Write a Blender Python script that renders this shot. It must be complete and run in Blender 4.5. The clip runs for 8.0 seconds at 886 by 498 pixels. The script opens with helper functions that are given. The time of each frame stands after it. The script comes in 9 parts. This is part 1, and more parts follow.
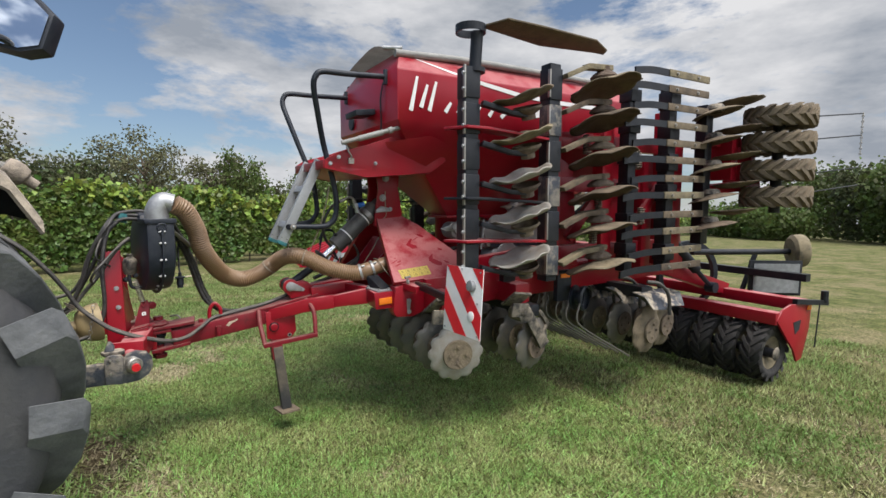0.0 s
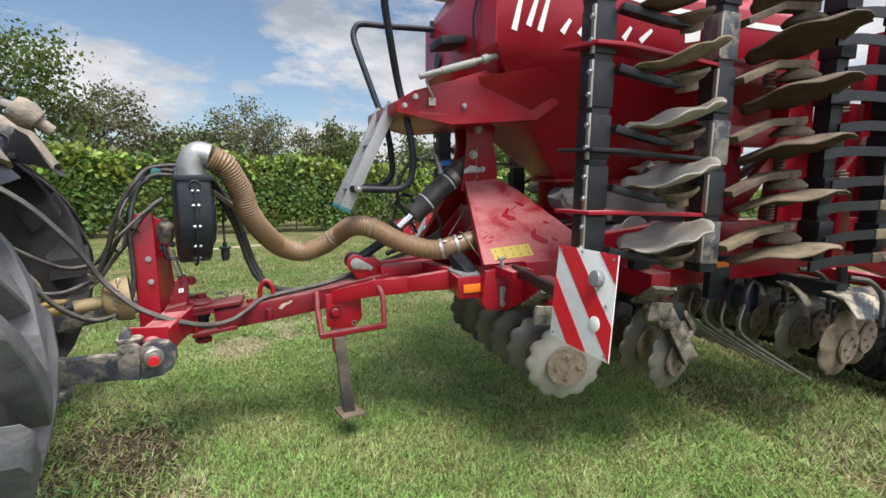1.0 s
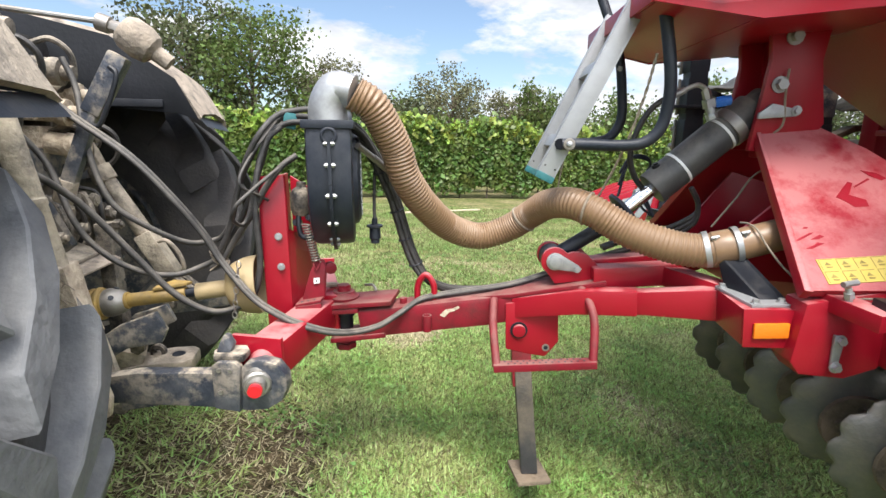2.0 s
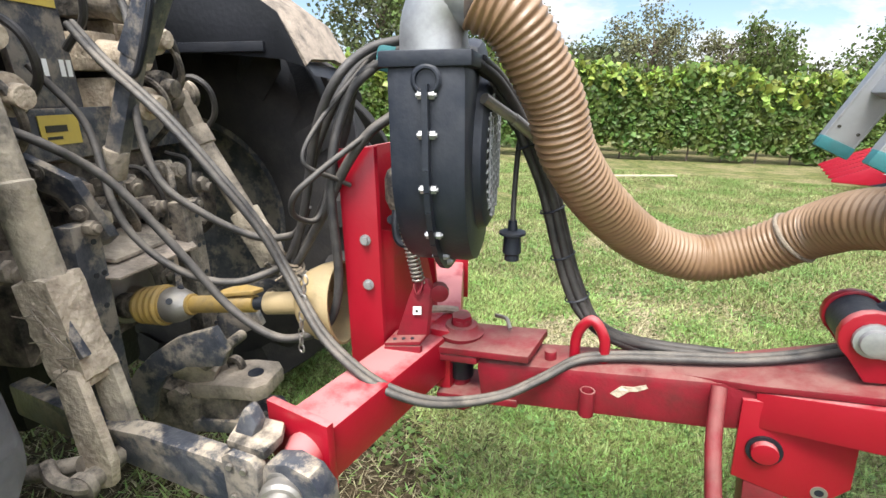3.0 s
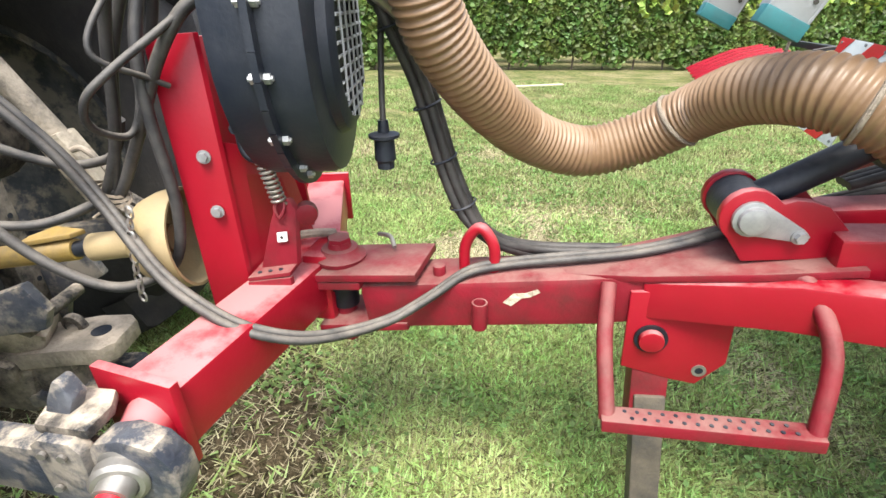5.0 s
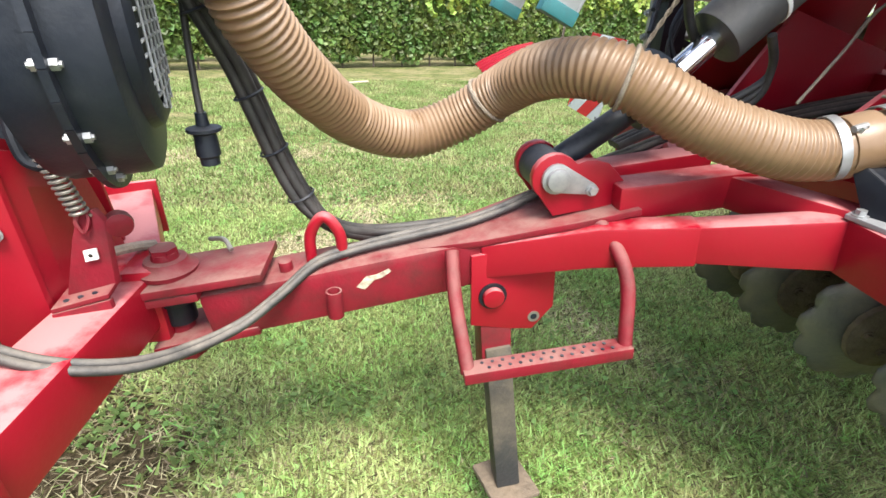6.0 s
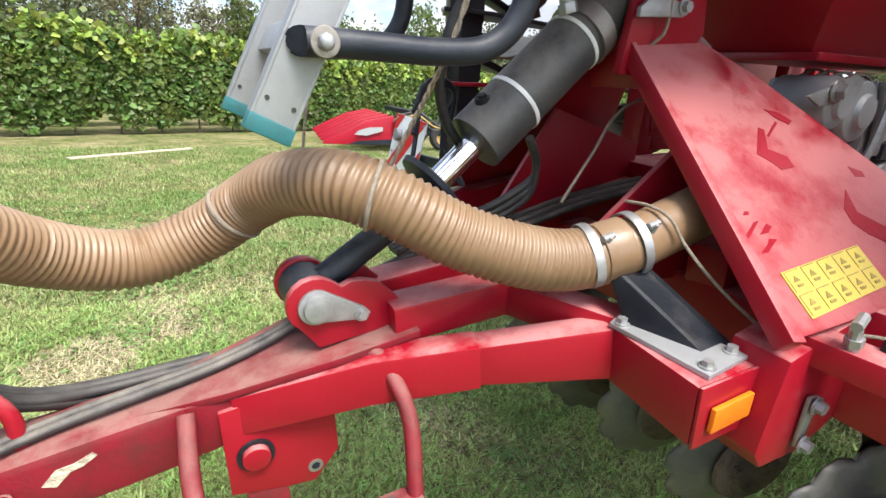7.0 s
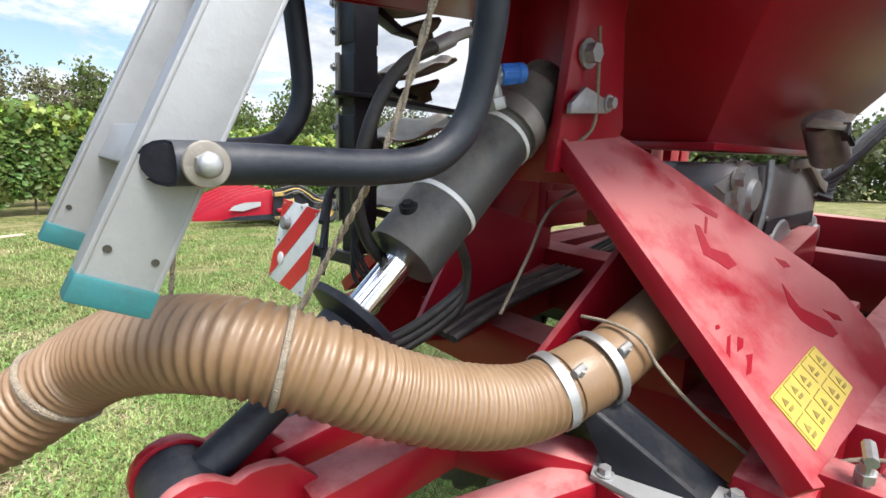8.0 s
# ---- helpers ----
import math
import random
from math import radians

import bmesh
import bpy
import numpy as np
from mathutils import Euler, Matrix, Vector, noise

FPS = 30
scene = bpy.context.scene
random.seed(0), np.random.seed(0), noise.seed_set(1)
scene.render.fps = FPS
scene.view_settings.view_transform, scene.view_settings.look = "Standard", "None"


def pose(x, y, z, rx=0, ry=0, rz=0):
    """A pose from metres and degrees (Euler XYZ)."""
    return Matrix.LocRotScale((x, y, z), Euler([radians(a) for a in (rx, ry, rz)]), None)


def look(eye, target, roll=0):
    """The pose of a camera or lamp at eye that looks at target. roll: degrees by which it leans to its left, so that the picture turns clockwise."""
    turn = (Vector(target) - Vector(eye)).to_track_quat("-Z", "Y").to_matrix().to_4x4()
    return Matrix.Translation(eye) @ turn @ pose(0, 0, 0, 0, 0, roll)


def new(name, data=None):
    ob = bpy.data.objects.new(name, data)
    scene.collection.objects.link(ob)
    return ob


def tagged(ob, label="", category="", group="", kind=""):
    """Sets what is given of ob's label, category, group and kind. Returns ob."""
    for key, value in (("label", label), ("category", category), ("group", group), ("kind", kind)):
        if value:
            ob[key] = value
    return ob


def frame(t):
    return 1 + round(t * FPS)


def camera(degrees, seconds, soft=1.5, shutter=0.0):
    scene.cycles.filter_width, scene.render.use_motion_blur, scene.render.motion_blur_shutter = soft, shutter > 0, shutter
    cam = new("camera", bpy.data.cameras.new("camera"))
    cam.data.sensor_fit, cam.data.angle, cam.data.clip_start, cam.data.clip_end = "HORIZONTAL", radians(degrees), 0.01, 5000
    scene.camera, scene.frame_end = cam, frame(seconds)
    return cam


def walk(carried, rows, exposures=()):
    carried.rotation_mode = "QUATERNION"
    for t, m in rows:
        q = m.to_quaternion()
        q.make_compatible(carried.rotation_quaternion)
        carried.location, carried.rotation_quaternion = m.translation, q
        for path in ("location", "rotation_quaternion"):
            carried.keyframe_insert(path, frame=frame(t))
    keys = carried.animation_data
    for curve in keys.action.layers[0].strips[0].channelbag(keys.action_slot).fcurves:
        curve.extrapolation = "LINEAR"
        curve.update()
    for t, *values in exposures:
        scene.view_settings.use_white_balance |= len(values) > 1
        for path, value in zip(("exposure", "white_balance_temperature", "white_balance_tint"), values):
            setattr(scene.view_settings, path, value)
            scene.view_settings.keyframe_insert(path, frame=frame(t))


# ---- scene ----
cam = camera(84.6, 8.0)
PATH = [
    (0, (-0.84, -3.812, 1.624), (0.181, -2.096, 1.511), 0.6),
    (0.5, (-0.598, -3.5, 1.609), (0.298, -1.72, 1.445), 1.0),
    (1, (-0.438, -3.014, 1.566), (0.228, -1.142, 1.335), 1.5),
    (1.5, (-0.332, -2.489, 1.546), (-0.01, -0.539, 1.237), 2.0),
    (2, (-0.319, -1.966, 1.525), (-0.399, -0.006, 1.138), 2.2),
    (2.2, (-0.335, -1.763, 1.505), (-0.579, 0.177, 1.085), 2.2),
    (3.3, (-0.389, -1.05, 1.538), (-1.246, 0.636, 0.888), 1.7),
    (3.5, (-0.394, -1.036, 1.531), (-1.283, 0.616, 0.838), 1.6),
    (4, (-0.392, -1.025, 1.512), (-1.251, 0.608, 0.739), 1.1),
    (4.5, (-0.364, -1.002, 1.5), (-1.018, 0.695, 0.667), 1.1),
    (4.7, (-0.349, -0.988, 1.48), (-0.881, 0.743, 0.632), 1.1),
    (5.8, (-0.407, -1.024, 1.428), (-0.19, 0.76, 0.55), 1.6),
    (6, (-0.401, -1.031, 1.431), (-0.046, 0.743, 0.58), 2.1),
    (6.5, (-0.281, -0.968, 1.463), (0.384, 0.762, 0.711), 3.0),
    (7, (-0.146, -0.884, 1.515), (0.772, 0.785, 0.905), 3.3),
    (7.5, (-0.094, -0.779, 1.549), (1.048, 0.798, 1.091), 2.9),
    (8, (-0.092, -0.643, 1.577), (1.229, 0.822, 1.248), 2.2),
]
walk(cam, [(t, look(eye, target, roll)) for t, eye, target, roll in PATH],
     exposures=[(0, 0.16), (1, 0.44), (1.5, 0.86), (2.2, 1.04), (3.3, 1.17), (4.5, 1.27), (6, 1.34), (7, 1.18), (8, 1.12)])

# ---- light ----
world = bpy.data.worlds.new("sky")
scene.world = world
world.use_nodes = True
wn, wl = world.node_tree.nodes, world.node_tree.links
wn.clear()
SUN_EL, SUN_AZ = 62.0, 180.0          # degrees; azimuth counted clockwise from +y


def wnode(kind, **kw):
    n = wn.new(kind)
    for k, v in kw.items():
        n.inputs[k].default_value = v
    return n


sky = wn.new("ShaderNodeTexSky")
sky.sky_type, sky.sun_disc = "NISHITA", False
sky.sun_elevation, sky.sun_rotation = radians(SUN_EL), radians(SUN_AZ)
sky.air_density, sky.dust_density, sky.ozone_density = 1.0, 1.2, 1.5
coord = wn.new("ShaderNodeTexCoord")
split = wn.new("ShaderNodeSeparateXYZ")
wl.new(coord.outputs["Generated"], split.inputs[0])
flat = wn.new("ShaderNodeMapping"); flat.inputs["Scale"].default_value = (1.0, 1.0, 2.7); flat.inputs["Location"].default_value = (0.35, 0.2, 0.1)
wl.new(coord.outputs["Generated"], flat.inputs["Vector"])
puffs = wnode("ShaderNodeTexNoise", Scale=2.5, Detail=10.0, Roughness=0.62, Distortion=0.15)
wl.new(flat.outputs[0], puffs.inputs["Vector"])
cover = wn.new("ShaderNodeMapRange")
cover.inputs[1].default_value, cover.inputs[2].default_value = 0.455, 0.54
# denser cloud towards +x
lean_ = wn.new("ShaderNodeMath"); lean_.operation = "MULTIPLY_ADD"; lean_.inputs[1].default_value = 0.10
wl.new(split.outputs["X"], lean_.inputs[0]); wl.new(puffs.outputs[0], lean_.inputs[2])
wl.new(lean_.outputs[0], cover.inputs[0])
tone = wnode("ShaderNodeTexNoise", Scale=3.0, Detail=6.0, Roughness=0.6)
wl.new(flat.outputs[0], tone.inputs["Vector"])
ramp = wn.new("ShaderNodeValToRGB")
ramp.color_ramp.elements[0].position, ramp.color_ramp.elements[0].color = 0.36, (2.9, 3.2, 3.7, 1)
ramp.color_ramp.elements[1].position, ramp.color_ramp.elements[1].color = 0.66, (7.0, 7.0, 7.15, 1)
wl.new(tone.outputs[0], ramp.inputs[0])
# thin cloud shines round the veiled sun
toward = wn.new("ShaderNodeVectorMath"); toward.operation = "DOT_PRODUCT"
toward.inputs[1].default_value = (math.sin(radians(SUN_AZ)) * math.cos(radians(SUN_EL)), math.cos(radians(SUN_AZ)) * math.cos(radians(SUN_EL)), math.sin(radians(SUN_EL)))
wl.new(coord.outputs["Generated"], toward.inputs[0])
shine = wn.new("ShaderNodeMapRange"); shine.interpolation_type = "SMOOTHSTEP"
shine.inputs[1].default_value, shine.inputs[2].default_value, shine.inputs[3].default_value, shine.inputs[4].default_value = 0.20, 1.0, 1.0, 6.0
wl.new(toward.outputs["Value"], shine.inputs[0])
lit = wn.new("ShaderNodeVectorMath"); lit.operation = "SCALE"
wl.new(ramp.outputs[0], lit.inputs[0]); wl.new(shine.outputs[0], lit.inputs["Scale"])
mixs = wn.new("ShaderNodeMix"); mixs.data_type = "RGBA"
wl.new(cover.outputs[0], mixs.inputs["Factor"])
wl.new(sky.outputs[0], mixs.inputs["A"]); wl.new(lit.outputs[0], mixs.inputs["B"])
bg = wnode("ShaderNodeBackground", Strength=0.1)
wl.new(mixs.outputs["Result"], bg.inputs[0])
wout = wn.new("ShaderNodeOutputWorld")
wl.new(bg.outputs[0], wout.inputs[0])

sun = new("sun", bpy.data.lights.new("sun", "SUN"))
sun.data.energy, sun.data.angle, sun.data.color = 3.0, radians(22), (1.0, 0.95, 0.87)
az = radians(SUN_AZ)
sun_way = Vector((math.sin(az) * math.cos(radians(SUN_EL)), math.cos(az) * math.cos(radians(SUN_EL)), math.sin(radians(SUN_EL))))
sun.matrix_world = look(sun_way * 40, (0, 0, 0))


# ---- materials ----
def mat(name, base, rough=0.6, metal=0.0, second=None, amount=0.4, scale=6.0, dust=None, dusty=0.0, bump=0.1, bump_scale=60.0, spec=0.5,
        per_object=0.0, per_island=0.0, trans=None, steep=(-0.2, 0.25), cling=(0.30, 0.72)):
    """Paint or raw surface: two scales of mottling, an optional second tone, dust that settles on upward faces, fine relief."""
    m = bpy.data.materials.new(name)
    m.use_nodes = True
    nt = m.node_tree
    n, l = nt.nodes, nt.links
    b = n["Principled BSDF"]
    b.inputs["Roughness"].default_value, b.inputs["Metallic"].default_value = rough, metal
    b.inputs["Specular IOR Level"].default_value = spec
    tc = n.new("ShaderNodeTexCoord")
    geo = n.new("ShaderNodeNewGeometry")
    pos = geo.outputs["Position"]
    n1 = n.new("ShaderNodeTexNoise"); n1.inputs["Scale"].default_value = scale; n1.inputs["Detail"].default_value = 6; n1.inputs["Roughness"].default_value = 0.65
    n2 = n.new("ShaderNodeTexNoise"); n2.inputs["Scale"].default_value = bump_scale; n2.inputs["Detail"].default_value = 4
    l.new(pos, n1.inputs["Vector"]); l.new(pos, n2.inputs["Vector"])
    r1 = n.new("ShaderNodeMapRange"); r1.inputs[1].default_value, r1.inputs[2].default_value = 0.42, 0.68
    l.new(n1.outputs[0], r1.inputs[0])
    mx = n.new("ShaderNodeMix"); mx.data_type = "RGBA"
    sec = second or tuple(c * 0.7 for c in base)
    mx.inputs["A"].default_value, mx.inputs["B"].default_value = (*base, 1), (*sec, 1)
    am = n.new("ShaderNodeMath"); am.operation = "MULTIPLY"; am.inputs[1].default_value = amount
    l.new(r1.outputs[0], am.inputs[0]); l.new(am.outputs[0], mx.inputs["Factor"])
    col = mx.outputs["Result"]
    if dust:
        sx = n.new("ShaderNodeSeparateXYZ"); l.new(geo.outputs["Normal"], sx.inputs[0])
        up = n.new("ShaderNodeMapRange"); up.inputs[1].default_value, up.inputs[2].default_value = steep[0], 1.0
        up.inputs[3].default_value, up.inputs[4].default_value = steep[1], 1.0
        l.new(sx.outputs["Z"], up.inputs[0])
        n3 = n.new("ShaderNodeTexNoise"); n3.inputs["Scale"].default_value = scale * 0.7 + 2.2; n3.inputs["Detail"].default_value = 7; n3.inputs["Roughness"].default_value = 0.7
        l.new(pos, n3.inputs["Vector"])
        r3 = n.new("ShaderNodeMapRange"); r3.inputs[1].default_value, r3.inputs[2].default_value = cling
        l.new(n3.outputs[0], r3.inputs[0])
        k = n.new("ShaderNodeMath"); k.operation = "MULTIPLY"; l.new(up.outputs[0], k.inputs[0]); l.new(r3.outputs[0], k.inputs[1])
        k2 = n.new("ShaderNodeMath"); k2.operation = "MULTIPLY"; k2.inputs[1].default_value = dusty; k2.use_clamp = True
        l.new(k.outputs[0], k2.inputs[0])
        md = n.new("ShaderNodeMix"); md.data_type = "RGBA"; md.inputs["B"].default_value = (*dust, 1)
        l.new(k2.outputs[0], md.inputs["Factor"]); l.new(col, md.inputs["A"])
        col = md.outputs["Result"]
        rr = n.new("ShaderNodeMapRange"); rr.inputs[3].default_value, rr.inputs[4].default_value = rough, min(1.0, rough + 0.45)
        l.new(k2.outputs[0], rr.inputs[0]); l.new(rr.outputs[0], b.inputs["Roughness"])
    if per_object or per_island:
        hs = n.new("ShaderNodeHueSaturation")
        if per_object:
            src = n.new("ShaderNodeObjectInfo").outputs["Random"]
        else:
            src = geo.outputs["Random Per Island"]
        rv = n.new("ShaderNodeMapRange"); w = per_object or per_island
        rv.inputs[3].default_value, rv.inputs[4].default_value = 1 - w, 1 + w
        l.new(src, rv.inputs[0]); l.new(rv.outputs[0], hs.inputs["Value"])
        rh = n.new("ShaderNodeMapRange"); rh.inputs[3].default_value, rh.inputs[4].default_value = 0.5 - w * 0.06, 0.5 + w * 0.06
        l.new(src, rh.inputs[0]); l.new(rh.outputs[0], hs.inputs["Hue"])
        l.new(col, hs.inputs["Color"]); col = hs.outputs[0]
    l.new(col, b.inputs["Base Color"])
    bp = n.new("ShaderNodeBump"); bp.inputs["Strength"].default_value = bump; bp.inputs["Distance"].default_value = 0.01
    l.new(n2.outputs[0], bp.inputs["Height"]); l.new(bp.outputs[0], b.inputs["Normal"])
    if trans:
        tr = n.new("ShaderNodeBsdfTranslucent"); tr.inputs[0].default_value = (*trans, 1)
        l.new(col, tr.inputs[0])
        ms = n.new("ShaderNodeMixShader"); ms.inputs[0].default_value = 0.35
        l.new(b.outputs[0], ms.inputs[1]); l.new(tr.outputs[0], ms.inputs[2])
        l.new(ms.outputs[0], n["Material Output"].inputs[0])
    return m


DUST = (0.35, 0.275, 0.195)
# real dust on upward faces, its pink lifted to carry some sky sheen
RED = mat("red_paint", (0.29, 0.0045, 0.016), 0.33, 0, (0.235, 0.003, 0.012), 0.6, 3.0, (0.50, 0.215, 0.21), 0.85, 0.05, 90, 0.42, steep=(0.30, 0.012), cling=(0.37, 0.54))
RED_CLEAN = mat("wiped_red_paint", (0.27, 0.004, 0.015), 0.36, 0, (0.22, 0.003, 0.012), 0.6, 3.0, None, 0, 0.05, 90, 0.25)
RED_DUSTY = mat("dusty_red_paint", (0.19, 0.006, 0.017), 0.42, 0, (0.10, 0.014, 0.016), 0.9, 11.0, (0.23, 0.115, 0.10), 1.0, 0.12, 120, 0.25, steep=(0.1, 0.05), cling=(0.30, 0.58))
GREY = mat("anthracite_paint", (0.009, 0.011, 0.016), 0.42, 0, (0.024, 0.025, 0.029), 0.6, 8.0, (0.28, 0.245, 0.20), 0.16, 0.08, 100, 0.3, cling=(0.46, 0.70), steep=(0.0, 0.12))
BLACK = mat("black_plastic", (0.010, 0.014, 0.023), 0.46, 0, (0.026, 0.030, 0.039), 0.7, 9.0, (0.26, 0.25, 0.245), 0.26, 0.08, 110, 0.35, cling=(0.44, 0.70), steep=(-0.1, 0.15))
RUBBER = mat("hose_rubber", (0.014, 0.014, 0.016), 0.52, 0, (0.05, 0.047, 0.045), 0.7, 18.0, (0.30, 0.26, 0.21), 0.25, 0.1, 200)
PALE_HOSE = mat("dusty_hose_rubber", (0.020, 0.020, 0.022), 0.55, 0, (0.075, 0.07, 0.065), 0.75, 14.0, (0.36, 0.31, 0.25), 0.60, 0.12, 220, steep=(0.0, 0.05))
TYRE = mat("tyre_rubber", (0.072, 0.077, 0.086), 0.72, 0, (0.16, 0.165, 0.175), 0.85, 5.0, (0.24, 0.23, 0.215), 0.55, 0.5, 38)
# carcass between the lugs, a darker grey than the lugs
TYRE_BASE = mat("dark_carcass_rubber", (0.034, 0.036, 0.040), 0.8, 0, (0.055, 0.055, 0.058), 0.8, 5.0, (0.15, 0.14, 0.125), 0.5, 0.4, 40)
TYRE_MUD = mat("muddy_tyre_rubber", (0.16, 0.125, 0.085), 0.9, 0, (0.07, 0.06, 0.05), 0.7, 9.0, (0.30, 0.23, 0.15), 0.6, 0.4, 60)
# plain black rubber; on the tractor's far tyre it stands for shade
TYRE_BLACK_SHADE = mat("black_and_shaded_tyre_rubber", (0.012, 0.012, 0.014), 0.75, 0, (0.034, 0.031, 0.029), 0.8, 9.0, (0.12, 0.095, 0.07), 0.25, 0.35, 60)
STEEL = mat("worn_steel", (0.34, 0.33, 0.31), 0.42, 0.75, (0.22, 0.19, 0.16), 0.7, 9.0, DUST, 0.35, 0.1, 120)
LEG_STEEL = mat("soiled_black_steel", (0.03, 0.03, 0.031), 0.6, 0.1, (0.17, 0.135, 0.095), 0.9, 5.0, (0.26, 0.21, 0.15), 0.35, 0.3, 90, cling=(0.42, 0.60))
GALV = mat("galvanised_steel", (0.40, 0.41, 0.42), 0.46, 0.7, (0.26, 0.27, 0.28), 0.7, 26.0, DUST, 0.22, 0.05, 140)
GUARD_GREY = mat("grey_guard_wire", (0.30, 0.31, 0.32), 0.5, 0, (0.28, 0.28, 0.27), 0.6, 20.0, None, 0, 0.03, 120)
CYL_BLACK = mat("dusty_black_cylinder_paint", (0.045, 0.046, 0.048), 0.42, 0, (0.095, 0.09, 0.082), 0.7, 7.0, (0.33, 0.295, 0.25), 0.75, 0.08, 90, steep=(0.0, 0.06), cling=(0.34, 0.62))
# near black that holds the deep shade inside the mudguards and the blower
CAVITY_SHADE = mat("cavity_shade_black", (0.006, 0.007, 0.009), 0.55, 0, (0.014, 0.015, 0.019), 0.7, 3.0, (0.12, 0.115, 0.11), 0.08, 0.15, 60, spec=0.2, steep=(0.4, 0.0))
MIRROR = mat("mirror_glass", (0.8, 0.82, 0.83), 0.03, 1.0, (0.74, 0.76, 0.77), 0.3, 6.0, None, 0, 0.0, 40)
CHROME = mat("chromed_rod", (0.82, 0.82, 0.83), 0.1, 1.0, (0.7, 0.7, 0.7), 0.3, 8.0, None, 0, 0.01, 50)
ALU = mat("aluminium", (0.34, 0.35, 0.365), 0.45, 0.45, (0.27, 0.28, 0.29), 0.6, 14.0, (0.4, 0.36, 0.3), 0.22, 0.05, 160)
TAN_STEEL = mat("soil_caked_steel", (0.33, 0.28, 0.215), 0.85, 0, (0.06, 0.054, 0.048), 0.9, 13.0, (0.52, 0.44, 0.345), 0.7, 0.6, 70, per_object=0.2, cling=(0.38, 0.6))
DISC_DARK = mat("soil_stained_disc", (0.105, 0.103, 0.10), 0.42, 0.35, (0.175, 0.15, 0.12), 0.8, 8.0, (0.26, 0.22, 0.165), 0.35, 0.25, 80, per_object=0.3)
WING_SOIL = mat("brown_soil_caked_steel", (0.155, 0.12, 0.078), 0.85, 0, (0.05, 0.042, 0.033), 0.85, 11.0, (0.32, 0.25, 0.165), 0.55, 0.5, 70, per_object=0.28)
DISC_BROWN = mat("brown_soil_disc", (0.105, 0.078, 0.048), 0.8, 0, (0.05, 0.04, 0.03), 0.85, 10.0, (0.33, 0.26, 0.17), 0.75, 0.5, 70, per_object=0.25, steep=(0.0, 0.1))
HUB_SOIL = mat("brown_hub_soil", (0.16, 0.12, 0.085), 0.95, 0, (0.065, 0.05, 0.04), 0.85, 14.0, None, 0, 0.8, 50, per_object=0.25)
DISC_PALE = mat("pale_dusty_disc", (0.30, 0.285, 0.26), 0.65, 0.15, (0.25, 0.21, 0.165), 0.8, 12.0, None, 0, 0.2, 90)
CLAY = mat("dried_clay", (0.52, 0.435, 0.33), 0.95, 0, (0.24, 0.19, 0.14), 0.9, 22.0, None, 0, 1.0, 60)
DIRTY_IRON = mat("dirty_cast_iron", (0.018, 0.018, 0.019), 0.6, 0.15, (0.25, 0.21, 0.165), 0.95, 14.0, (0.50, 0.425, 0.33), 1.0, 0.5, 80, steep=(-0.15, 0.12), cling=(0.43, 0.60))
# near-black tone that carries the shade in the gaps behind the linkage
GAP_SHADE = mat("gap_shade_black", (0.007, 0.007, 0.008), 0.55, 0.1, (0.03, 0.027, 0.024), 0.8, 9.0, (0.20, 0.165, 0.125), 0.5, 0.3, 70, steep=(0.1, 0.0))
BLUE_IRON = mat("dusty_blue_grey_iron", (0.030, 0.036, 0.050), 0.42, 0.1, (0.11, 0.112, 0.12), 0.85, 10.0, (0.48, 0.405, 0.305), 0.95, 0.25, 80, steep=(-0.1, 0.34), cling=(0.47, 0.58))
HOSE_TAN = mat("tan_ribbed_hose", (0.215, 0.13, 0.07), 0.36, 0, (0.165, 0.097, 0.05), 0.8, 4.0, (0.38, 0.30, 0.22), 0.42, 0.06, 150, steep=(0.1, 0.08))
YELLOW = mat("yellow_plastic", (0.40, 0.255, 0.05), 0.55, 0, (0.20, 0.145, 0.06), 0.85, 14.0, DUST, 0.5, 0.1, 120)
CREAM = mat("yellowed_guard_plastic", (0.38, 0.285, 0.14), 0.55, 0, (0.27, 0.21, 0.12), 0.7, 7.0, DUST, 0.45, 0.1, 120)
DECAL_YELLOW = mat("yellow_decal", (0.53, 0.40, 0.075), 0.5, 0, (0.42, 0.32, 0.09), 0.6, 22.0, None, 0, 0.02, 100)
DECAL_PRINT = mat("faded_brown_print", (0.20, 0.15, 0.035), 0.6, 0, (0.36, 0.27, 0.06), 0.7, 60.0)
DECAL_BLACK = mat("black_print", (0.03, 0.028, 0.02), 0.6)
WHITE = mat("white_paint", (0.78, 0.78, 0.77), 0.45, 0, (0.66, 0.66, 0.65), 0.5, 20.0, None, 0, 0.02, 100)
SIGN_RED = mat("red_reflective_film", (0.66, 0.02, 0.03), 0.32, 0, (0.55, 0.02, 0.03), 0.5, 25.0, None, 0, 0.02, 100)
ORANGE = mat("orange_reflector", (0.78, 0.19, 0.012), 0.25, 0, (0.8, 0.22, 0.02), 0.4, 60.0, None, 0, 0.3, 300)
BLUE = mat("blue_plastic", (0.03, 0.17, 0.62), 0.4)
TEAL = mat("teal_plastic", (0.018, 0.135, 0.145), 0.5, 0, (0.03, 0.10, 0.105), 0.7, 30.0)
ROPE = mat("braided_rope", (0.30, 0.25, 0.19), 0.9, 0, (0.17, 0.14, 0.11), 0.7, 90.0, None, 0, 0.6, 400)
TARP = mat("grey_tarpaulin", (0.27, 0.265, 0.25), 0.6, 0, (0.17, 0.165, 0.155), 0.7, 6.0, None, 0, 0.3, 30)
WOOD = mat("weathered_plank", (0.5, 0.42, 0.3), 0.85, 0, (0.34, 0.28, 0.2), 0.7, 12.0, None, 0, 0.3, 60)
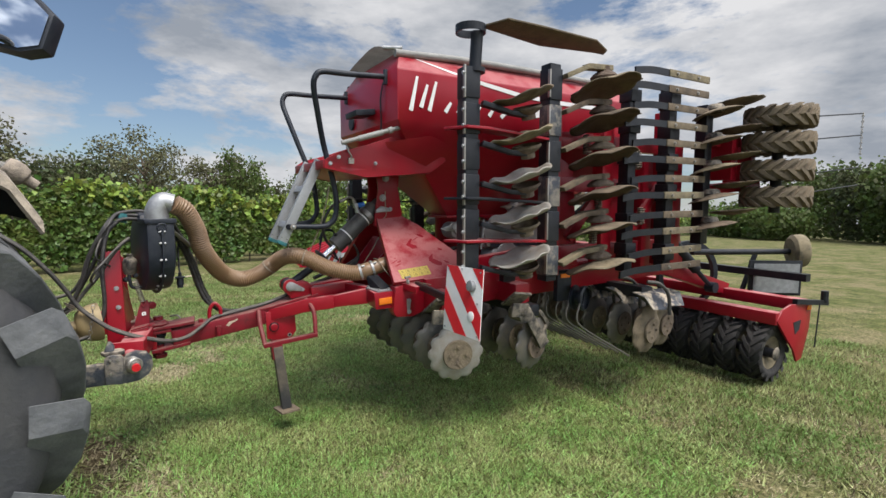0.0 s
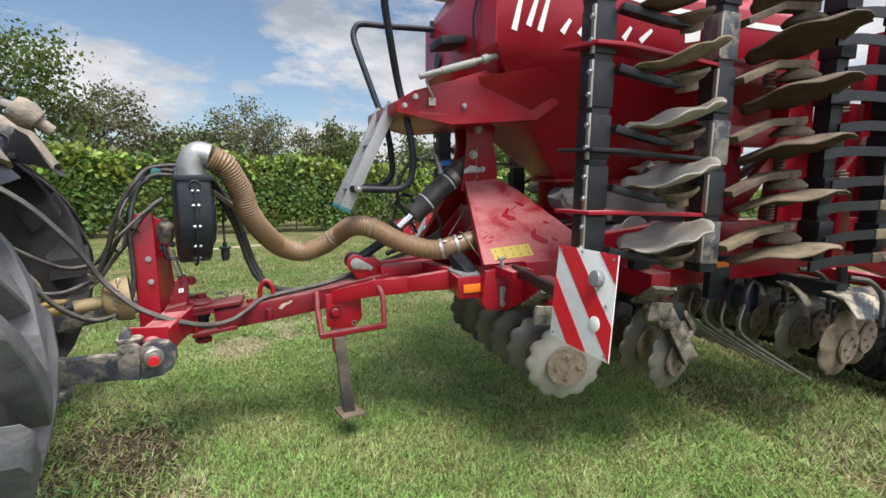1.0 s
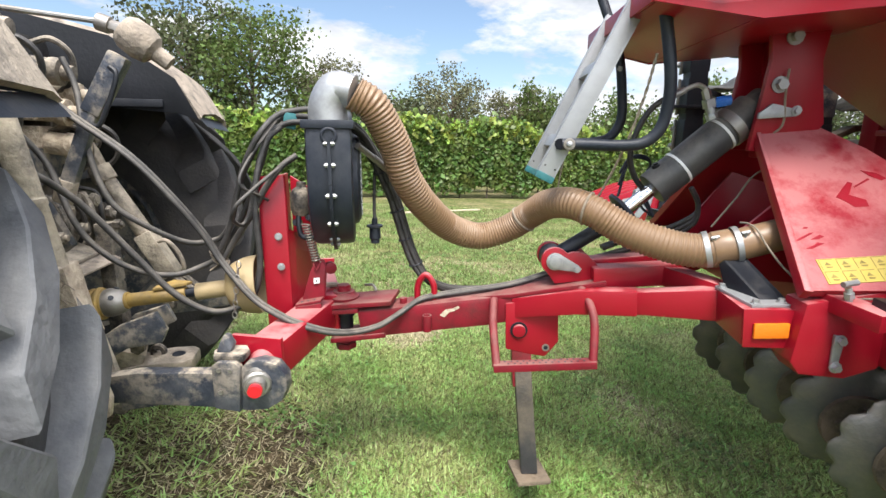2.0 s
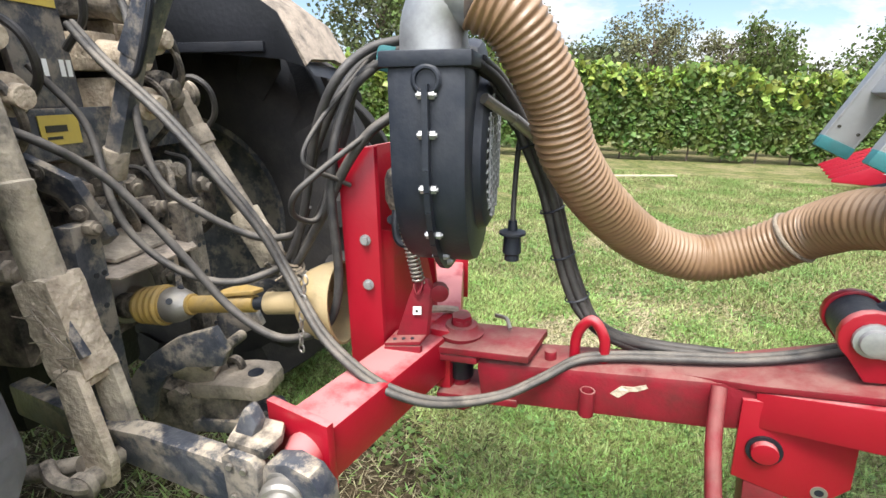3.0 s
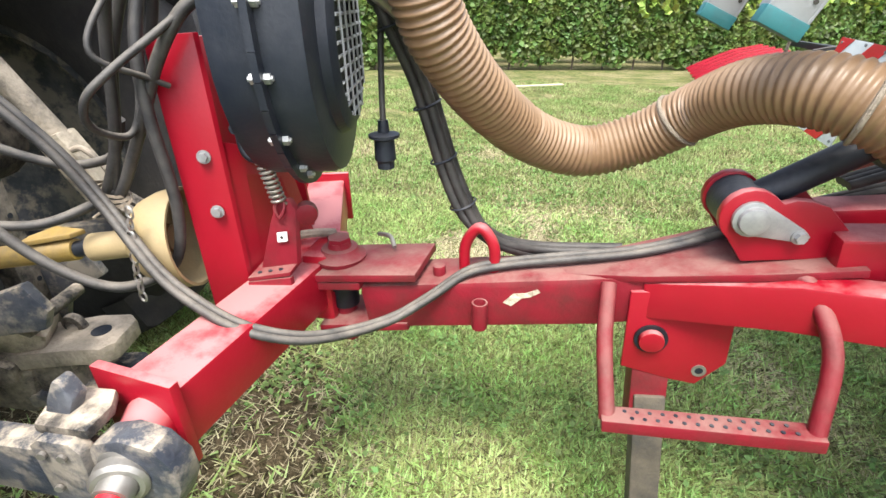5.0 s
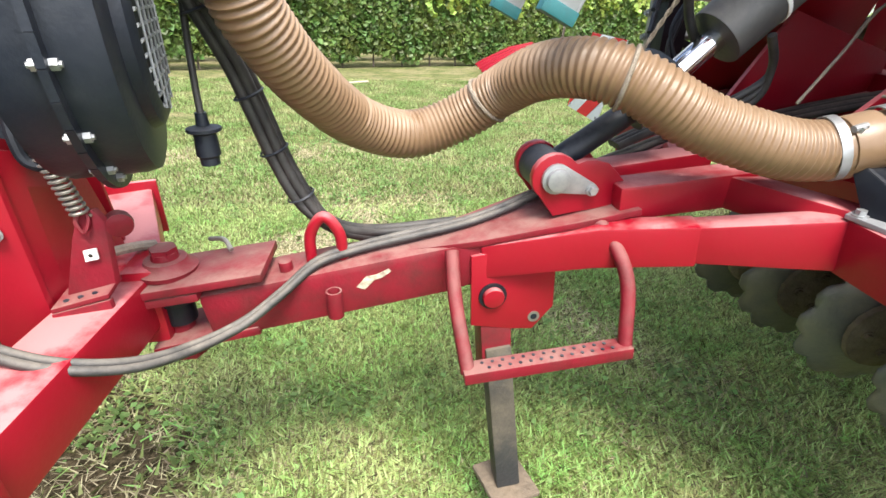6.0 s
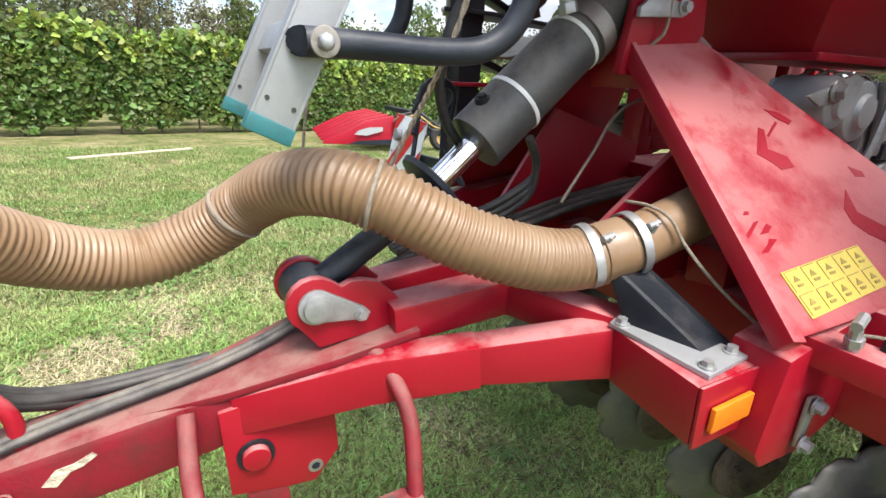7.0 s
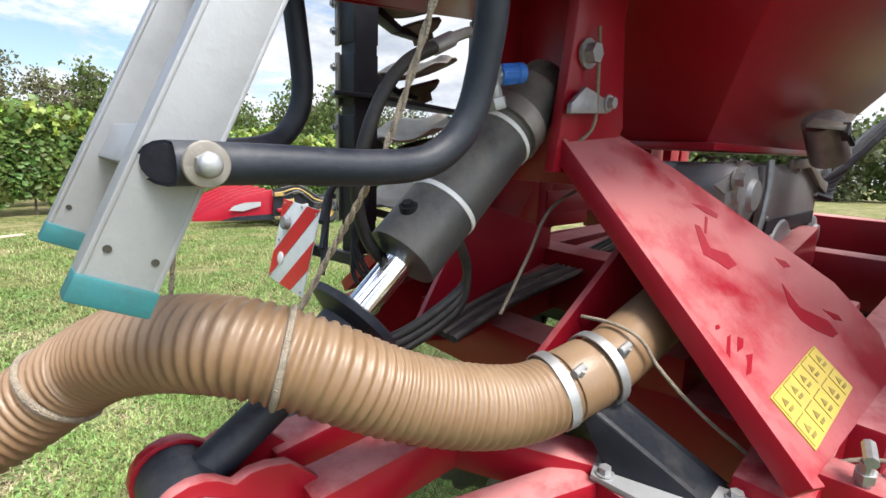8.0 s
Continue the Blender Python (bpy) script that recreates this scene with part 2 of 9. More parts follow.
BARK = mat("bark", (0.12, 0.09, 0.065), 0.95, 0, (0.06, 0.05, 0.04), 0.7, 9.0, None, 0, 0.8, 30)
GLASS_GREY = mat("lamp_glass", (0.20, 0.21, 0.22), 0.12, 0, (0.36, 0.37, 0.38), 0.5, 14.0, None, 0, 0.02, 90)


# ---- building blocks ----
WORLD_OF = {}


# how the hitched machines stand on the lawn: raised at the hitch and leaning a little
STANCE = pose(0.014, 0.027, 0.155, 1.77, -1.68, 0.09)


def thing(name, at, label, category, group="", kind="", stance=Matrix()):
    """The Empty at the base of a thing. Its parts are laid out level, then stand as stance says."""
    ob = new(name)
    ob.empty_display_size = 0.1
    WORLD_OF[ob] = Matrix.Translation(at)
    ob.matrix_basis = stance @ Matrix.Translation(at)
    return tagged(ob, label, category, group, kind)


def hang(name, mesh, parent, m=None, label=""):
    """An object of that mesh at the world pose m, under parent."""
    ob = new(name, mesh)
    m = m or Matrix()
    WORLD_OF[ob] = m
    if parent:
        ob.parent = parent
        ob.matrix_parent_inverse = WORLD_OF[parent].inverted()
    ob.matrix_basis = m
    if label:
        ob["label"] = label
    return ob


def to_mesh(name, bm, material, smooth=None):
    """smooth: degrees up to which edges are shaded round; None keeps what the builders set."""
    if smooth is not None:
        for f in bm.faces:
            f.smooth = True
        for e in bm.edges:
            if len(e.link_faces) == 2 and e.calc_face_angle(0) > radians(smooth):
                e.smooth = False
    me = bpy.data.meshes.new(name)
    bm.to_mesh(me)
    bm.free()
    for one in (material if isinstance(material, (list, tuple)) else [material]):
        me.materials.append(one)
    return me


def part(name, bm, material, parent, label="", bevel=0.0, m=None, smooth=35):
    bmesh.ops.recalc_face_normals(bm, faces=bm.faces[:])
    bm.normal_update()
    if bevel:
        sharp = [e for e in bm.edges if len(e.link_faces) == 2 and e.calc_face_angle(0) > radians(40)]
        bmesh.ops.bevel(bm, geom=sharp, offset=bevel, segments=2, profile=0.6, affect="EDGES", clamp_overlap=True)
        bm.normal_update()
    return hang(name, to_mesh(name, bm, material, smooth), parent, m, label)


def B():
    return bmesh.new()


def frame_of(axis, hint=(0, 0, 1)):
    """Rotation whose z runs along axis."""
    z = Vector(axis).normalized()
    x = Vector(hint).cross(z)
    if x.length < 1e-4:
        x = Vector((1, 0, 0)).cross(z)
    if x.length < 1e-4:
        x = Vector((0, 1, 0)).cross(z)
    x.normalize()
    y = z.cross(x)
    return Matrix((x, y, z)).transposed().to_4x4()


def box(bm, c, s, rot=(0, 0, 0)):
    m = pose(*c, *rot) @ Matrix.Diagonal((*s, 1))
    bmesh.ops.create_cube(bm, size=1, matrix=m)


def beam(bm, p0, p1, w, h, hint=(0, 0, 1), w1=None, h1=None):
    """A bar of w (across) by h (along hint) from p0 to p1."""
    p0, p1 = Vector(p0), Vector(p1)
    r = frame_of(p1 - p0, hint)
    w1, h1 = w1 or w, h1 or h
    vs = []
    for p, a, b in ((p0, w, h), (p1, w1, h1)):
        for sx, sy in ((-1, -1), (1, -1), (1, 1), (-1, 1)):
            vs.append(bm.verts.new(p + r.to_3x3() @ Vector((sx * a / 2, sy * b / 2, 0))))
    for q in ((3, 2, 1, 0), (4, 5, 6, 7), (0, 1, 5, 4), (1, 2, 6, 5), (2, 3, 7, 6), (3, 0, 4, 7)):
        bm.faces.new([vs[i] for i in q])


def rod(bm, p0, p1, r, n=14, r1=None):
    p0, p1 = Vector(p0), Vector(p1)
    bmesh.ops.create_cone(bm, cap_ends=True, segments=n, radius1=r, radius2=r if r1 is None else r1, depth=(p1 - p0).length,
                          matrix=Matrix.Translation((p0 + p1) / 2) @ frame_of(p1 - p0))


def slab(bm, pts, off):
    """A flat plate: outline pts, pushed by off."""
    off = Vector(off)
    a = [bm.verts.new(Vector(p)) for p in pts]
    b = [bm.verts.new(Vector(p) + off) for p in pts]
    k = len(pts)
    fs = [bm.faces.new(a), bm.faces.new(b[::-1])]
    for i in range(k):
        j = (i + 1) % k
        fs.append(bm.faces.new((a[j], a[i], b[i], b[j])))
    bmesh.ops.recalc_face_normals(bm, faces=fs)


def smooth_line(pts, steps=8):
    """A curve through pts."""
    p = [Vector(q) for q in pts]
    p = [p[0] * 2 - p[1]] + p + [p[-1] * 2 - p[-2]]
    out = []
    for i in range(1, len(p) - 2):
        a, b, c, d = p[i - 1:i + 3]
        for s in range(steps):
            t = s / steps
            out.append(0.5 * ((2 * b) + (c - a) * t + (2 * a - 5 * b + 4 * c - d) * t * t + (3 * b - a - 3 * c + d) * t ** 3))
    out.append(p[-2])
    return out


def sweep(bm, line, r, n=10, cap=True):
    """A tube along line; r is a radius or a function of the run in metres."""
    line = [Vector(q) for q in line]
    rings, run, up = [], 0.0, None
    for i, q in enumerate(line):
        a, c = line[max(i - 1, 0)], line[min(i + 1, len(line) - 1)]
        t = (c - a).normalized()
        if up is None:
            up = Vector((0, 0, 1)) if abs(t.z) < 0.9 else Vector((1, 0, 0))
        side = t.cross(up).normalized()
        up = side.cross(t).normalized()
        if i:
            run += (q - line[i - 1]).length
        rad = r(run) if callable(r) else r
        rings.append([bm.verts.new(q + (side * math.cos(6.28318 * k / n) + up * math.sin(6.28318 * k / n)) * rad) for k in range(n)])
    for a, b in zip(rings, rings[1:]):
        for k in range(n):
            bm.faces.new((a[k], a[(k + 1) % n], b[(k + 1) % n], b[k]))
    if cap:
        bm.faces.new(rings[0][::-1]); bm.faces.new(rings[-1])


def turned(bm, profile, c, axis, n=24):
    """A turned body: profile of (radius, height along axis) about c."""
    m = Matrix.Translation(c) @ frame_of(axis)
    rings = []
    for r, h in profile:
        if r < 1e-5:
            rings.append([bm.verts.new(m @ Vector((0, 0, h)))])
        else:
            rings.append([bm.verts.new(m @ Vector((r * math.cos(6.28318 * k / n), r * math.sin(6.28318 * k / n), h))) for k in range(n)])
    fs = []
    for a, b in zip(rings, rings[1:]):
        for k in range(n):
            j = (k + 1) % n
            if len(a) == 1 and len(b) > 1:
                fs.append(bm.faces.new((a[0], b[j], b[k])))
            elif len(b) == 1 and len(a) > 1:
                fs.append(bm.faces.new((a[k], a[j], b[0])))
            elif len(a) > 1:
                fs.append(bm.faces.new((a[k], a[j], b[j], b[k])))
    bmesh.ops.recalc_face_normals(bm, faces=fs)


def bolt(bm, p, axis, r=0.014, h=0.012):
    p, a = Vector(p), Vector(axis).normalized()
    rod(bm, p, p + a * h * 0.3, r * 1.5, 12)
    rod(bm, p + a * h * 0.3, p + a * h * 1.3, r, 6)


def notched_disc(r, notches, depth, dish, thick=0.006, waves=0.0):
    """A dished soil-working disc about z, scalloped at its rim; waves bends the rim up and down."""
    bm = B()
    n = notches * 6
    for side in (0, 1):
        rings = []
        for j, f in enumerate((0.0, 0.25, 0.5, 0.75, 0.9, 1.0)):
            ring = []
            for k in range(n):
                a = 6.28318 * k / n
                q = (k % 6) / 6.0
                cut = depth * max(0.0, math.cos(6.28318 * (q - 0.5))) if f > 0.95 else 0.0
                rr = r * f - cut
                z = dish * f * f + (thick if side else 0) + waves * f * f * math.sin(a * notches * 0.5)
                ring.append(bm.verts.new((rr * math.cos(a), rr * math.sin(a), z)))
            if f == 0.0:
                for v in ring[1:]:
                    bm.verts.remove(v)
                ring = [ring[0]]
            rings.append(ring)
        for a, b in zip(rings, rings[1:]):
            for k in range(n):
                j = (k + 1) % n
                vs = (a[0], b[k], b[j]) if len(a) == 1 else (a[k], b[k], b[j], a[j])
                bm.faces.new(vs if side else vs[::-1])
        if side == 0:
            low = rings[-1]
        else:
            for k in range(n):
                j = (k + 1) % n
                bm.faces.new((low[k], low[j], rings[-1][j], rings[-1][k]))
    return bm


def lug_tyre(R, width, lugs, lug_h, bar=0.32, rim=0.55, sharp=0.9, carcass=True, sides=(-1, 1), upto=None):
    """An agricultural tyre about z: carcass and slanted lugs, or one of them alone."""
    bm = B()
    w = width / 2
    if carcass:
        turned(bm, [(R * rim, -w * 0.72), (R * (rim + 0.12), -w * 0.93), (R * 0.80, -w * 0.96), (R - lug_h * 1.5, -w * 0.84), (R - lug_h * 1.05, -w * 0.4),
                (R - lug_h * 0.95, 0), (R - lug_h * 1.05, w * 0.4), (R - lug_h * 1.5, w * 0.84), (R * 0.80, w * 0.96), (R * (rim + 0.12), w * 0.93), (R * rim, w * 0.72)], (0, 0, 0), (0, 0, 1), 56)
    for s in sides:
        for i in range(lugs if upto is None else upto):
            a0 = 6.28318 * (i + (0.5 if s > 0 else 0)) / lugs
            pts = []
            for f, lag in ((-0.06, 0.0), (0.35, 0.28), (0.7, 0.60), (1.0, 0.92), (1.07, 1.0)):
                pts.append((f, a0 + lag * sharp * 6.28318 / lugs))
            half = bar * 6.28318 / lugs / 2
            rows = []
            for j, (f, a) in enumerate(pts):
                top = R - (0.0 if j < 3 else (0.008 if j == 3 else lug_h * 0.4))
                bot = R - lug_h * 1.5 if j < 2 else R - lug_h * 1.9 if j == 2 else R * 0.79
                row = []
                for da, rr in ((-half * 1.25, bot), (-half, top), (half, top), (half * 1.25, bot)):
                    row.append(bm.verts.new((rr * math.cos(a + da), rr * math.sin(a + da), s * w * f)))
                rows.append(row)
            fs = []
            for a, b in zip(rows, rows[1:]):
                for k in range(3):
                    fs.append(bm.faces.new((a[k], a[k + 1], b[k + 1], b[k])))
            fs.append(bm.faces.new(rows[0])); fs.append(bm.faces.new(rows[-1]))
            bmesh.ops.recalc_face_normals(bm, faces=fs)
    return bm


# ---- the land ----
WORN = (-1.85, 0.0, 1.35)          # middle and reach of a worn patch


def lawn_material():
    m = bpy.data.materials.new("mown_grass_soil")
    m.use_nodes = True
    n, l = m.node_tree.nodes, m.node_tree.links
    b = n["Principled BSDF"]
    b.inputs["Roughness"].default_value, b.inputs["Specular IOR Level"].default_value = 0.95, 0.1
    geo = n.new("ShaderNodeNewGeometry")

    def noise_at(scale, detail, lo, hi):
        t = n.new("ShaderNodeTexNoise")
        t.inputs["Scale"].default_value, t.inputs["Detail"].default_value, t.inputs["Roughness"].default_value = scale, detail, 0.65
        l.new(geo.outputs["Position"], t.inputs["Vector"])
        r = n.new("ShaderNodeMapRange")
        r.inputs[1].default_value, r.inputs[2].default_value = lo, hi
        l.new(t.outputs[0], r.inputs[0])
        return r.outputs[0], t.outputs[0]

    big, _ = noise_at(0.8, 6, 0.45, 0.62)
    mid, _ = noise_at(3.5, 6, 0.38, 0.66)
    fine, raw = noise_at(34, 6, 0.34, 0.66)
    m1 = n.new("ShaderNodeMix"); m1.data_type = "RGBA"
    m1.inputs["A"].default_value, m1.inputs["B"].default_value = (0.11, 0.15, 0.048, 1), (0.30, 0.285, 0.125, 1)
    l.new(mid, m1.inputs["Factor"])
    m2 = n.new("ShaderNodeMix"); m2.data_type = "RGBA"; m2.inputs["B"].default_value = (0.40, 0.33, 0.205, 1)
    k = n.new("ShaderNodeMath"); k.operation = "MULTIPLY"; k.inputs[1].default_value = 0.8
    l.new(big, k.inputs[0]); l.new(k.outputs[0], m2.inputs["Factor"]); l.new(m1.outputs["Result"], m2.inputs["A"])
    m3 = n.new("ShaderNodeMix"); m3.data_type = "RGBA"; m3.blend_type = "MULTIPLY"; m3.inputs["B"].default_value = (0.16, 0.18, 0.13, 1)
    # worn patch of bare soil beside the tractor
    away = n.new("ShaderNodeVectorMath"); away.operation = "DISTANCE"; away.inputs[1].default_value = (WORN[0], WORN[1], 0)
    l.new(geo.outputs["Position"], away.inputs[0])
    edge, _ = noise_at(2.6, 5, 0.2, 0.8)
    far_ = n.new("ShaderNodeMath"); far_.operation = "ADD"; l.new(away.outputs["Value"], far_.inputs[0]); l.new(edge, far_.inputs[1])
    worn = n.new("ShaderNodeMapRange"); worn.inputs[1].default_value, worn.inputs[2].default_value, worn.inputs[3].default_value, worn.inputs[4].default_value = WORN[2], WORN[2] + 0.55, 0.85, 0.0
    l.new(far_.outputs[0], worn.inputs[0])
    m4 = n.new("ShaderNodeMix"); m4.data_type = "RGBA"; m4.inputs["B"].default_value = (0.125, 0.088, 0.060, 1)
    l.new(worn.outputs[0], m4.inputs["Factor"]); l.new(m2.outputs["Result"], m4.inputs["A"])
    l.new(fine, m3.inputs["Factor"]); l.new(m4.outputs["Result"], m3.inputs["A"])
    # single pale and dark stems
    stems, raw2 = noise_at(150, 3, 0.36, 0.64)
    m5 = n.new("ShaderNodeMix"); m5.data_type = "RGBA"; m5.blend_type = "MULTIPLY"; m5.inputs["Factor"].default_value = 0.75
    tint = n.new("ShaderNodeValToRGB")
    tint.color_ramp.elements[0].color, tint.color_ramp.elements[1].color = (0.38, 0.40, 0.36, 1), (1.55, 1.5, 1.4, 1)
    l.new(stems, tint.inputs[0]); l.new(m3.outputs["Result"], m5.inputs["A"]); l.new(tint.outputs[0], m5.inputs["B"])
    l.new(m5.outputs["Result"], b.inputs["Base Color"])
    bp = n.new("ShaderNodeBump"); bp.inputs["Strength"].default_value = 0.8; bp.inputs["Distance"].default_value = 0.03
    l.new(raw, bp.inputs["Height"]); l.new(bp.outputs[0], b.inputs["Normal"])
    return m


def ground_z(x, y):
    """Gentle unevenness of the lawn."""
    return 0.018 * noise.noise((x * 0.35, y * 0.35, 1.7)) + 0.008 * noise.noise((x * 1.3, y * 1.3, 4.1)) - 0.012


def build_ground():
    bm = B()
    xs = [-900, -300, -100, -50, -30, -20] + [-14 + i * 0.5 for i in range(57)] + [16, 18, 22, 30, 50, 100, 300, 900]
    ys = [-900, -300, -100, -40, -20, -12] + [-9 + i * 0.5 for i in range(41)] + [13, 16, 20, 30, 50, 100, 300, 900]
    grid = [[bm.verts.new((x, y, ground_z(x, y) if abs(x) < 20 and abs(y) < 14 else 0.0)) for x in xs] for y in ys]
    for a, b in zip(grid, grid[1:]):
        for i in range(len(xs) - 1):
            bm.faces.new((a[i], a[i + 1], b[i + 1], b[i]))
    return tagged(hang("ground", to_mesh("ground", bm, lawn_material(), 60), None), "mown lawn with dry straw-coloured patches", "lawn", kind="structure")


ground = build_ground()


def blades_mesh(name, pos, height, width, lean, material, rng):
    """One triangle a blade."""
    n = len(pos)
    a = rng.uniform(0, 2 * np.pi, n)
    side = np.stack([np.cos(a), np.sin(a), np.zeros(n)], 1) * (width * rng.uniform(0.6, 1.3, n))[:, None]
    tip = np.stack([np.cos(a + 1.4) * lean * rng.uniform(0, 1, n), np.sin(a + 1.4) * lean * rng.uniform(0, 1, n), height * rng.uniform(0.45, 1.25, n)], 1)
    v = np.concatenate([pos - side, pos + side, pos + tip], 1).reshape(-1, 3)
    me = bpy.data.meshes.new(name)
    me.vertices.add(3 * n); me.vertices.foreach_set("co", v.ravel().astype(np.float32))
    me.loops.add(3 * n); me.loops.foreach_set("vertex_index", np.arange(3 * n, dtype=np.int32))
    me.polygons.add(n); me.polygons.foreach_set("loop_start", np.arange(0, 3 * n, 3, dtype=np.int32))
    me.update(calc_edges=True)
    me.materials.append(material)
    return me


def leaves_mesh(name, pos, size, material, rng, normal=None, flat=0.0):
    """A folded four-cornered leaf at each place."""
    n = len(pos)
    d = rng.normal(size=(n, 3)); d[:, 2] *= 1 - flat
    d /= np.linalg.norm(d, axis=1)[:, None]
    nr = rng.normal(size=(n, 3))
    if normal is not None:
        nr = nr * 0.7 + normal
    s = np.cross(d, nr); s /= np.linalg.norm(s, axis=1)[:, None] + 1e-9
    up = np.cross(s, d)
    z = (size * rng.uniform(0.55, 1.3, n))[:, None]
    v = np.stack([pos - d * z * 0.5, pos + s * z * 0.42 + up * z * 0.1, pos + d * z * 0.55, pos - s * z * 0.42 + up * z * 0.1], 1).reshape(-1, 3)
    me = bpy.data.meshes.new(name)
    me.vertices.add(4 * n); me.vertices.foreach_set("co", v.ravel().astype(np.float32))
    me.loops.add(4 * n); me.loops.foreach_set("vertex_index", np.arange(4 * n, dtype=np.int32))
    me.polygons.add(n); me.polygons.foreach_set("loop_start", np.arange(0, 4 * n, 4, dtype=np.int32))
    me.update(calc_edges=True)
    me.materials.append(material)
    return me


GRASS_A = mat("green_blades", (0.25, 0.355, 0.095), 0.55, 0, (0.46, 0.44, 0.20), 0.8, 2.2, None, 0, 0.0, 30, 0.35, per_island=0.85, trans=(0.1, 0.2, 0.03))
GRASS_B = mat("straw_blades", (0.42, 0.36, 0.23), 0.8, 0, (0.30, 0.27, 0.15), 0.7, 2.0, None, 0, 0.0, 30, 0.2, per_island=0.45)
rng = np.random.default_rng(7)


def scatter(count, x0, x1, y0, y1):
    p = np.stack([rng.uniform(x0, x1, count), rng.uniform(y0, y1, count), np.zeros(count)], 1)
    # clumped: thin out where the slow wave is low
    wave = np.sin(p[:, 0] * 2.1 + 1.3 * np.sin(p[:, 1] * 1.7)) + np.sin(p[:, 1] * 2.6 + np.sin(p[:, 0] * 3.1)) + 0.8 * np.sin(p[:, 0] * 7.1 + p[:, 1] * 5.3)
    worn = np.hypot(p[:, 0] - WORN[0], p[:, 1] - WORN[1]) < WORN[2] - 0.45 + 0.22 * np.sin(p[:, 0] * 5 + p[:, 1] * 3) + rng.normal(0, 0.22, count)
    gx = np.linspace(-5, 8, 130); gy = np.linspace(-6, 13, 190)
    bare = np.array([[noise.fractal((x * 1.1, y * 1.1, 8.3), 1.0, 2.0, 4) for x in gx] for y in gy])
    here = bare[np.clip(((p[:, 1] + 6) * 9.95).astype(int), 0, 189), np.clip(((p[:, 0] + 5) * 9.92).astype(int), 0, 129)]
    wave = wave * 0.5 + np.clip(here * 3.4, -1.8, 1.5)
    return p[(rng.uniform(-2.3, 1.7, count) < wave) & (~worn | (rng.uniform(0, 1, count) < 0.12))]


def settle(p):
    """Drops points onto the lawn, by a coarse table of its heights."""
    n = 160
    gx, gy = np.linspace(-5, 8, n), np.linspace(-6, 13, n)
    table = np.array([[ground_z(x, y) for x in gx] for y in gy])
    ix = np.clip(((p[:, 0] + 5) / 13 * (n - 1)).round().astype(int), 0, n - 1)
    iy = np.clip(((p[:, 1] + 6) / 19 * (n - 1)).round().astype(int), 0, n - 1)
    p[:, 2] += table[iy, ix] - 0.003
    return p


GRASS_C = mat("deep_green_blades", (0.18, 0.245, 0.070), 0.65, 0, (0.37, 0.335, 0.165), 0.95, 1.3, None, 0, 0.0, 30, 0.3, per_island=0.8, trans=(0.1, 0.2, 0.03))
near_green = scatter(640000, -2.2, 2.6, -2.2, 2.9)
near_green = settle(near_green[rng.uniform(0, 1, len(near_green)) < np.clip(1.9 - near_green[:, 0] * 0.4, 0.5, 1.0)])
mid_green = settle(scatter(720000, -4.5, 7.5, -4.4, 12.0))
straw = np.stack([rng.uniform(-3.0, 4.5, 150000), rng.uniform(-3.6, 5.0, 150000), np.zeros(150000)], 1)
straw = straw[(np.hypot(straw[:, 0] - WORN[0], straw[:, 1] - WORN[1]) > WORN[2] - 0.4) | (rng.uniform(0, 1, len(straw)) < 0.3)]
straw = settle(straw[rng.uniform(0, 1, len(straw)) < np.clip(0.75 - 0.16 * straw[:, 0] + 0.05 * straw[:, 1], 0.4, 1.0)])
tagged(hang("grass", blades_mesh("grass", near_green, 0.034, 0.0066, 0.105, GRASS_A, rng), None), "short green lawn grass", "grass", kind="stuff")
tagged(hang("grass", blades_mesh("grass", mid_green, 0.050, 0.0065, 0.08, GRASS_C, rng), None), "short green lawn grass", "grass", kind="stuff")
# broad-leaved weeds in clumps, thicker away from the drawbar
WEED = mat("weed_leaves", (0.14, 0.235, 0.065), 0.65, 0, (0.22, 0.30, 0.10), 0.8, 7.0, None, 0, 0.0, 30, 0.4, per_island=0.4, trans=(0.1, 0.2, 0.03))
rng_w = np.random.default_rng(41)
clump = np.stack([rng_w.uniform(-1.6, 4.5, 520), rng_w.uniform(0.3, 6.5, 520)], 1)
spread = np.repeat(rng_w.uniform(0.03, 0.13, len(clump)), 45)[:, None]
weed = np.repeat(clump, 45, 0) + rng_w.normal(size=(len(clump) * 45, 2)) * spread
weed = settle(np.concatenate([weed, rng_w.uniform(0.012, 0.034, (len(weed), 1))], 1))
tagged(hang("weed", leaves_mesh("weed", weed, 0.027, WEED, rng_w, np.array((0.0, 0.0, 1.6)), 0.75), None), "low broad-leaved weeds growing in the lawn", "weeds", kind="stuff")
near_straw = np.stack([rng.uniform(-2.2, 1.8, 85000), rng.uniform(-1.2, 2.9, 85000), np.full(85000, 0.006)], 1)
near_straw = settle(near_straw[(np.hypot(near_straw[:, 0] - WORN[0], near_straw[:, 1] - WORN[1]) > WORN[2] - 0.4) | (rng.uniform(0, 1, 85000) < 0.3)])
tagged(hang("dry_grass", blades_mesh("dry_grass", near_straw, 0.018, 0.0030, 0.075, GRASS_B, rng), None), "dry clippings lying in the lawn", "grass", kind="stuff")
tagged(hang("dry_grass", blades_mesh("dry_grass", straw, 0.024, 0.0032, 0.10, GRASS_B, rng), None), "dry clippings lying in the lawn", "grass", kind="stuff")

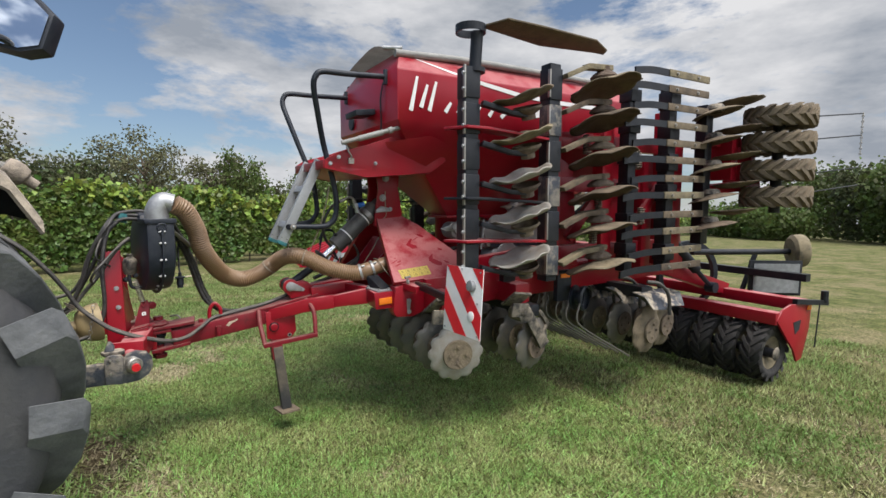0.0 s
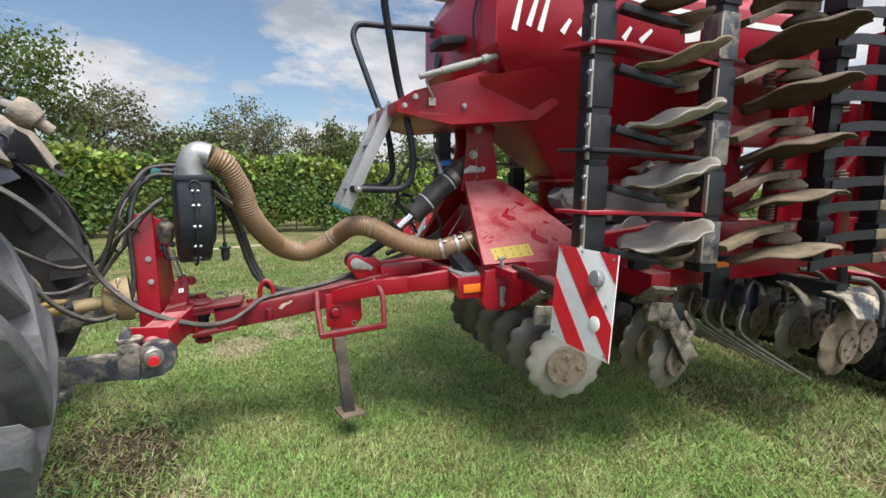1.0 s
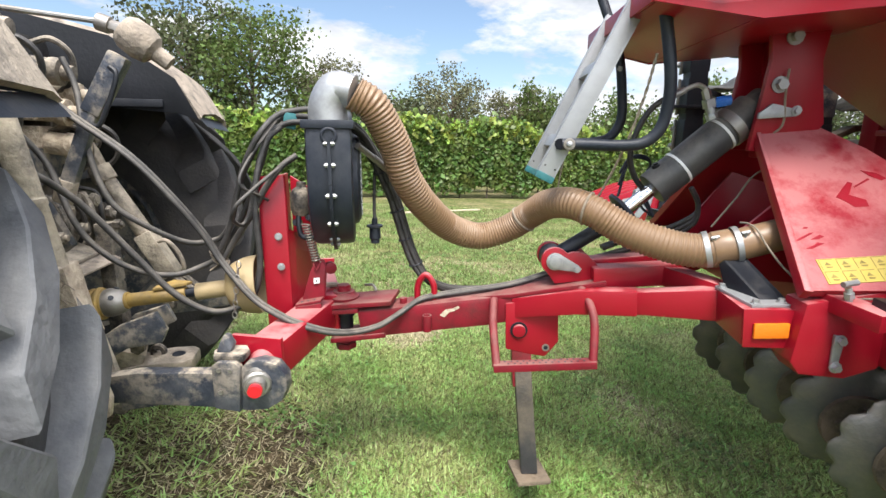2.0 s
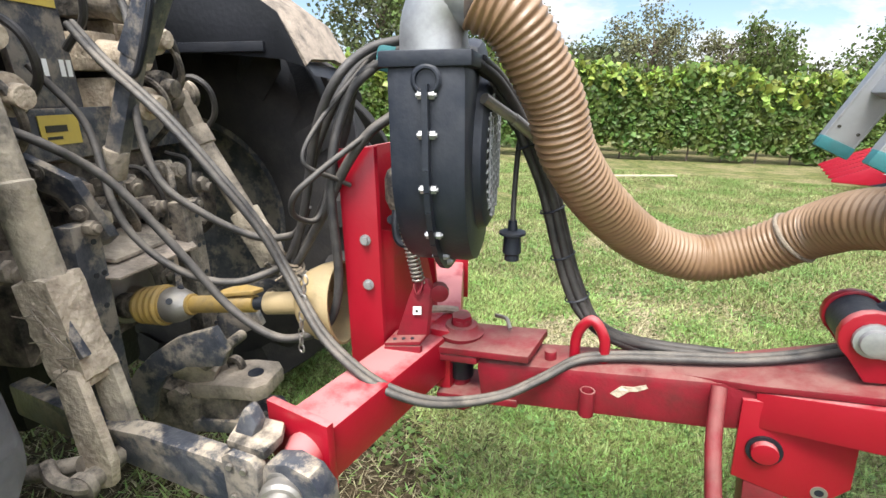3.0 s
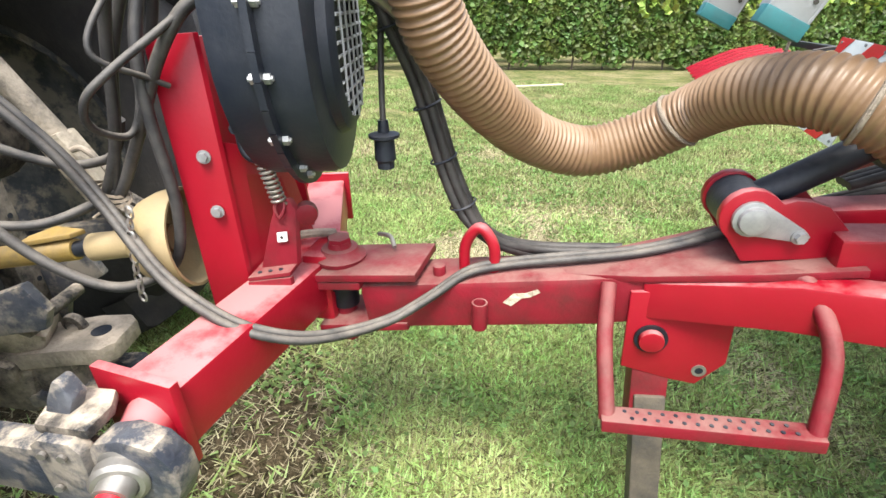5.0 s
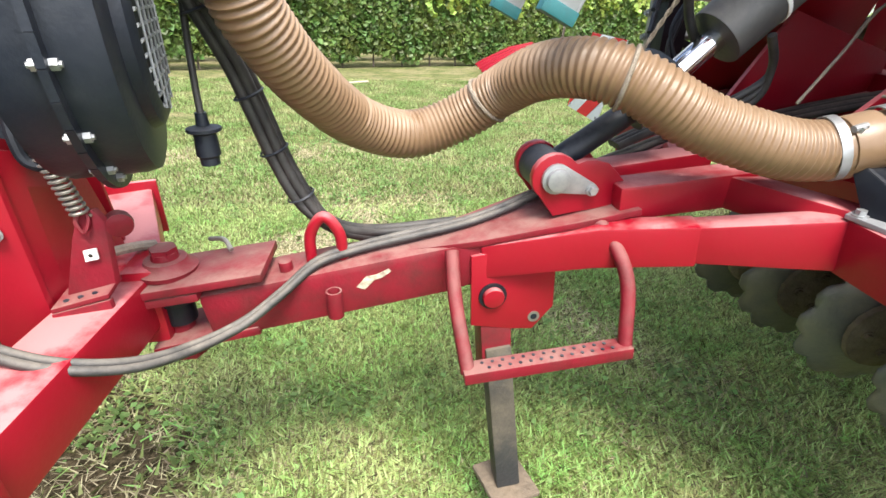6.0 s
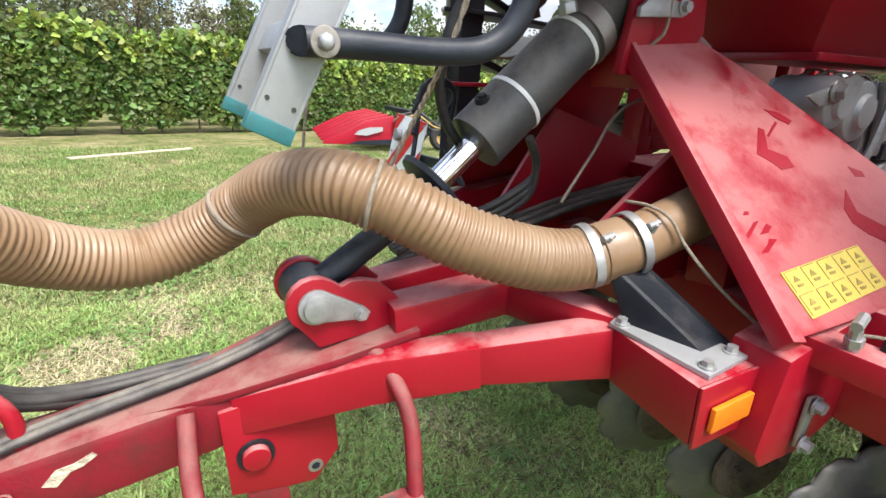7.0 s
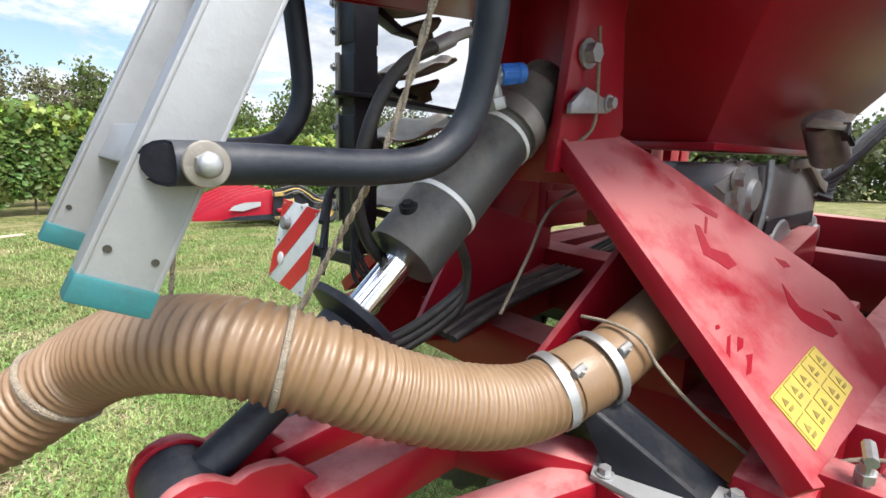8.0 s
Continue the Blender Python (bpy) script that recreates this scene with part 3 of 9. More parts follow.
# broad weeds and clover in the sward
tuft_centre = settle(scatter(1900, -3.0, 4.0, -2.6, 6.5))
pick = rng.integers(0, len(tuft_centre), 56000)
weeds = tuft_centre[pick] + np.stack([rng.normal(0, 0.06, 56000), rng.normal(0, 0.06, 56000), rng.uniform(0.006, 0.035, 56000)], 1)
CLOVER = mat("clover_leaves", (0.19, 0.27, 0.08), 0.55, 0, (0.13, 0.21, 0.055), 0.7, 3.0, None, 0, 0.0, 30, 0.3, per_island=0.4, trans=(0.1, 0.2, 0.03))
tagged(hang("clover", leaves_mesh("clover", weeds, 0.020, CLOVER, rng, np.array([[0, 0, 1.4]])), None), "patches of clover and small weeds", "weeds", kind="stuff")

VINE = mat("vine_leaves", (0.088, 0.148, 0.034), 0.45, 0, (0.19, 0.235, 0.055), 0.8, 1.2, None, 0, 0.0, 30, 0.4, per_island=0.5, trans=(0.1, 0.2, 0.02))
SHOOT = mat("young_vine_leaves", (0.24, 0.33, 0.06), 0.45, 0, (0.34, 0.36, 0.08), 0.7, 1.5, None, 0, 0.0, 30, 0.4, per_island=0.45, trans=(0.2, 0.3, 0.03))
DARK_LEAF = mat("dark_tree_leaves", (0.075, 0.092, 0.042), 0.6, 0, (0.12, 0.12, 0.055), 0.8, 0.6, None, 0, 0.0, 30, 0.3, per_island=0.45, trans=(0.05, 0.1, 0.02))
WILLOW = mat("willow_leaves", (0.105, 0.145, 0.04), 0.6, 0, (0.075, 0.10, 0.028), 0.8, 0.7, None, 0, 0.0, 30, 0.3, per_island=0.4, trans=(0.1, 0.16, 0.03))
PALE_LEAF = mat("autumn_tree_leaves", (0.16, 0.155, 0.085), 0.65, 0, (0.115, 0.12, 0.055), 0.8, 0.6, None, 0, 0.0, 30, 0.3, per_island=0.45, trans=(0.12, 0.12, 0.04))


def hedge_y(x):
    return 15.4 + 0.35 * x


def build_vineyard(x0, x1, count, size, offset, height, top_wild):
    u = rng.uniform(0, 1, count)
    x = x0 + (x1 - x0) * u
    lump = np.sin(x * 1.9) * 0.5 + np.sin(x * 4.3 + 1) * 0.3 + np.sin(x * 0.7 + 2) * 0.4
    top = height * (1 + 0.09 * lump + 0.05 * np.sin(x * 9.1 + 0.4))
    low = 0.22 + 0.12 * np.sin(x * 2.7 + 0.6) + 0.08 * np.sin(x * 6.1)
    h = rng.beta(1.5, 1.25, count)
    z = low + (top - low) * h
    thin = rng.uniform(0, 1, count) < 0.075
    z = np.where(thin, top + rng.exponential(top_wild, count), z)
    depth = 0.38 * (1 - 0.35 * np.abs(h - 0.55)) * (1 + 0.25 * lump)
    side = np.sign(rng.uniform(-0.62, 0.38, count))
    y = hedge_y(x) + offset + side * depth * np.sqrt(rng.uniform(0.15, 1, count))
    pos = np.stack([x, y, z], 1)
    nrm = np.stack([np.zeros(count), side * 0.8, np.full(count, 0.7)], 1)
    ob = thing("vine_row", (x0, hedge_y(x0) + offset, 0), "leafy green grapevine row trained as a hedge", "vineyard row", "vine rows")
    hang("foliage", leaves_mesh("foliage", pos, size, VINE, rng, nrm), ob)
    # young yellow-green shoots stand out of the top
    k = count // 7
    xs = rng.uniform(x0, x1, k // 14).repeat(14)
    n_ = len(xs)
    lump = np.sin(xs * 1.9) * 0.5 + np.sin(xs * 4.3 + 1) * 0.3 + np.sin(xs * 0.7 + 2) * 0.4
    rise = np.tile(np.linspace(-0.35, 0.30, 14), n_ // 14) * rng.uniform(0.5, 1.5, n_ // 14).repeat(14)
    zs = height * (1 + 0.09 * lump) + rise
    ys = hedge_y(xs) + offset - 0.12 + rng.normal(0, 0.18, n_ // 14).repeat(14)
    shoots = np.stack([xs + rise * rng.normal(0, 0.5, n_ // 14).repeat(14) + rng.normal(0, 0.05, n_), ys + rng.normal(0, 0.05, n_), zs], 1)
    hang("shoot_foliage", leaves_mesh("shoot_foliage", shoots, size * 1.15, SHOOT, rng, np.array([[0, -0.5, 0.8]])), ob, label="yellow-green young vine shoots")
    if offset < 1:
        k = 0
        px_ = x0 + 0.4
        while px_ < min(x1, 16):
            b = B()
            yy = hedge_y(px_) + offset
            sweep(b, smooth_line([(px_, yy, -0.02), (px_ + 0.03 * math.sin(k * 3), yy + 0.03, 0.4), (px_ + 0.09 * math.sin(k * 5), yy, 0.9), (px_ + 0.15 * math.sin(k * 2), yy, 1.3)], 3),
                  lambda s: 0.034 - 0.014 * s, 6)
            part("trunk", b, BARK, ob)
            px_ += 0.95
            k += 1
    return ob


build_vineyard(-18, 16, 66000, 0.175, 0.0, 2.22, 0.16)
build_vineyard(16, 70, 15000, 0.36, 0.0, 2.2, 0.2)
build_vineyard(-22, 14, 15000, 0.20, 2.6, 2.3, 0.18)


def build_tree(x, y, height, spread, material, seed, kind="round", leaves=7000, size=0.16, bare=0.0, label="leafy deciduous tree"):
    r = random.Random(seed)
    g = np.random.default_rng(seed)
    ob = thing("tree", (x, y, 0), label, "tree")
    b = B()
    trunk_h = height * 0.34
    sweep(b, smooth_line([(x, y, -0.05), (x + 0.1, y, trunk_h * 0.5), (x + 0.05, y + 0.1, trunk_h), (x + 0.15, y, height * 0.75)], 4),
          lambda s: max(0.03, height * 0.028 * (1 - s / (height * 0.85))), 8)
    tips = []
    for i in range(15):
        a = i * 2.4 + r.uniform(-0.3, 0.3)
        f = 0.3 + 0.62 * i / 15
        reach = spread * (1.0 - abs(f - 0.5) * 0.9) * r.uniform(0.7, 1.15)
        p0 = Vector((x + 0.08, y, height * f * 0.8))
        p2 = p0 + Vector((math.cos(a) * reach, math.sin(a) * reach, height * 0.2 * r.uniform(0.5, 1.2)))
        p1 = (p0 + p2) / 2 + Vector((0, 0, height * 0.05))
        sweep(b, smooth_line([p0, p1, p2], 3), lambda s, q=reach: max(0.012, 0.06 * height / 6 * (1 - s / (q * 1.4))), 5)
        tips += [p1, p2, p2 * 0.6 + p1 * 0.4, p2 + Vector((r.uniform(-.5, .5), r.uniform(-.5, .5), r.uniform(-.1, .5)))]
        for _ in range(2):
            q = p2 + Vector((r.uniform(-1, 1), r.uniform(-1, 1), r.uniform(0.2, 1.1))) * spread * 0.28
            sweep(b, [p2 * 0.4 + p1 * 0.6, (p2 + q) / 2, q], 0.012 * height / 6, 4)
            tips.append(q)
    part("trunk", b, BARK, ob)
    c = np.array([tuple(t) for t in tips])
    pick = g.integers(0, len(c), leaves)
    rad = spread * (0.24 if kind != "sparse" else 0.16)
    pos = c[pick] + g.normal(size=(leaves, 3)) * rad * np.array([1, 1, 0.75])
    if kind == "weeping":
        fall = g.uniform(0, 1, leaves) ** 1.3 * (c[pick][:, 2] - height * 0.12)
        pos[:, :2] = c[pick][:, :2] + g.normal(size=(leaves, 2)) * rad * 0.5 + np.sin(np.arange(leaves) % 97)[:, None] * 0.12
        pos[:, 2] = c[pick][:, 2] + 0.3 - fall
    if kind == "round":
        low = g.uniform(0, 1, leaves) < 0.3                     # a skirt of low growth round the trunk
        k = int(low.sum())
        turn_, out_ = g.uniform(0, 6.2832, k), spread * 1.05 * np.sqrt(g.uniform(0, 1, k))
        pos[low] = np.stack([x + np.cos(turn_) * out_, y + np.sin(turn_) * out_, height * g.uniform(0.03, 0.42, k)], 1)
    pos[:, 2] = np.maximum(pos[:, 2], 0.25)
    hang("crown", leaves_mesh("crown", pos, size, material, g, None, 0.0 if kind != "weeping" else -1.5), ob)
    return ob


build_tree(-1.3, 25, 6.0, 1.7, PALE_LEAF, 1, "sparse", 5200, 0.13, label="half-bare tree with thin autumn foliage")
build_tree(1.8, 26, 5.3, 1.3, PALE_LEAF, 2, "sparse", 3800, 0.13, label="half-bare tree with thin autumn foliage")
build_tree(3.45, 26, 5.6, 1.45, WILLOW, 3, "weeping", 8000, 0.17, label="weeping willow with drooping green branches")
build_tree(-4.9, 26, 4.7, 1.7, DARK_LEAF, 4, "round", 6500, 0.18, label="dark green bushy tree")
build_tree(-3.5, 28, 4.8, 1.8, DARK_LEAF, 5, "round", 6000, 0.18, label="dark green bushy tree")
build_tree(-10.4, 21.0, 7.8, 2.2, WILLOW, 6, "round", 9000, 0.17, label="tall green tree with a loose crown")
build_tree(-7.8, 24, 6.2, 1.8, PALE_LEAF, 7, "sparse", 5500, 0.15, label="half-bare tree with thin autumn foliage")
build_tree(-13.4, 21, 8.0, 2.2, DARK_LEAF, 8, "round", 8000, 0.2, label="tall green tree with a loose crown")
build_tree(13.9, 27, 6.6, 2.0, WILLOW, 9, "weeping", 8000, 0.2, label="weeping willow with drooping green branches")
build_tree(17.0, 29, 5.8, 2.2, DARK_LEAF, 10, "round", 7000, 0.2, label="dark green bushy tree")
build_tree(8.9, 28, 5.2, 1.7, WILLOW, 11, "round", 6000, 0.18, label="bushy green tree with dense crown")
build_tree(21.5, 29, 5.6, 2.4, DARK_LEAF, 12, "round", 6000, 0.22, label="dark green bushy tree")
for i, (x, y, h, w) in enumerate([(56, 12.5, 7.2, 2.6), (60, 16, 7.8, 3.0), (66, 21, 8.2, 3.2), (52, 9, 6.8, 2.6), (58, 5, 7.5, 3.0), (72, 27, 8.5, 3.4)]):
    build_tree(x, y, h, w, DARK_LEAF if i % 2 else WILLOW, 20 + i, "round", 4200, 0.42, label="distant green tree at the field's edge")
# low wood behind the vineyard
for i in range(15):
    build_tree(-15 + 2.7 * i + 0.6 * math.sin(i * 2.3), 32 + 1.2 * math.sin(i * 1.7), 4.0 + 0.4 * math.sin(i * 3.1), 1.75, DARK_LEAF if i % 3 else PALE_LEAF, 40 + i, "round", 3000, 0.26,
               label="scrubby tree in the wood behind the vines")
for i in range(7):
    build_tree(71 - 2.5 * i, 38 - 2.6 * i + 0.7 * math.sin(i * 2.1), 3.4 + 0.5 * math.sin(i * 1.9), 2.6, VINE if i % 2 else WILLOW, 70 + i, "round", 2600, 0.40, label="low green bush at the field's edge")
plank = thing("plank", (-0.9, 10.7, 0), "pale weathered plank lying on the lawn", "plank")
b = B()
beam(b, (-1.91, 9.97, 0.03), (0.09, 11.42, 0.03), 0.12, 0.035)
part("board", b, WOOD, plank, bevel=0.004)


# ---- the seed drill ----
CY = 0.08                       # its middle plane
drill = thing("seed_drill", (1.9, CY, 0), "red trailed disc seed drill, its wings folded up for the road", "seed drill", stance=STANCE)


def bolts(parent, places, axis, r=0.014, label="zinc-plated bolt head", material=None):
    bm = B(); bolt(bm, (0, 0, 0), (0, 0, 1), r, r)
    me = to_mesh("bolt", bm, material or GALV, 30)
    for p in places:
        hang("bolt", me, parent, Matrix.Translation(p) @ frame_of(axis))


# drawbar: a rolled box beam that rises to the rear and forks into two arms
BY = 0.05                       # middle of the drawbar
b = B()
beam(b, (-0.74, BY, 0.660), (-0.16, BY, 0.738), 0.14, 0.125)
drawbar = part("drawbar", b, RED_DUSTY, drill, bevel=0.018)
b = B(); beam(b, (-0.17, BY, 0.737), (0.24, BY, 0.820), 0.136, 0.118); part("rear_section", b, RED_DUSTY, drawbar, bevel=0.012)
b = B()
slab(b, [(-0.275, 0.045, 0.786), (-0.255, 0.005, 0.789), (-0.10, -0.028, 0.815), (0.10, -0.078, 0.867), (0.265, -0.082, 0.893), (0.275, 0.02, 0.895), (0.275, 0.175, 0.895), (0.10, 0.17, 0.867), (-0.10, 0.125, 0.815), (-0.255, 0.085, 0.789)], (0.002, 0, -0.016))
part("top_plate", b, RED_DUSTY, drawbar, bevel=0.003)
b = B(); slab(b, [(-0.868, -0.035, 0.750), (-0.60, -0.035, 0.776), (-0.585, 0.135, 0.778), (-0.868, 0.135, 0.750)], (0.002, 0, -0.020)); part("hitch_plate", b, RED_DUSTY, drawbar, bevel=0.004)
# the fork: each arm leaves the beam, runs back and turns out to a square end
for s in (-1, 1):
    q = lambda x, y, z: (x, BY + s * (BY - y), z)           # y is given for the near arm
    inward = Vector((0.022, -s * 0.066, 0))
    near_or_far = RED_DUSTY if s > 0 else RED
    b = B(); slab(b, [q(-0.10, -0.024, 0.796), q(0.15, -0.110, 0.862), q(0.352, -0.177, 0.884), q(0.360, -0.180, 0.786), q(0.15, -0.110, 0.762), q(-0.085, -0.030, 0.712)], inward)
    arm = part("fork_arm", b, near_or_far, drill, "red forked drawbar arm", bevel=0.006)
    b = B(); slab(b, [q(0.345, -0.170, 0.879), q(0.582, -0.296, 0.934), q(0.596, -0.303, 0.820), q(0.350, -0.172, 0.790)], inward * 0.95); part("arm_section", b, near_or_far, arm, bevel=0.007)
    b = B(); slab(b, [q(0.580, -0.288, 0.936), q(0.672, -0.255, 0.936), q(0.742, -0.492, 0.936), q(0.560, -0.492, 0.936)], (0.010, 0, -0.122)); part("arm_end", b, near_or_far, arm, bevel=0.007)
    b = B(); beam(b, q(0.22, -0.020, 0.897), q(0.56, -0.035, 0.925), 0.085, 0.085); part("inner_brace", b, RED, drill, bevel=0.008)
    b = B(); beam(b, q(0.50, -0.030, 0.918), q(0.640, -0.275, 0.905), 0.075, 0.080); part("cross_brace", b, RED, drill, bevel=0.008)

# hitch head: clevis, king pin, cross tube with ball-ended pins
b = B()
box(b, (-0.80, BY, 0.722), (0.12, 0.16, 0.022), (0, -5, 0))
clevis = part("clevis", b, RED_DUSTY, drill, "dusty red clevis plate", bevel=0.005)
b = B(); box(b, (-0.745, BY, 0.602), (0.24, 0.15, 0.022), (0, -8, 0)); part("lower_plate", b, RED_DUSTY, clevis, bevel=0.005)
b = B(); box(b, (-0.70, BY, 0.66), (0.05, 0.13, 0.11), (0, -8, 0)); part("web", b, RED, clevis, bevel=0.005)
b = B(); rod(b, (-0.815, CY - 0.03, 0.625), (-0.815, CY - 0.03, 0.745), 0.036, 18); rod(b, (-0.815, CY - 0.03, 0.68), (-0.815, CY - 0.03, 0.70), 0.044, 18); part("greasy_sleeve", b, GREY, clevis, "black greasy pin sleeve", bevel=0.003)
b = B()
turned(b, [(0, 0), (0.062, 0), (0.065, 0.012), (0.05, 0.022), (0.045, 0.034), (0.03, 0.036), (0.028, 0.05), (0, 0.052)], (-0.815, CY - 0.03, 0.757), (0, 0, 1), 24)
rod(b, (-0.815, CY - 0.03, 0.54), (-0.815, CY - 0.03, 0.77), 0.028, 16)
rod(b, (-0.815, CY - 0.03, 0.53), (-0.815, CY - 0.03, 0.555), 0.045, 6); rod(b, (-0.815, CY - 0.03, 0.80), (-0.815, CY - 0.03, 0.818), 0.030, 6)
part("king_pin", b, RED_DUSTY, clevis)
b = B()
box(b, (-0.865, CY, 0.69), (0.07, 0.16, 0.19), (0, 0, 0))
beam(b, (-0.90, CY, 0.70), (-0.97, -0.45, 0.70), 0.13, 0.13)
beam(b, (-0.90, CY, 0.70), (-1.09, 0.60, 0.70), 0.13, 0.13)
yoke = part("hitch_yoke", b, RED, drill, bevel=0.012)
for q_, a_ in (((-0.985, -0.455, 0.70), -8), ((-1.10, 0.605, 0.70), 15)):
    b = B(); box(b, q_, (0.18, 0.02, 0.18), (0, 0, a_)); part("end_plate", b, RED, yoke, bevel=0.004)
for q0, q1 in (((-0.965, -0.455, 0.70), (-0.937, -0.60, 0.675)), ((-1.10, 0.605, 0.70), (-1.14, 0.76, 0.70))):
    q0, q1 = Vector(q0), Vector(q1)
    d = (q1 - q0).normalized()
    b = B(); rod(b, q0, q0 + d * 0.05, 0.05, 20, 0.045); part("pin_boss", b, RED, yoke, bevel=0.003)
    b = B()
    turned(b, [(0.034, 0.04), (0.034, 0.06), (0.047, 0.07), (0.05, 0.085), (0.047, 0.10), (0.03, 0.11), (0.028, 0.15), (0, 0.155)], q0, d, 20)
    part("ball_pin", b, STEEL, yoke, "worn steel hitch ball pin")
    b = B(); rod(b, q0 + d * 0.152, q0 + d * 0.166, 0.022, 16); part("pin_cap", b, SIGN_RED, yoke, "bright red pin end")
# hitch mast: a folded red plate that carries the blower
b = B()
slab(b, [(-0.998, -0.08, 0.64), (-1.09, -0.105, 0.60), (-1.098, -0.095, 1.29), (-1.005, -0.07, 1.295)], (0.004, 0.012, 0))
mast = part("hitch_mast", b, RED, drill, "red folded-plate hitch mast", bevel=0.002)
b = B(); slab(b, [(-1.0, -0.066, 0.64), (-1.003, -0.057, 1.08), (-0.985, 0.16, 1.0), (-0.93, 0.19, 0.66)], (-0.01, 0.0, 0)); part("side_plate", b, RED, mast, bevel=0.002)
b = B(); slab(b, [(-1.09, -0.09, 0.60), (-1.10, -0.08, 1.28), (-1.10, 0.24, 1.28), (-1.09, 0.24, 0.60)], (-0.008, 0.0, 0)); part("back_plate", b, RED, mast, bevel=0.002)
b = B(); slab(b, [(-1.085, 0.22, 0.62), (-1.085, 0.22, 1.27), (-1.0, 0.22, 1.22), (-0.96, 0.22, 0.66)], (0, 0.012, 0)); part("side_plate", b, RED, mast, bevel=0.002)
bolts(mast, [(-1.035, -0.085, 1.054), (-1.03, -0.09, 0.931), (-1.04, -0.096, 0.66)], (0.3, -1, 0.05), 0.010)
b = B(); slab(b, [(-0.955, -0.085, 0.79), (-0.868, -0.075, 0.80), (-0.862, -0.055, 0.93), (-0.878, -0.05, 0.955), (-0.905, -0.05, 0.95), (-0.925, -0.06, 0.90)], (0.006, 0.012, 0))
lug = part("spring_bracket", b, RED_DUSTY, mast, "red tapered spring bracket", bevel=0.003)
b = B(); slab(b, [(-0.972, -0.12, 0.772), (-0.872, -0.105, 0.788), (-0.865, -0.05, 0.80), (-0.965, -0.06, 0.784)], (0, 0, 0.010)); part("bracket_flange", b, RED_DUSTY, lug, bevel=0.002)
b = B(); slab(b, [(-0.975, -0.122, 0.70), (-0.872, -0.107, 0.70), (-0.872, -0.107, 0.785), (-0.972, -0.122, 0.772)], (0.002, 0.012, 0)); part("bolt_plate", b, RED_DUSTY, lug, bevel=0.002)
bolts(mast, [(-0.952, -0.120, 0.738), (-0.905, -0.113, 0.745)], (0.15, -1, 0.0), 0.013)
for q in ((-0.95, -0.10, 0.786), (-0.925, -0.096, 0.790), (-0.90, -0.092, 0.794)):
    b = B(); rod(b, q, Vector(q) + Vector((0, 0, 0.0035)), 0.006, 10); part("hole", b, BLACK, lug)
b = B(); slab(b, [(-0.905, -0.0745, 0.858), (-0.882, -0.0720, 0.861), (-0.882, -0.0690, 0.883), (-0.905, -0.0715, 0.880)], (-0.0004, -0.003, 0)); wt_ = part("white_tag", b, WHITE, lug, "small white square sticker")
b = B(); rod(b, (-0.894, -0.0757, 0.870), (-0.894, -0.0767, 0.870), 0.004, 10); part("print", b, DECAL_BLACK, wt_)
b = B(); sweep(b, smooth_line([(-0.90, -0.05, 0.955), (-0.905, -0.065, 0.935), (-0.895, -0.07, 0.915), (-0.885, -0.06, 0.935), (-0.89, -0.05, 0.955)], 4), 0.004, 6); part("spring_hook", b, RED_DUSTY, lug)
b = B(); turned(b, [(0, -0.015), (0.024, -0.015), (0.026, 0.0), (0.024, 0.015), (0.012, 0.018), (0, 0.018)], (-0.848, -0.03, 0.915), (0.5, -1, 0), 20); part("guide_pulley", b, RED_DUSTY, lug)
b = B()
sa, sb = Vector((-0.896, -0.055, 0.945)), Vector((-0.935, -0.05, 1.10))
line = [sa + (sb - sa) * (k / 168) + Vector((0.015 * math.cos(k * 0.55), 0.015 * math.sin(k * 0.55), 0)) for k in range(168)]
sweep(b, line, 0.0034, 6)
part("coil_spring", b, STEEL, mast, "rusty steel tension spring")
b = B()
turned(b, [(0, 0), (0.03, 0), (0.042, 0.025), (0.044, 0.08), (0.038, 0.10), (0.02, 0.115), (0.018, 0.135), (0, 0.135)], (-0.96, -0.02, 1.13), (0.05, 0, 1), 18)
hm = part("hydraulic_motor", b, DIRTY_IRON, mast, "grimy hydraulic motor")
b = B(); sweep(b, smooth_line([(-0.965, -0.035, 1.15), (-0.962, -0.05, 1.10), (-0.955, -0.055, 1.06), (-0.935, -0.055, 1.045), (-0.90, -0.05, 1.045)], 5), 0.011, 10); part("drain_pipe", b, GREY, hm)
for q in ((-0.99, 0.03, 1.09), (-0.94, 0.04, 1.11), (-0.97, 0.08, 1.20)):
    b = B(); rod(b, q, Vector(q) + Vector((0.01, -0.05, 0.01)), 0.018, 6); rod(b, Vector(q) + Vector((0.01, -0.05, 0.01)), Vector(q) + Vector((0.012, -0.075, 0.015)), 0.012, 12); part("fitting", b, GREY, hm)

FM = Matrix.Translation((-0.768, -0.247, 0.013)) @ Matrix.Rotation(radians(12), 4, "Z") @ Matrix.Translation((0.77, 0.2, 0))   # swivelled with the tractor


def fp(name, bm, *rest, **kw):
    bmesh.ops.transform(bm, matrix=FM, verts=bm.verts)
    return part(name, bm, *rest, **kw)


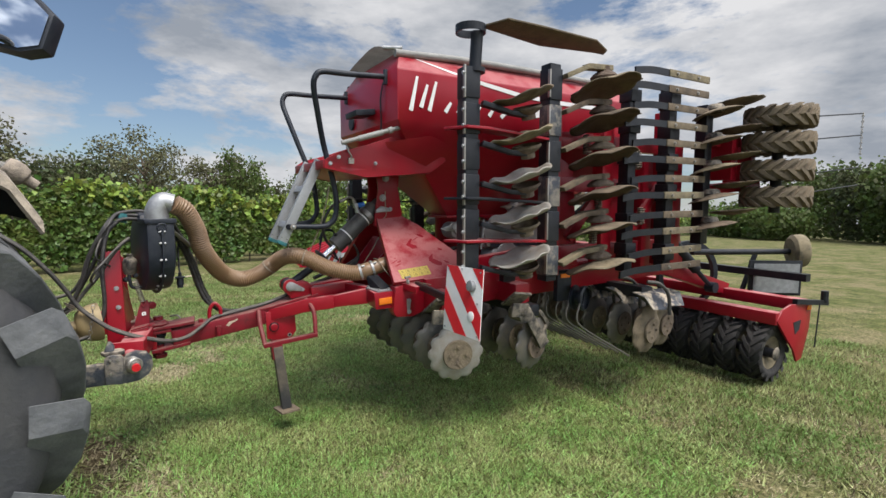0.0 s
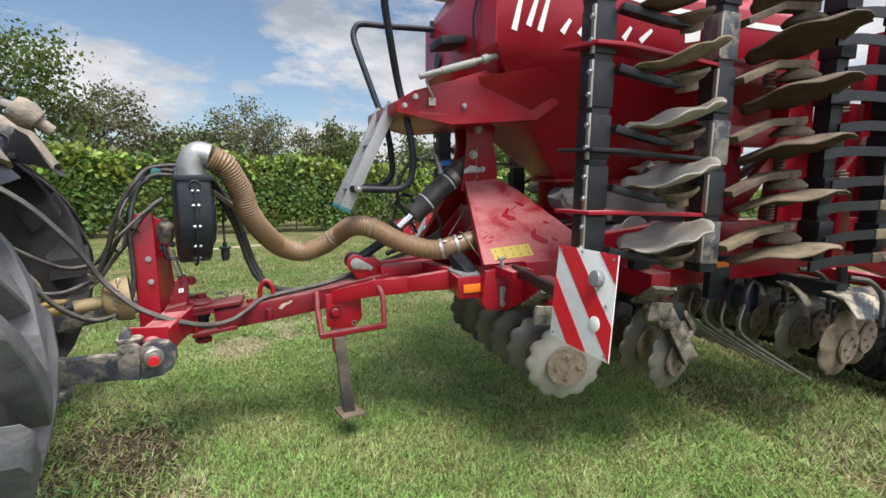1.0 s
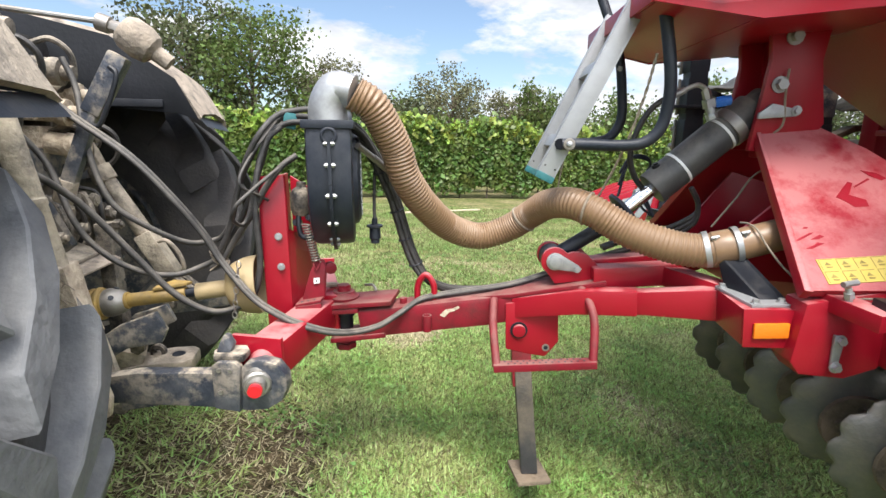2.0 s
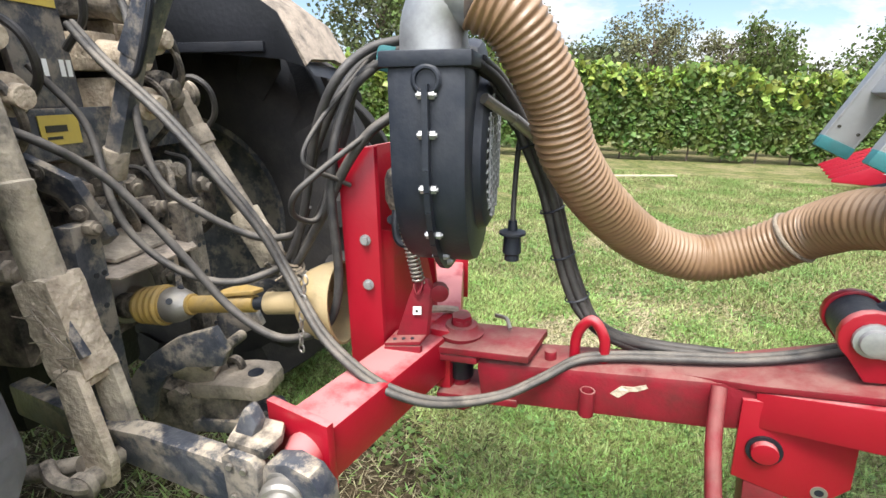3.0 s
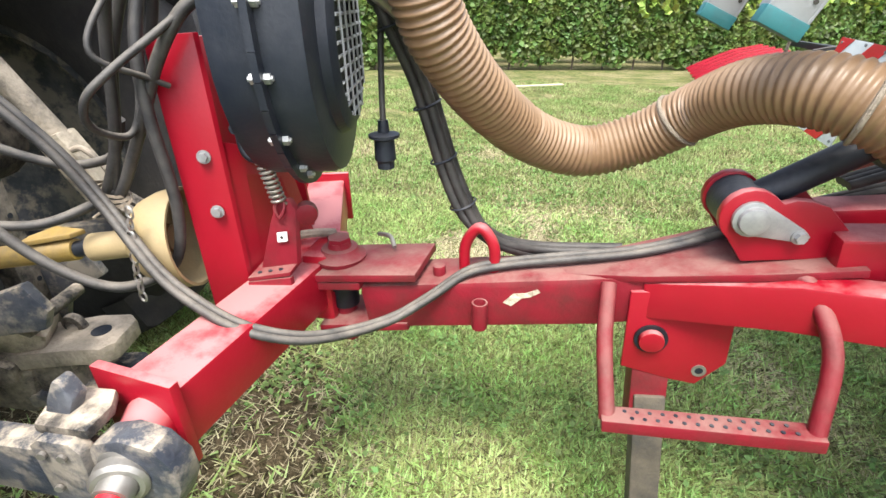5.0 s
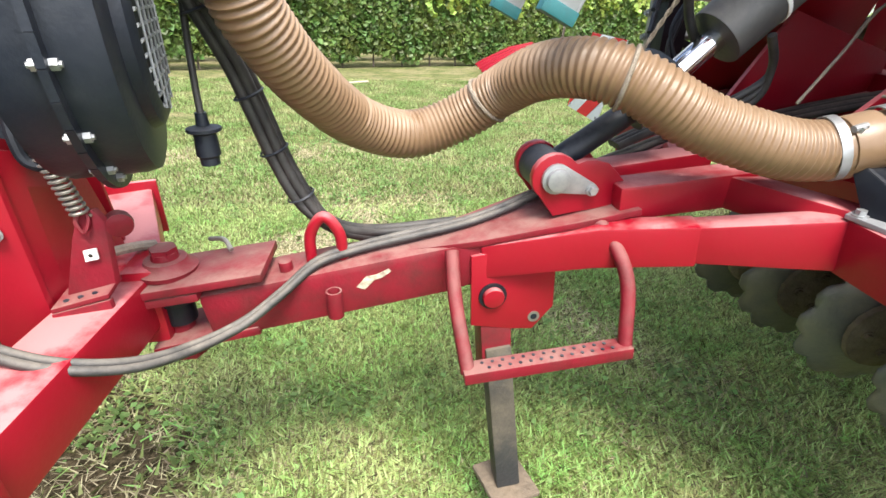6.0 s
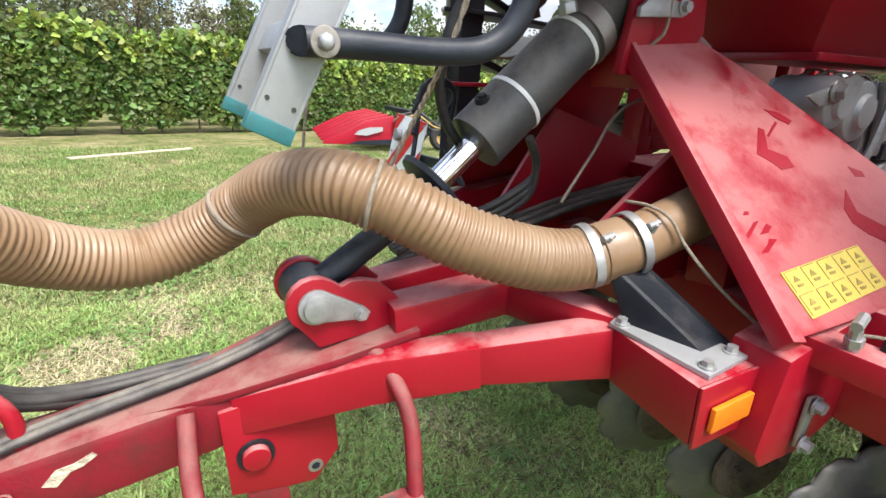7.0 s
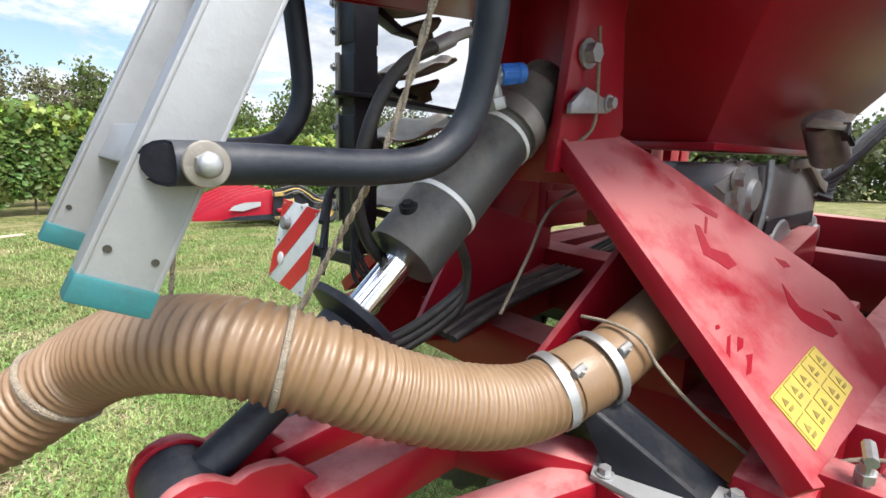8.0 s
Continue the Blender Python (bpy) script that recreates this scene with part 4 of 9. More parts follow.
# blower: a round casing, its rim towards the road side, inlet grille to the rear
FC, FR, FX0, FX1 = Vector((-0.77, 0.055, 1.265)), 0.262, -0.855, -0.695
b = B()
casing = [(-FR, 0.0)]
for k in range(1, 31):
    a = radians(180 + 9 * k)
    casing.append((math.cos(a) * FR, math.sin(a) * FR))
casing += [(-0.07, FR - 0.02), (-0.09, 0.2), (-FR + 0.0, 0.2)]
slab(b, [(FX0, FC.y + y, FC.z + z) for y, z in casing], (FX1 - FX0, 0, 0))
fan = fp("blower", b, BLACK, drill, "black sheet-metal blower casing", bevel=0.022)
b = B()
rim = [(-FR - 0.012, 0.16)] + [(math.cos(radians(180 + 9 * k)) * (FR + 0.012), math.sin(radians(180 + 9 * k)) * (FR + 0.012)) for k in range(0, 24)]
for (y0, z0), (y1, z1) in zip(rim, rim[1:]):
    beam(b, (-0.772, FC.y + y0, FC.z + z0), (-0.772, FC.y + y1, FC.z + z1), 0.012, 0.024, (0, y0, z0))
fp("casing_seam", b, BLACK, fan)
sp = [Vector((0, FC.y - math.sqrt(max(0.0, FR * FR - min(0, z - FC.z) ** 2)) - 0.004, z)) for z in (1.405, 1.331, 1.224, 1.117, 1.045)] + [Vector((0, FC.y - 0.10, FC.z - 0.248))]
bm_ = B(); rod(bm_, (0, 0, -0.02), (0, 0, 0.02), 0.0045, 8); rod(bm_, (0, 0, 0.006), (0, 0, 0.016), 0.009, 6); rod(bm_, (0, 0, -0.016), (0, 0, -0.006), 0.009, 6)
me_ = to_mesh("bolt", bm_, GALV, 30)
for q in sp:
    hang("bolt", me_, fan, FM @ Matrix.Translation(q + Vector((-0.772, 0, 0))) @ frame_of((1, 0, 0)))
b = B()
turned(b, [(0.150, 0), (0.185, 0.0), (0.178, 0.016), (0.160, 0.026), (0.150, 0.026)], (FX1, FC.y, FC.z), (1, 0, 0), 40)
gr = fp("inlet_ring", b, BLACK, fan)
for k in range(-6, 7):
    off = k * 0.0225
    half = math.sqrt(max(0.0, 0.152 ** 2 - off * off))
    b = B(); rod(b, (FX1 + 0.026, FC.y - half, FC.z + off), (FX1 + 0.026, FC.y + half, FC.z + off), 0.0034, 6); fp("grille_wire", b, GUARD_GREY, gr, smooth=60)
for k in range(-2, 3):
    off = k * 0.056
    half = math.sqrt(max(0.0, 0.152 ** 2 - off * off))
    b = B(); rod(b, (FX1 + 0.029, FC.y + off, FC.z - half), (FX1 + 0.029, FC.y + off, FC.z + half), 0.0026, 6); fp("grille_wire", b, GUARD_GREY, gr, smooth=60)
# black disc drawn for the shaded inside of the casing
b = B(); turned(b, [(0.152, 0.002), (0.06, 0.004), (0, 0.004)], (FX1, FC.y, FC.z), (1, 0, 0), 32); fp("inlet_shade", b, CAVITY_SHADE, gr)
b = B(); turned(b, [(0.028, -0.004), (0.030, 0.002), (0.025, 0.006), (0.021, 0.006), (0.019, 0.0), (0, 0.0)], (-0.772, FC.y - FR - 0.004, 1.432), (0, -1, 0), 24); fp("round_boss", b, BLACK, fan)
# outlet collar and elbow
b = B()
slab(b, [(-0.865, FC.y - FR - 0.008, 1.455), (-0.685, FC.y - FR - 0.008, 1.455), (-0.685, FC.y - 0.06, 1.455), (-0.865, FC.y - 0.06, 1.455)], (0, 0, 0.03))
fp("outlet_clamp", b, BLACK, fan, bevel=0.006)
b = B()
el = smooth_line([(-0.775, -0.115, 1.475), (-0.775, -0.12, 1.53), (-0.76, -0.125, 1.57), (-0.735, -0.13, 1.592), (-0.685, -0.142, 1.58)], 6)
sweep(b, el, lambda s: 0.072 - 0.07 * min(s, 0.16), 20)
fp("outlet_elbow", b, GALV, fan, "galvanised sheet-metal elbow")

# the big ribbed air hose
hose_line = smooth_line([(-0.692, -0.181, 1.59), (-0.633, -0.161, 1.551), (-0.588, -0.121, 1.469), (-0.559, -0.084, 1.397), (-0.544, -0.059, 1.33), (-0.524, -0.03, 1.273), (-0.464, 0.047, 1.17), (-0.364, 0.174, 1.056), (-0.232, 0.236, 1.005),
                         (-0.101, 0.241, 1.042), (-0.006, 0.184, 1.118), (0.047, 0.073, 1.175), (0.117, -0.03, 1.194), (0.194, -0.091, 1.17), (0.304, -0.13, 1.109), (0.41, -0.173, 1.072), (0.509, -0.195, 1.052), (0.606, -0.206, 1.054)], 44)
b = B()
sweep(b, hose_line, lambda s: 0.0600 + 0.0026 * math.sin(s * 2 * math.pi / 0.0152), 24)
hose = part("air_hose", b, HOSE_TAN, drill, "tan ribbed plastic air hose", smooth=80)


# hose end: clamps, plastic pipe through the frame, black bracket on its plate
b = B(); sweep(b, smooth_line([(0.55, -0.195, 1.051), (0.62, -0.222, 1.066), (0.69, -0.235, 1.09), (1.05, -0.25, 1.20)], 6), 0.056, 20); part("air_pipe", b, HOSE_TAN, drill, "tan plastic air pipe")
b = B(); rod(b, (0.590, -0.210, 1.060), (0.645, -0.226, 1.076), 0.0612, 24); part("pipe_sleeve", b, HOSE_TAN, hose, "smooth tan pipe sleeve", bevel=0.003)
for q, d in (((0.572, -0.203, 1.056), (0.9, -0.3, 0.25)), ((0.658, -0.230, 1.080), (0.9, -0.2, 0.25))):
    b = B(); turned(b, [(0.0635, -0.009), (0.0665, -0.009), (0.0665, 0.009), (0.0635, 0.009), (0.0635, -0.009)], q, d, 28)
    rod(b, (q[0] - 0.012, q[1] - 0.045, q[2] + 0.05), (q[0] + 0.014, q[1] - 0.045, q[2] + 0.056), 0.007, 10); rod(b, (q[0] + 0.002, q[1] - 0.052, q[2] + 0.055), (q[0] + 0.002, q[1] - 0.040, q[2] + 0.030), 0.005, 8)
    part("hose_clamp", b, GALV, hose, "bright steel hose clamp")
b = B()
slab(b, [(0.595, -0.225, 1.055), (0.665, -0.225, 1.065), (0.725, -0.43, 0.945), (0.645, -0.435, 0.945)], (0.002, -0.008, -0.006))
slab(b, [(0.595, -0.225, 1.055), (0.597, -0.24, 1.045), (0.647, -0.44, 0.942), (0.60, -0.30, 0.942)], (0.006, 0.0, 0.0))
slab(b, [(0.665, -0.225, 1.065), (0.667, -0.24, 1.055), (0.727, -0.435, 0.942), (0.69, -0.30, 0.942)], (0.006, 0.0, 0.0))
brk = part("pipe_bracket", b, GREY, drill, "dark grey steel pipe bracket", bevel=0.002)
b = B(); slab(b, [(0.575, -0.285, 0.9365), (0.665, -0.25, 0.9365), (0.720, -0.475, 0.9365), (0.590, -0.487, 0.9365)], (0, 0, 0.010)); part("base_plate", b, ALU, brk, bevel=0.002)
bolts(brk, [(0.592, -0.300, 0.9465), (0.655, -0.272, 0.9465), (0.610, -0.468, 0.9465), (0.695, -0.456, 0.9465)], (0, 0, 1), 0.010)
# cords tied round the hose
for x in (-0.035, 0.17):
    k = min(range(len(hose_line)), key=lambda i: abs(hose_line[i].x - x))
    b = B(); turned(b, [(0.0615, -0.005), (0.0665, -0.003), (0.0675, 0.0), (0.0665, 0.003), (0.0615, 0.005)], hose_line[k], (hose_line[k + 2] - hose_line[k - 2]).normalized() + Vector((0.0, 0.08, 0.12)), 28); part("cord_tie", b, ROPE, hose, "twisted cord tied round the hose")

# side bracket with reflector, at the fork's near end and its twin
for s in (-1, 1):
    yy = CY + s * 0.62
    b = B()
    slab(b, [(0.715, yy, 0.97), (1.02, yy, 1.03), (1.06, yy, 0.92), (0.95, yy, 0.77), (0.86, yy, 0.735), (0.725, yy, 0.745), (0.695, yy, 0.785)], (0, -0.10 * s, 0))
    side = part("side_bracket", b, RED, drill, bevel=0.006)
    b = B(); slab(b, [(0.80, yy + s * 0.012, 0.88), (0.835, yy + s * 0.012, 0.875), (0.825, yy + s * 0.012, 0.77), (0.805, yy + s * 0.012, 0.77)], (0, 0.008, 0)); part("lever", b, GALV, side, bevel=0.003)
    bolts(side, [(0.815, yy + s * 0.016, 0.865), (0.815, yy + s * 0.016, 0.78)], (0, s, 0), 0.012)
    ye = BY + s * 0.543
    b = B(); slab(b, [(0.572, ye, 0.812), (0.752, ye, 0.812), (0.742, ye, 0.937), (0.560, ye, 0.937)], (0, s * 0.006, 0)); part("end_cap", b, RED, drill, bevel=0.002)
    b = B(); slab(b, [(0.593, ye + s * 0.008, 0.893), (0.697, ye + s * 0.008, 0.897), (0.699, ye + s * 0.008, 0.849), (0.595, ye + s * 0.008, 0.845)], (0, s * 0.010, 0)); part("reflector", b, ORANGE, drill, "orange side reflector", bevel=0.003)
    b = B(); slab(b, [(0.715, ye + s * 0.008, 0.928), (0.737, ye + s * 0.008, 0.929), (0.737, ye + s * 0.008, 0.907), (0.715, ye + s * 0.008, 0.906)], (0, s * 0.003, 0)); wt = part("white_tag", b, WHITE, drill)
    b = B(); slab(b, [(0.722, ye + s * 0.0115, 0.922), (0.730, ye + s * 0.0115, 0.922), (0.730, ye + s * 0.0115, 0.913), (0.722, ye + s * 0.0115, 0.913)], (0, s * 0.001, 0)); part("print", b, DECAL_BLACK, wt)

# hopper stand: a column with two sloping legs
b = B()
slab(b, [(0.76, CY - 0.115, 1.40), (0.80, CY - 0.115, 1.72), (0.78, CY - 0.115, 1.88), (1.00, CY - 0.115, 1.88), (0.98, CY - 0.115, 1.72), (1.02, CY - 0.115, 1.50), (0.95, CY - 0.115, 1.40)], (0, 0.025, 0))
slab(b, [(0.76, CY + 0.09, 1.40), (0.80, CY + 0.09, 1.72), (0.78, CY + 0.09, 1.88), (1.00, CY + 0.09, 1.88), (0.98, CY + 0.09, 1.72), (1.02, CY + 0.09, 1.50), (0.95, CY + 0.09, 1.40)], (0, 0.025, 0))
box(b, (0.93, CY, 1.62), (0.10, 0.2, 0.5))
column = part("column", b, RED, drill, bevel=0.006)
bolts(column, [(0.837, CY - 0.118, 1.637), (0.865, CY - 0.118, 1.80)], (0, -1, 0), 0.020)
b = B(); slab(b, [(0.765, CY - 0.13, 1.515), (0.765, CY - 0.13, 1.535), (0.81, CY - 0.13, 1.57), (0.835, CY - 0.13, 1.565), (0.905, CY - 0.13, 1.548), (0.912, CY - 0.13, 1.535), (0.90, CY - 0.13, 1.525)], (0, -0.012, 0)); lv = part("retaining_plate", b, GALV, column, bevel=0.003)
bolts(column, [(0.895, CY - 0.142, 1.545)], (0, -1, 0), 0.012)
for s in (-1, 1):
    q = lambda x, d, z: (x, CY + s * d, z)
    b = B()
    e0, e1, e2 = Vector(q(0.79, 0.10, 1.475)), Vector(q(1.26, 0.645, 1.03)), Vector(q(0.71, 0.615, 1.01))
    en = (e1 - e0).cross(e2 - e0).normalized()
    edge = [Vector(p) for p in (q(0.79, 0.10, 1.475), q(1.00, 0.09, 1.492), q(1.12, 0.20, 1.415), q(1.36, 0.50, 1.165), q(1.34, 0.60, 1.075), q(1.24, 0.645, 1.03), q(0.71, 0.615, 1.01))]
    slab(b, [p - en * (p - e0).dot(en) for p in edge], (0.0, -0.02 * s, -0.025))
    slab(b, [q(0.785, 0.10, 1.482), q(0.80, 0.10, 1.482), q(0.72, 0.63, 1.012), q(0.70, 0.62, 1.012)], (0.0, -0.025 * s, -0.03))
    leg = part("stand_leg", b, RED, drill, bevel=0.003)
    if s < 0:
        # safety label: two rows of five yellow squares with dark marks
        pa, pb, pc = Vector(q(0.79, 0.10, 1.475)), Vector(q(1.26, 0.645, 1.03)), Vector(q(0.71, 0.615, 1.01))
        nn = (pb - pa).cross(pc - pa).normalized()
        nn = nn if nn.z > 0 else -nn
        flat_on = lambda v: v - nn * v.dot(nn)
        mark_at = Vector((0.748, -0.443, 1.094))
        mark_at -= nn * (mark_at - pa).dot(nn)
        mx, my = flat_on(Vector((0.300, -0.013, 0.014))), flat_on(Vector((-0.010, -0.034, -0.031)))
        base = Vector((0.775, -0.444, 1.071))
        base -= nn * (base - pa).dot(nn)
        ux, uy = flat_on(Vector((0.248, -0.021, 0.043))), flat_on(Vector((0.002, -0.0325, -0.0297)))
        b = B(); slab(b, [base, base + ux, base + ux + uy * 2, base + uy * 2], nn * 0.0025); dc = part("safety_label", b, DECAL_YELLOW, leg, "yellow label of ten warning pictograms")
        for i in range(5):
            for j in range(2):
                o = base + ux * (i / 5 + 0.02) + uy * (j + 0.06) + nn * 0.003
                b = B()
                for p, q2 in ((o, o + ux * 0.16), (o, o + uy * 0.85)):
                    e_ = (q2 - p).cross(nn).normalized() * 0.0008
                    slab(b, [p - e_, q2 - e_, q2 + e_, p + e_], nn * 0.0006)
                c0_ = o + ux * 0.05 + uy * 0.2
                slab(b, [c0_ + ux * 0.03, c0_ + ux * 0.07 + uy * 0.28, c0_ - ux * 0.01 + uy * 0.28], nn * 0.0006)
                slab(b, [c0_ + uy * 0.38, c0_ + uy * 0.40 + ux * 0.08, c0_ + uy * 0.52 + ux * 0.06, c0_ + uy * 0.5], nn * 0.0006)
                part("pictogram", b, DECAL_PRINT, dc, "small faded pictogram")
        # dust wiped off by fingers
        for mark in (
                [(0.6, -6.5), (0.65, -6.35), (0.58, -5.24), (0.74, -4.71), (0.75, -4.11), (0.61, -4.07), (0.53, -4.59), (0.44, -5.05)],
                [(1.16, -2.57), (1.15, -1.96), (1.14, -1.37), (1.38, -0.28), (1.37, 0.34), (1.26, 0.31), (1.12, -0.26), (1.02, -0.93), (1.02, -1.64)],
                [(0.77, -7.6), (0.92, -7.3), (1.02, -6.72), (0.96, -6.52), (0.85, -6.99)],
                [(0.82, -6.78), (0.84, -6.66), (0.66, -5.9), (0.65, -6.01)],
                [(1.35, -3.74), (1.48, -3.35), (1.48, -3.03), (1.37, -3.13)],
                [(0.14, -1.9), (-0.01, -1.28), (-0.08, -1.16), (-0.02, -1.44), (0.09, -1.89)],
                [(0.19, -1.72), (0.23, -1.55), (0.17, -1.32), (0.09, -1.31)],
                [(0.15, -1.07), (0.22, -0.98), (0.09, -0.55), (0.03, -0.57), (0.12, -0.87)],
                [(0.05, -2.41), (0.09, -2.39), (0.08, -2.24), (0.03, -2.27)],
                [(1.44, -0.76), (1.6, -0.19), (1.59, 0.09), (1.49, -0.14)],
        ):
            b = B(); slab(b, [mark_at + mx * u + my * v for u, v in mark], nn * 0.0008); part("wiped_mark", b, RED_CLEAN, leg, "clean red streak wiped in the dust")

# lift cylinder between drawbar and column
c0, c1 = Vector((0.454, CY - 0.02, 1.244)), Vector((0.83, CY - 0.01, 1.575))
d = (c1 - c0).normalized()
b = B(); rod(b, c0, c1 - d * 0.03, 0.070, 28); rod(b, c1 - d * 0.06, c1 + d * 0.03, 0.055, 20)
cyl = part("lift_cylinder", b, CYL_BLACK, drill, "dusty black hydraulic lift cylinder", bevel=0.004)
for k in (0.13, 0.33):
    b = B(); turned(b, [(0.0695, -0.005), (0.0725, -0.005), (0.0725, 0.005), (0.0695, 0.005)], c0 + d * k, d, 30); part("strap", b, WHITE, cyl, "white cable tie")
pin = Vector((0.071, BY, 0.957))
b = B(); rod(b, c0 - d * 0.12, c0 + d * 0.01, 0.028, 18); part("piston_rod", b, CHROME, cyl, "bright chromed piston rod")
b = B(); turned(b, [(0.035, -0.03), (0.085, -0.012), (0.088, 0.0), (0.06, 0.008), (0.035, 0.01)], c0 - d * 0.13, d, 26); rod(b, c0 - d * 0.25, c0 - d * 0.14, 0.048, 20); part("rod_boot", b, BLACK, cyl, "black rubber boot on the rod")
b = B(); rod(b, pin, c0 - d * 0.22, 0.030, 18); rod(b, pin - Vector((0, 0.045, 0)), pin + Vector((0, 0.045, 0)), 0.05, 22); part("lower_eye", b, BLACK, cyl)
b = B()
for s in (-1, 1):
    yy = BY + s * 0.048
    slab(b, [(pin.x + 0.056 * math.cos(radians(a)), yy, pin.z + 0.056 * math.sin(radians(a))) for a in range(55, 236, 20)] + [(0.075, yy, 0.862), (0.278, yy, 0.886), (0.274, yy, 0.912), (0.200, yy, 0.986), (0.168, yy, 0.995), (0.142, yy, 0.996), (0.122, yy, 0.988)], (0, 0.022 * s, 0))
eye = part("cylinder_lug", b, RED, drawbar, bevel=0.004)
yy = BY - 0.072
b = B()
slab(b, [(pin.x + 0.036 * math.cos(radians(a)), yy, pin.z + 0.036 * math.sin(radians(a))) for a in range(70, 291, 20)] + [(0.165, yy, 0.915), (0.178, yy, 0.928), (0.165, yy, 0.942)], (0, -0.01, 0))
rp = part("retaining_plate", b, GALV, drawbar, bevel=0.002)
b = B(); rod(b, (pin.x, yy - 0.008, pin.z), (pin.x, yy - 0.022, pin.z), 0.027, 20); part("pin_head", b, GALV, drawbar, bevel=0.003)
bolts(drawbar, [(0.158, yy - 0.01, 0.928)], (0, -1, 0), 0.010)

# parking stand, swung up clear of the ground, and step on the drawbar's near face
b = B()
slab(b, [(-0.122, -0.018, 0.775), (0.092, -0.018, 0.80), (0.102, -0.018, 0.612), (0.050, -0.018, 0.545), (-0.01, -0.018, 0.552), (-0.116, -0.018, 0.575)], (0, -0.012, 0))
sp_ = part("stand_plate", b, RED, drill, bevel=0.003)
b = B(); rod(b, (-0.064, -0.030, 0.661), (-0.064, -0.048, 0.660), 0.027, 22); part("pivot_cap", b, RED, sp_, "red pivot cap", bevel=0.003)
b = B(); turned(b, [(0.028, -0.002), (0.036, -0.002), (0.036, 0.004), (0.028, 0.004)], (-0.064, -0.032, 0.661), (0, -1, 0), 22); part("pivot_ring", b, GREY, sp_)
b = B(); turned(b, [(0.009, 0), (0.016, 0), (0.016, 0.002), (0.009, 0.002)], (0.051, -0.030, 0.585), (0, -1, 0), 18); part("hole_rim", b, STEEL, sp_)
b = B(); rod(b, (0.051, -0.0295, 0.585), (0.051, -0.0308, 0.585), 0.009, 16); part("hole", b, BLACK, sp_)
b = B(); beam(b, (-0.050, 0.020, 0.60), (-0.040, -0.010, 0.405), 0.082, 0.082, (0, 1, 0)); part("stand_sleeve", b, RED_DUSTY, sp_, bevel=0.006)
b = B(); beam(b, (-0.042, -0.012, 0.50), (0.0, -0.075, 0.03), 0.070, 0.070, (0, 1, 0)); leg_ = part("parking_leg", b, LEG_STEEL, drill, "soiled dark steel parking leg", bevel=0.006)
b = B(); box(b, (0.0, -0.078, 0.022), (0.145, 0.16, 0.018), (-2, 2, 12)); part("foot_plate", b, HUB_SOIL, leg_, bevel=0.004)
step_pts = ((-0.172, -0.040, 0.800), (-0.164, -0.205, 0.577), (0.198, -0.222, 0.612), (0.178, -0.082, 0.850))
b = B(); sweep(b, smooth_line([step_pts[0], (-0.176, -0.115, 0.705), step_pts[1]], 5), 0.0165, 12); stp = part("step", b, RED_DUSTY, drill, "red tubular step with a drilled tread")
b = B(); sweep(b, smooth_line([(0.150, -0.06, 0.858), step_pts[3], (0.205, -0.165, 0.765), step_pts[2]], 6), 0.0165, 12); part("side_tube", b, RED_DUSTY, stp)
b = B(); beam(b, Vector(step_pts[1]) - Vector((0.012, 0, 0)), Vector(step_pts[2]) + Vector((0.012, 0, 0)), 0.046, 0.030); part("tread", b, RED_DUSTY, stp, bevel=0.004)
bm_ = B(); rod(bm_, (0, 0, 0), (0, 0, 0.0012), 0.0042, 8); me_ = to_mesh("grip_hole", bm_, BLACK)
for i in range(26):
    f = 0.09 + 0.0325 * i
    q = Vector(step_pts[1]).lerp(Vector(step_pts[2]), f) + Vector((0, 0.009 * (-1) ** i, 0.0156))
    hang("grip_hole", me_, stp, Matrix.Translation(q))
# shackle, stub tube, grease point, rubbed paint
b = B(); sweep(b, smooth_line([(-0.495, 0.045, 0.745), (-0.492, 0.045, 0.825), (-0.458, 0.04, 0.872), (-0.425, 0.035, 0.83), (-0.422, 0.035, 0.76)], 6), 0.0135, 12); part("shackle", b, RED, drawbar)
b = B(); turned(b, [(0, 0), (0.019, 0), (0.019, 0.07), (0.014, 0.07), (0.013, 0.012), (0, 0.012)], (-0.447, -0.038, 0.650), (0, 0, 1), 18); part("stub_tube", b, RED_DUSTY, drawbar, bevel=0.002)
b = B(); rod(b, (-0.553, 0.03, 0.735), (-0.555, 0.03, 0.772), 0.016, 14); part("stub_tube", b, RED_DUSTY, drawbar, bevel=0.002)
b = B(); slab(b, [(x, -0.0202, z - 0.008) for x, z in ((-0.395, 0.722), (-0.372, 0.748), (-0.345, 0.752), (-0.318, 0.765), (-0.312, 0.757), (-0.335, 0.742), (-0.352, 0.738), (-0.376, 0.714))], (0, -0.0015, 0)); part("worn_sticker", b, CLAY, drawbar, "pale smear of dried mud")
b = B(); sweep(b, smooth_line([(-0.86, CY + 0.05, 0.79), (-0.9, CY + 0.02, 0.80), (-0.98, CY + 0.0, 0.79)], 4), 0.012, 8); part("locking_rod", b, TAN_STEEL, clevis); b = B(); sweep(b, smooth_line([(-0.74, CY + 0.06, 0.79), (-0.70, CY + 0.03, 0.80), (-0.68, CY - 0.0, 0.785)], 4), 0.006, 8); part("locking_rod", b, STEEL, clevis)

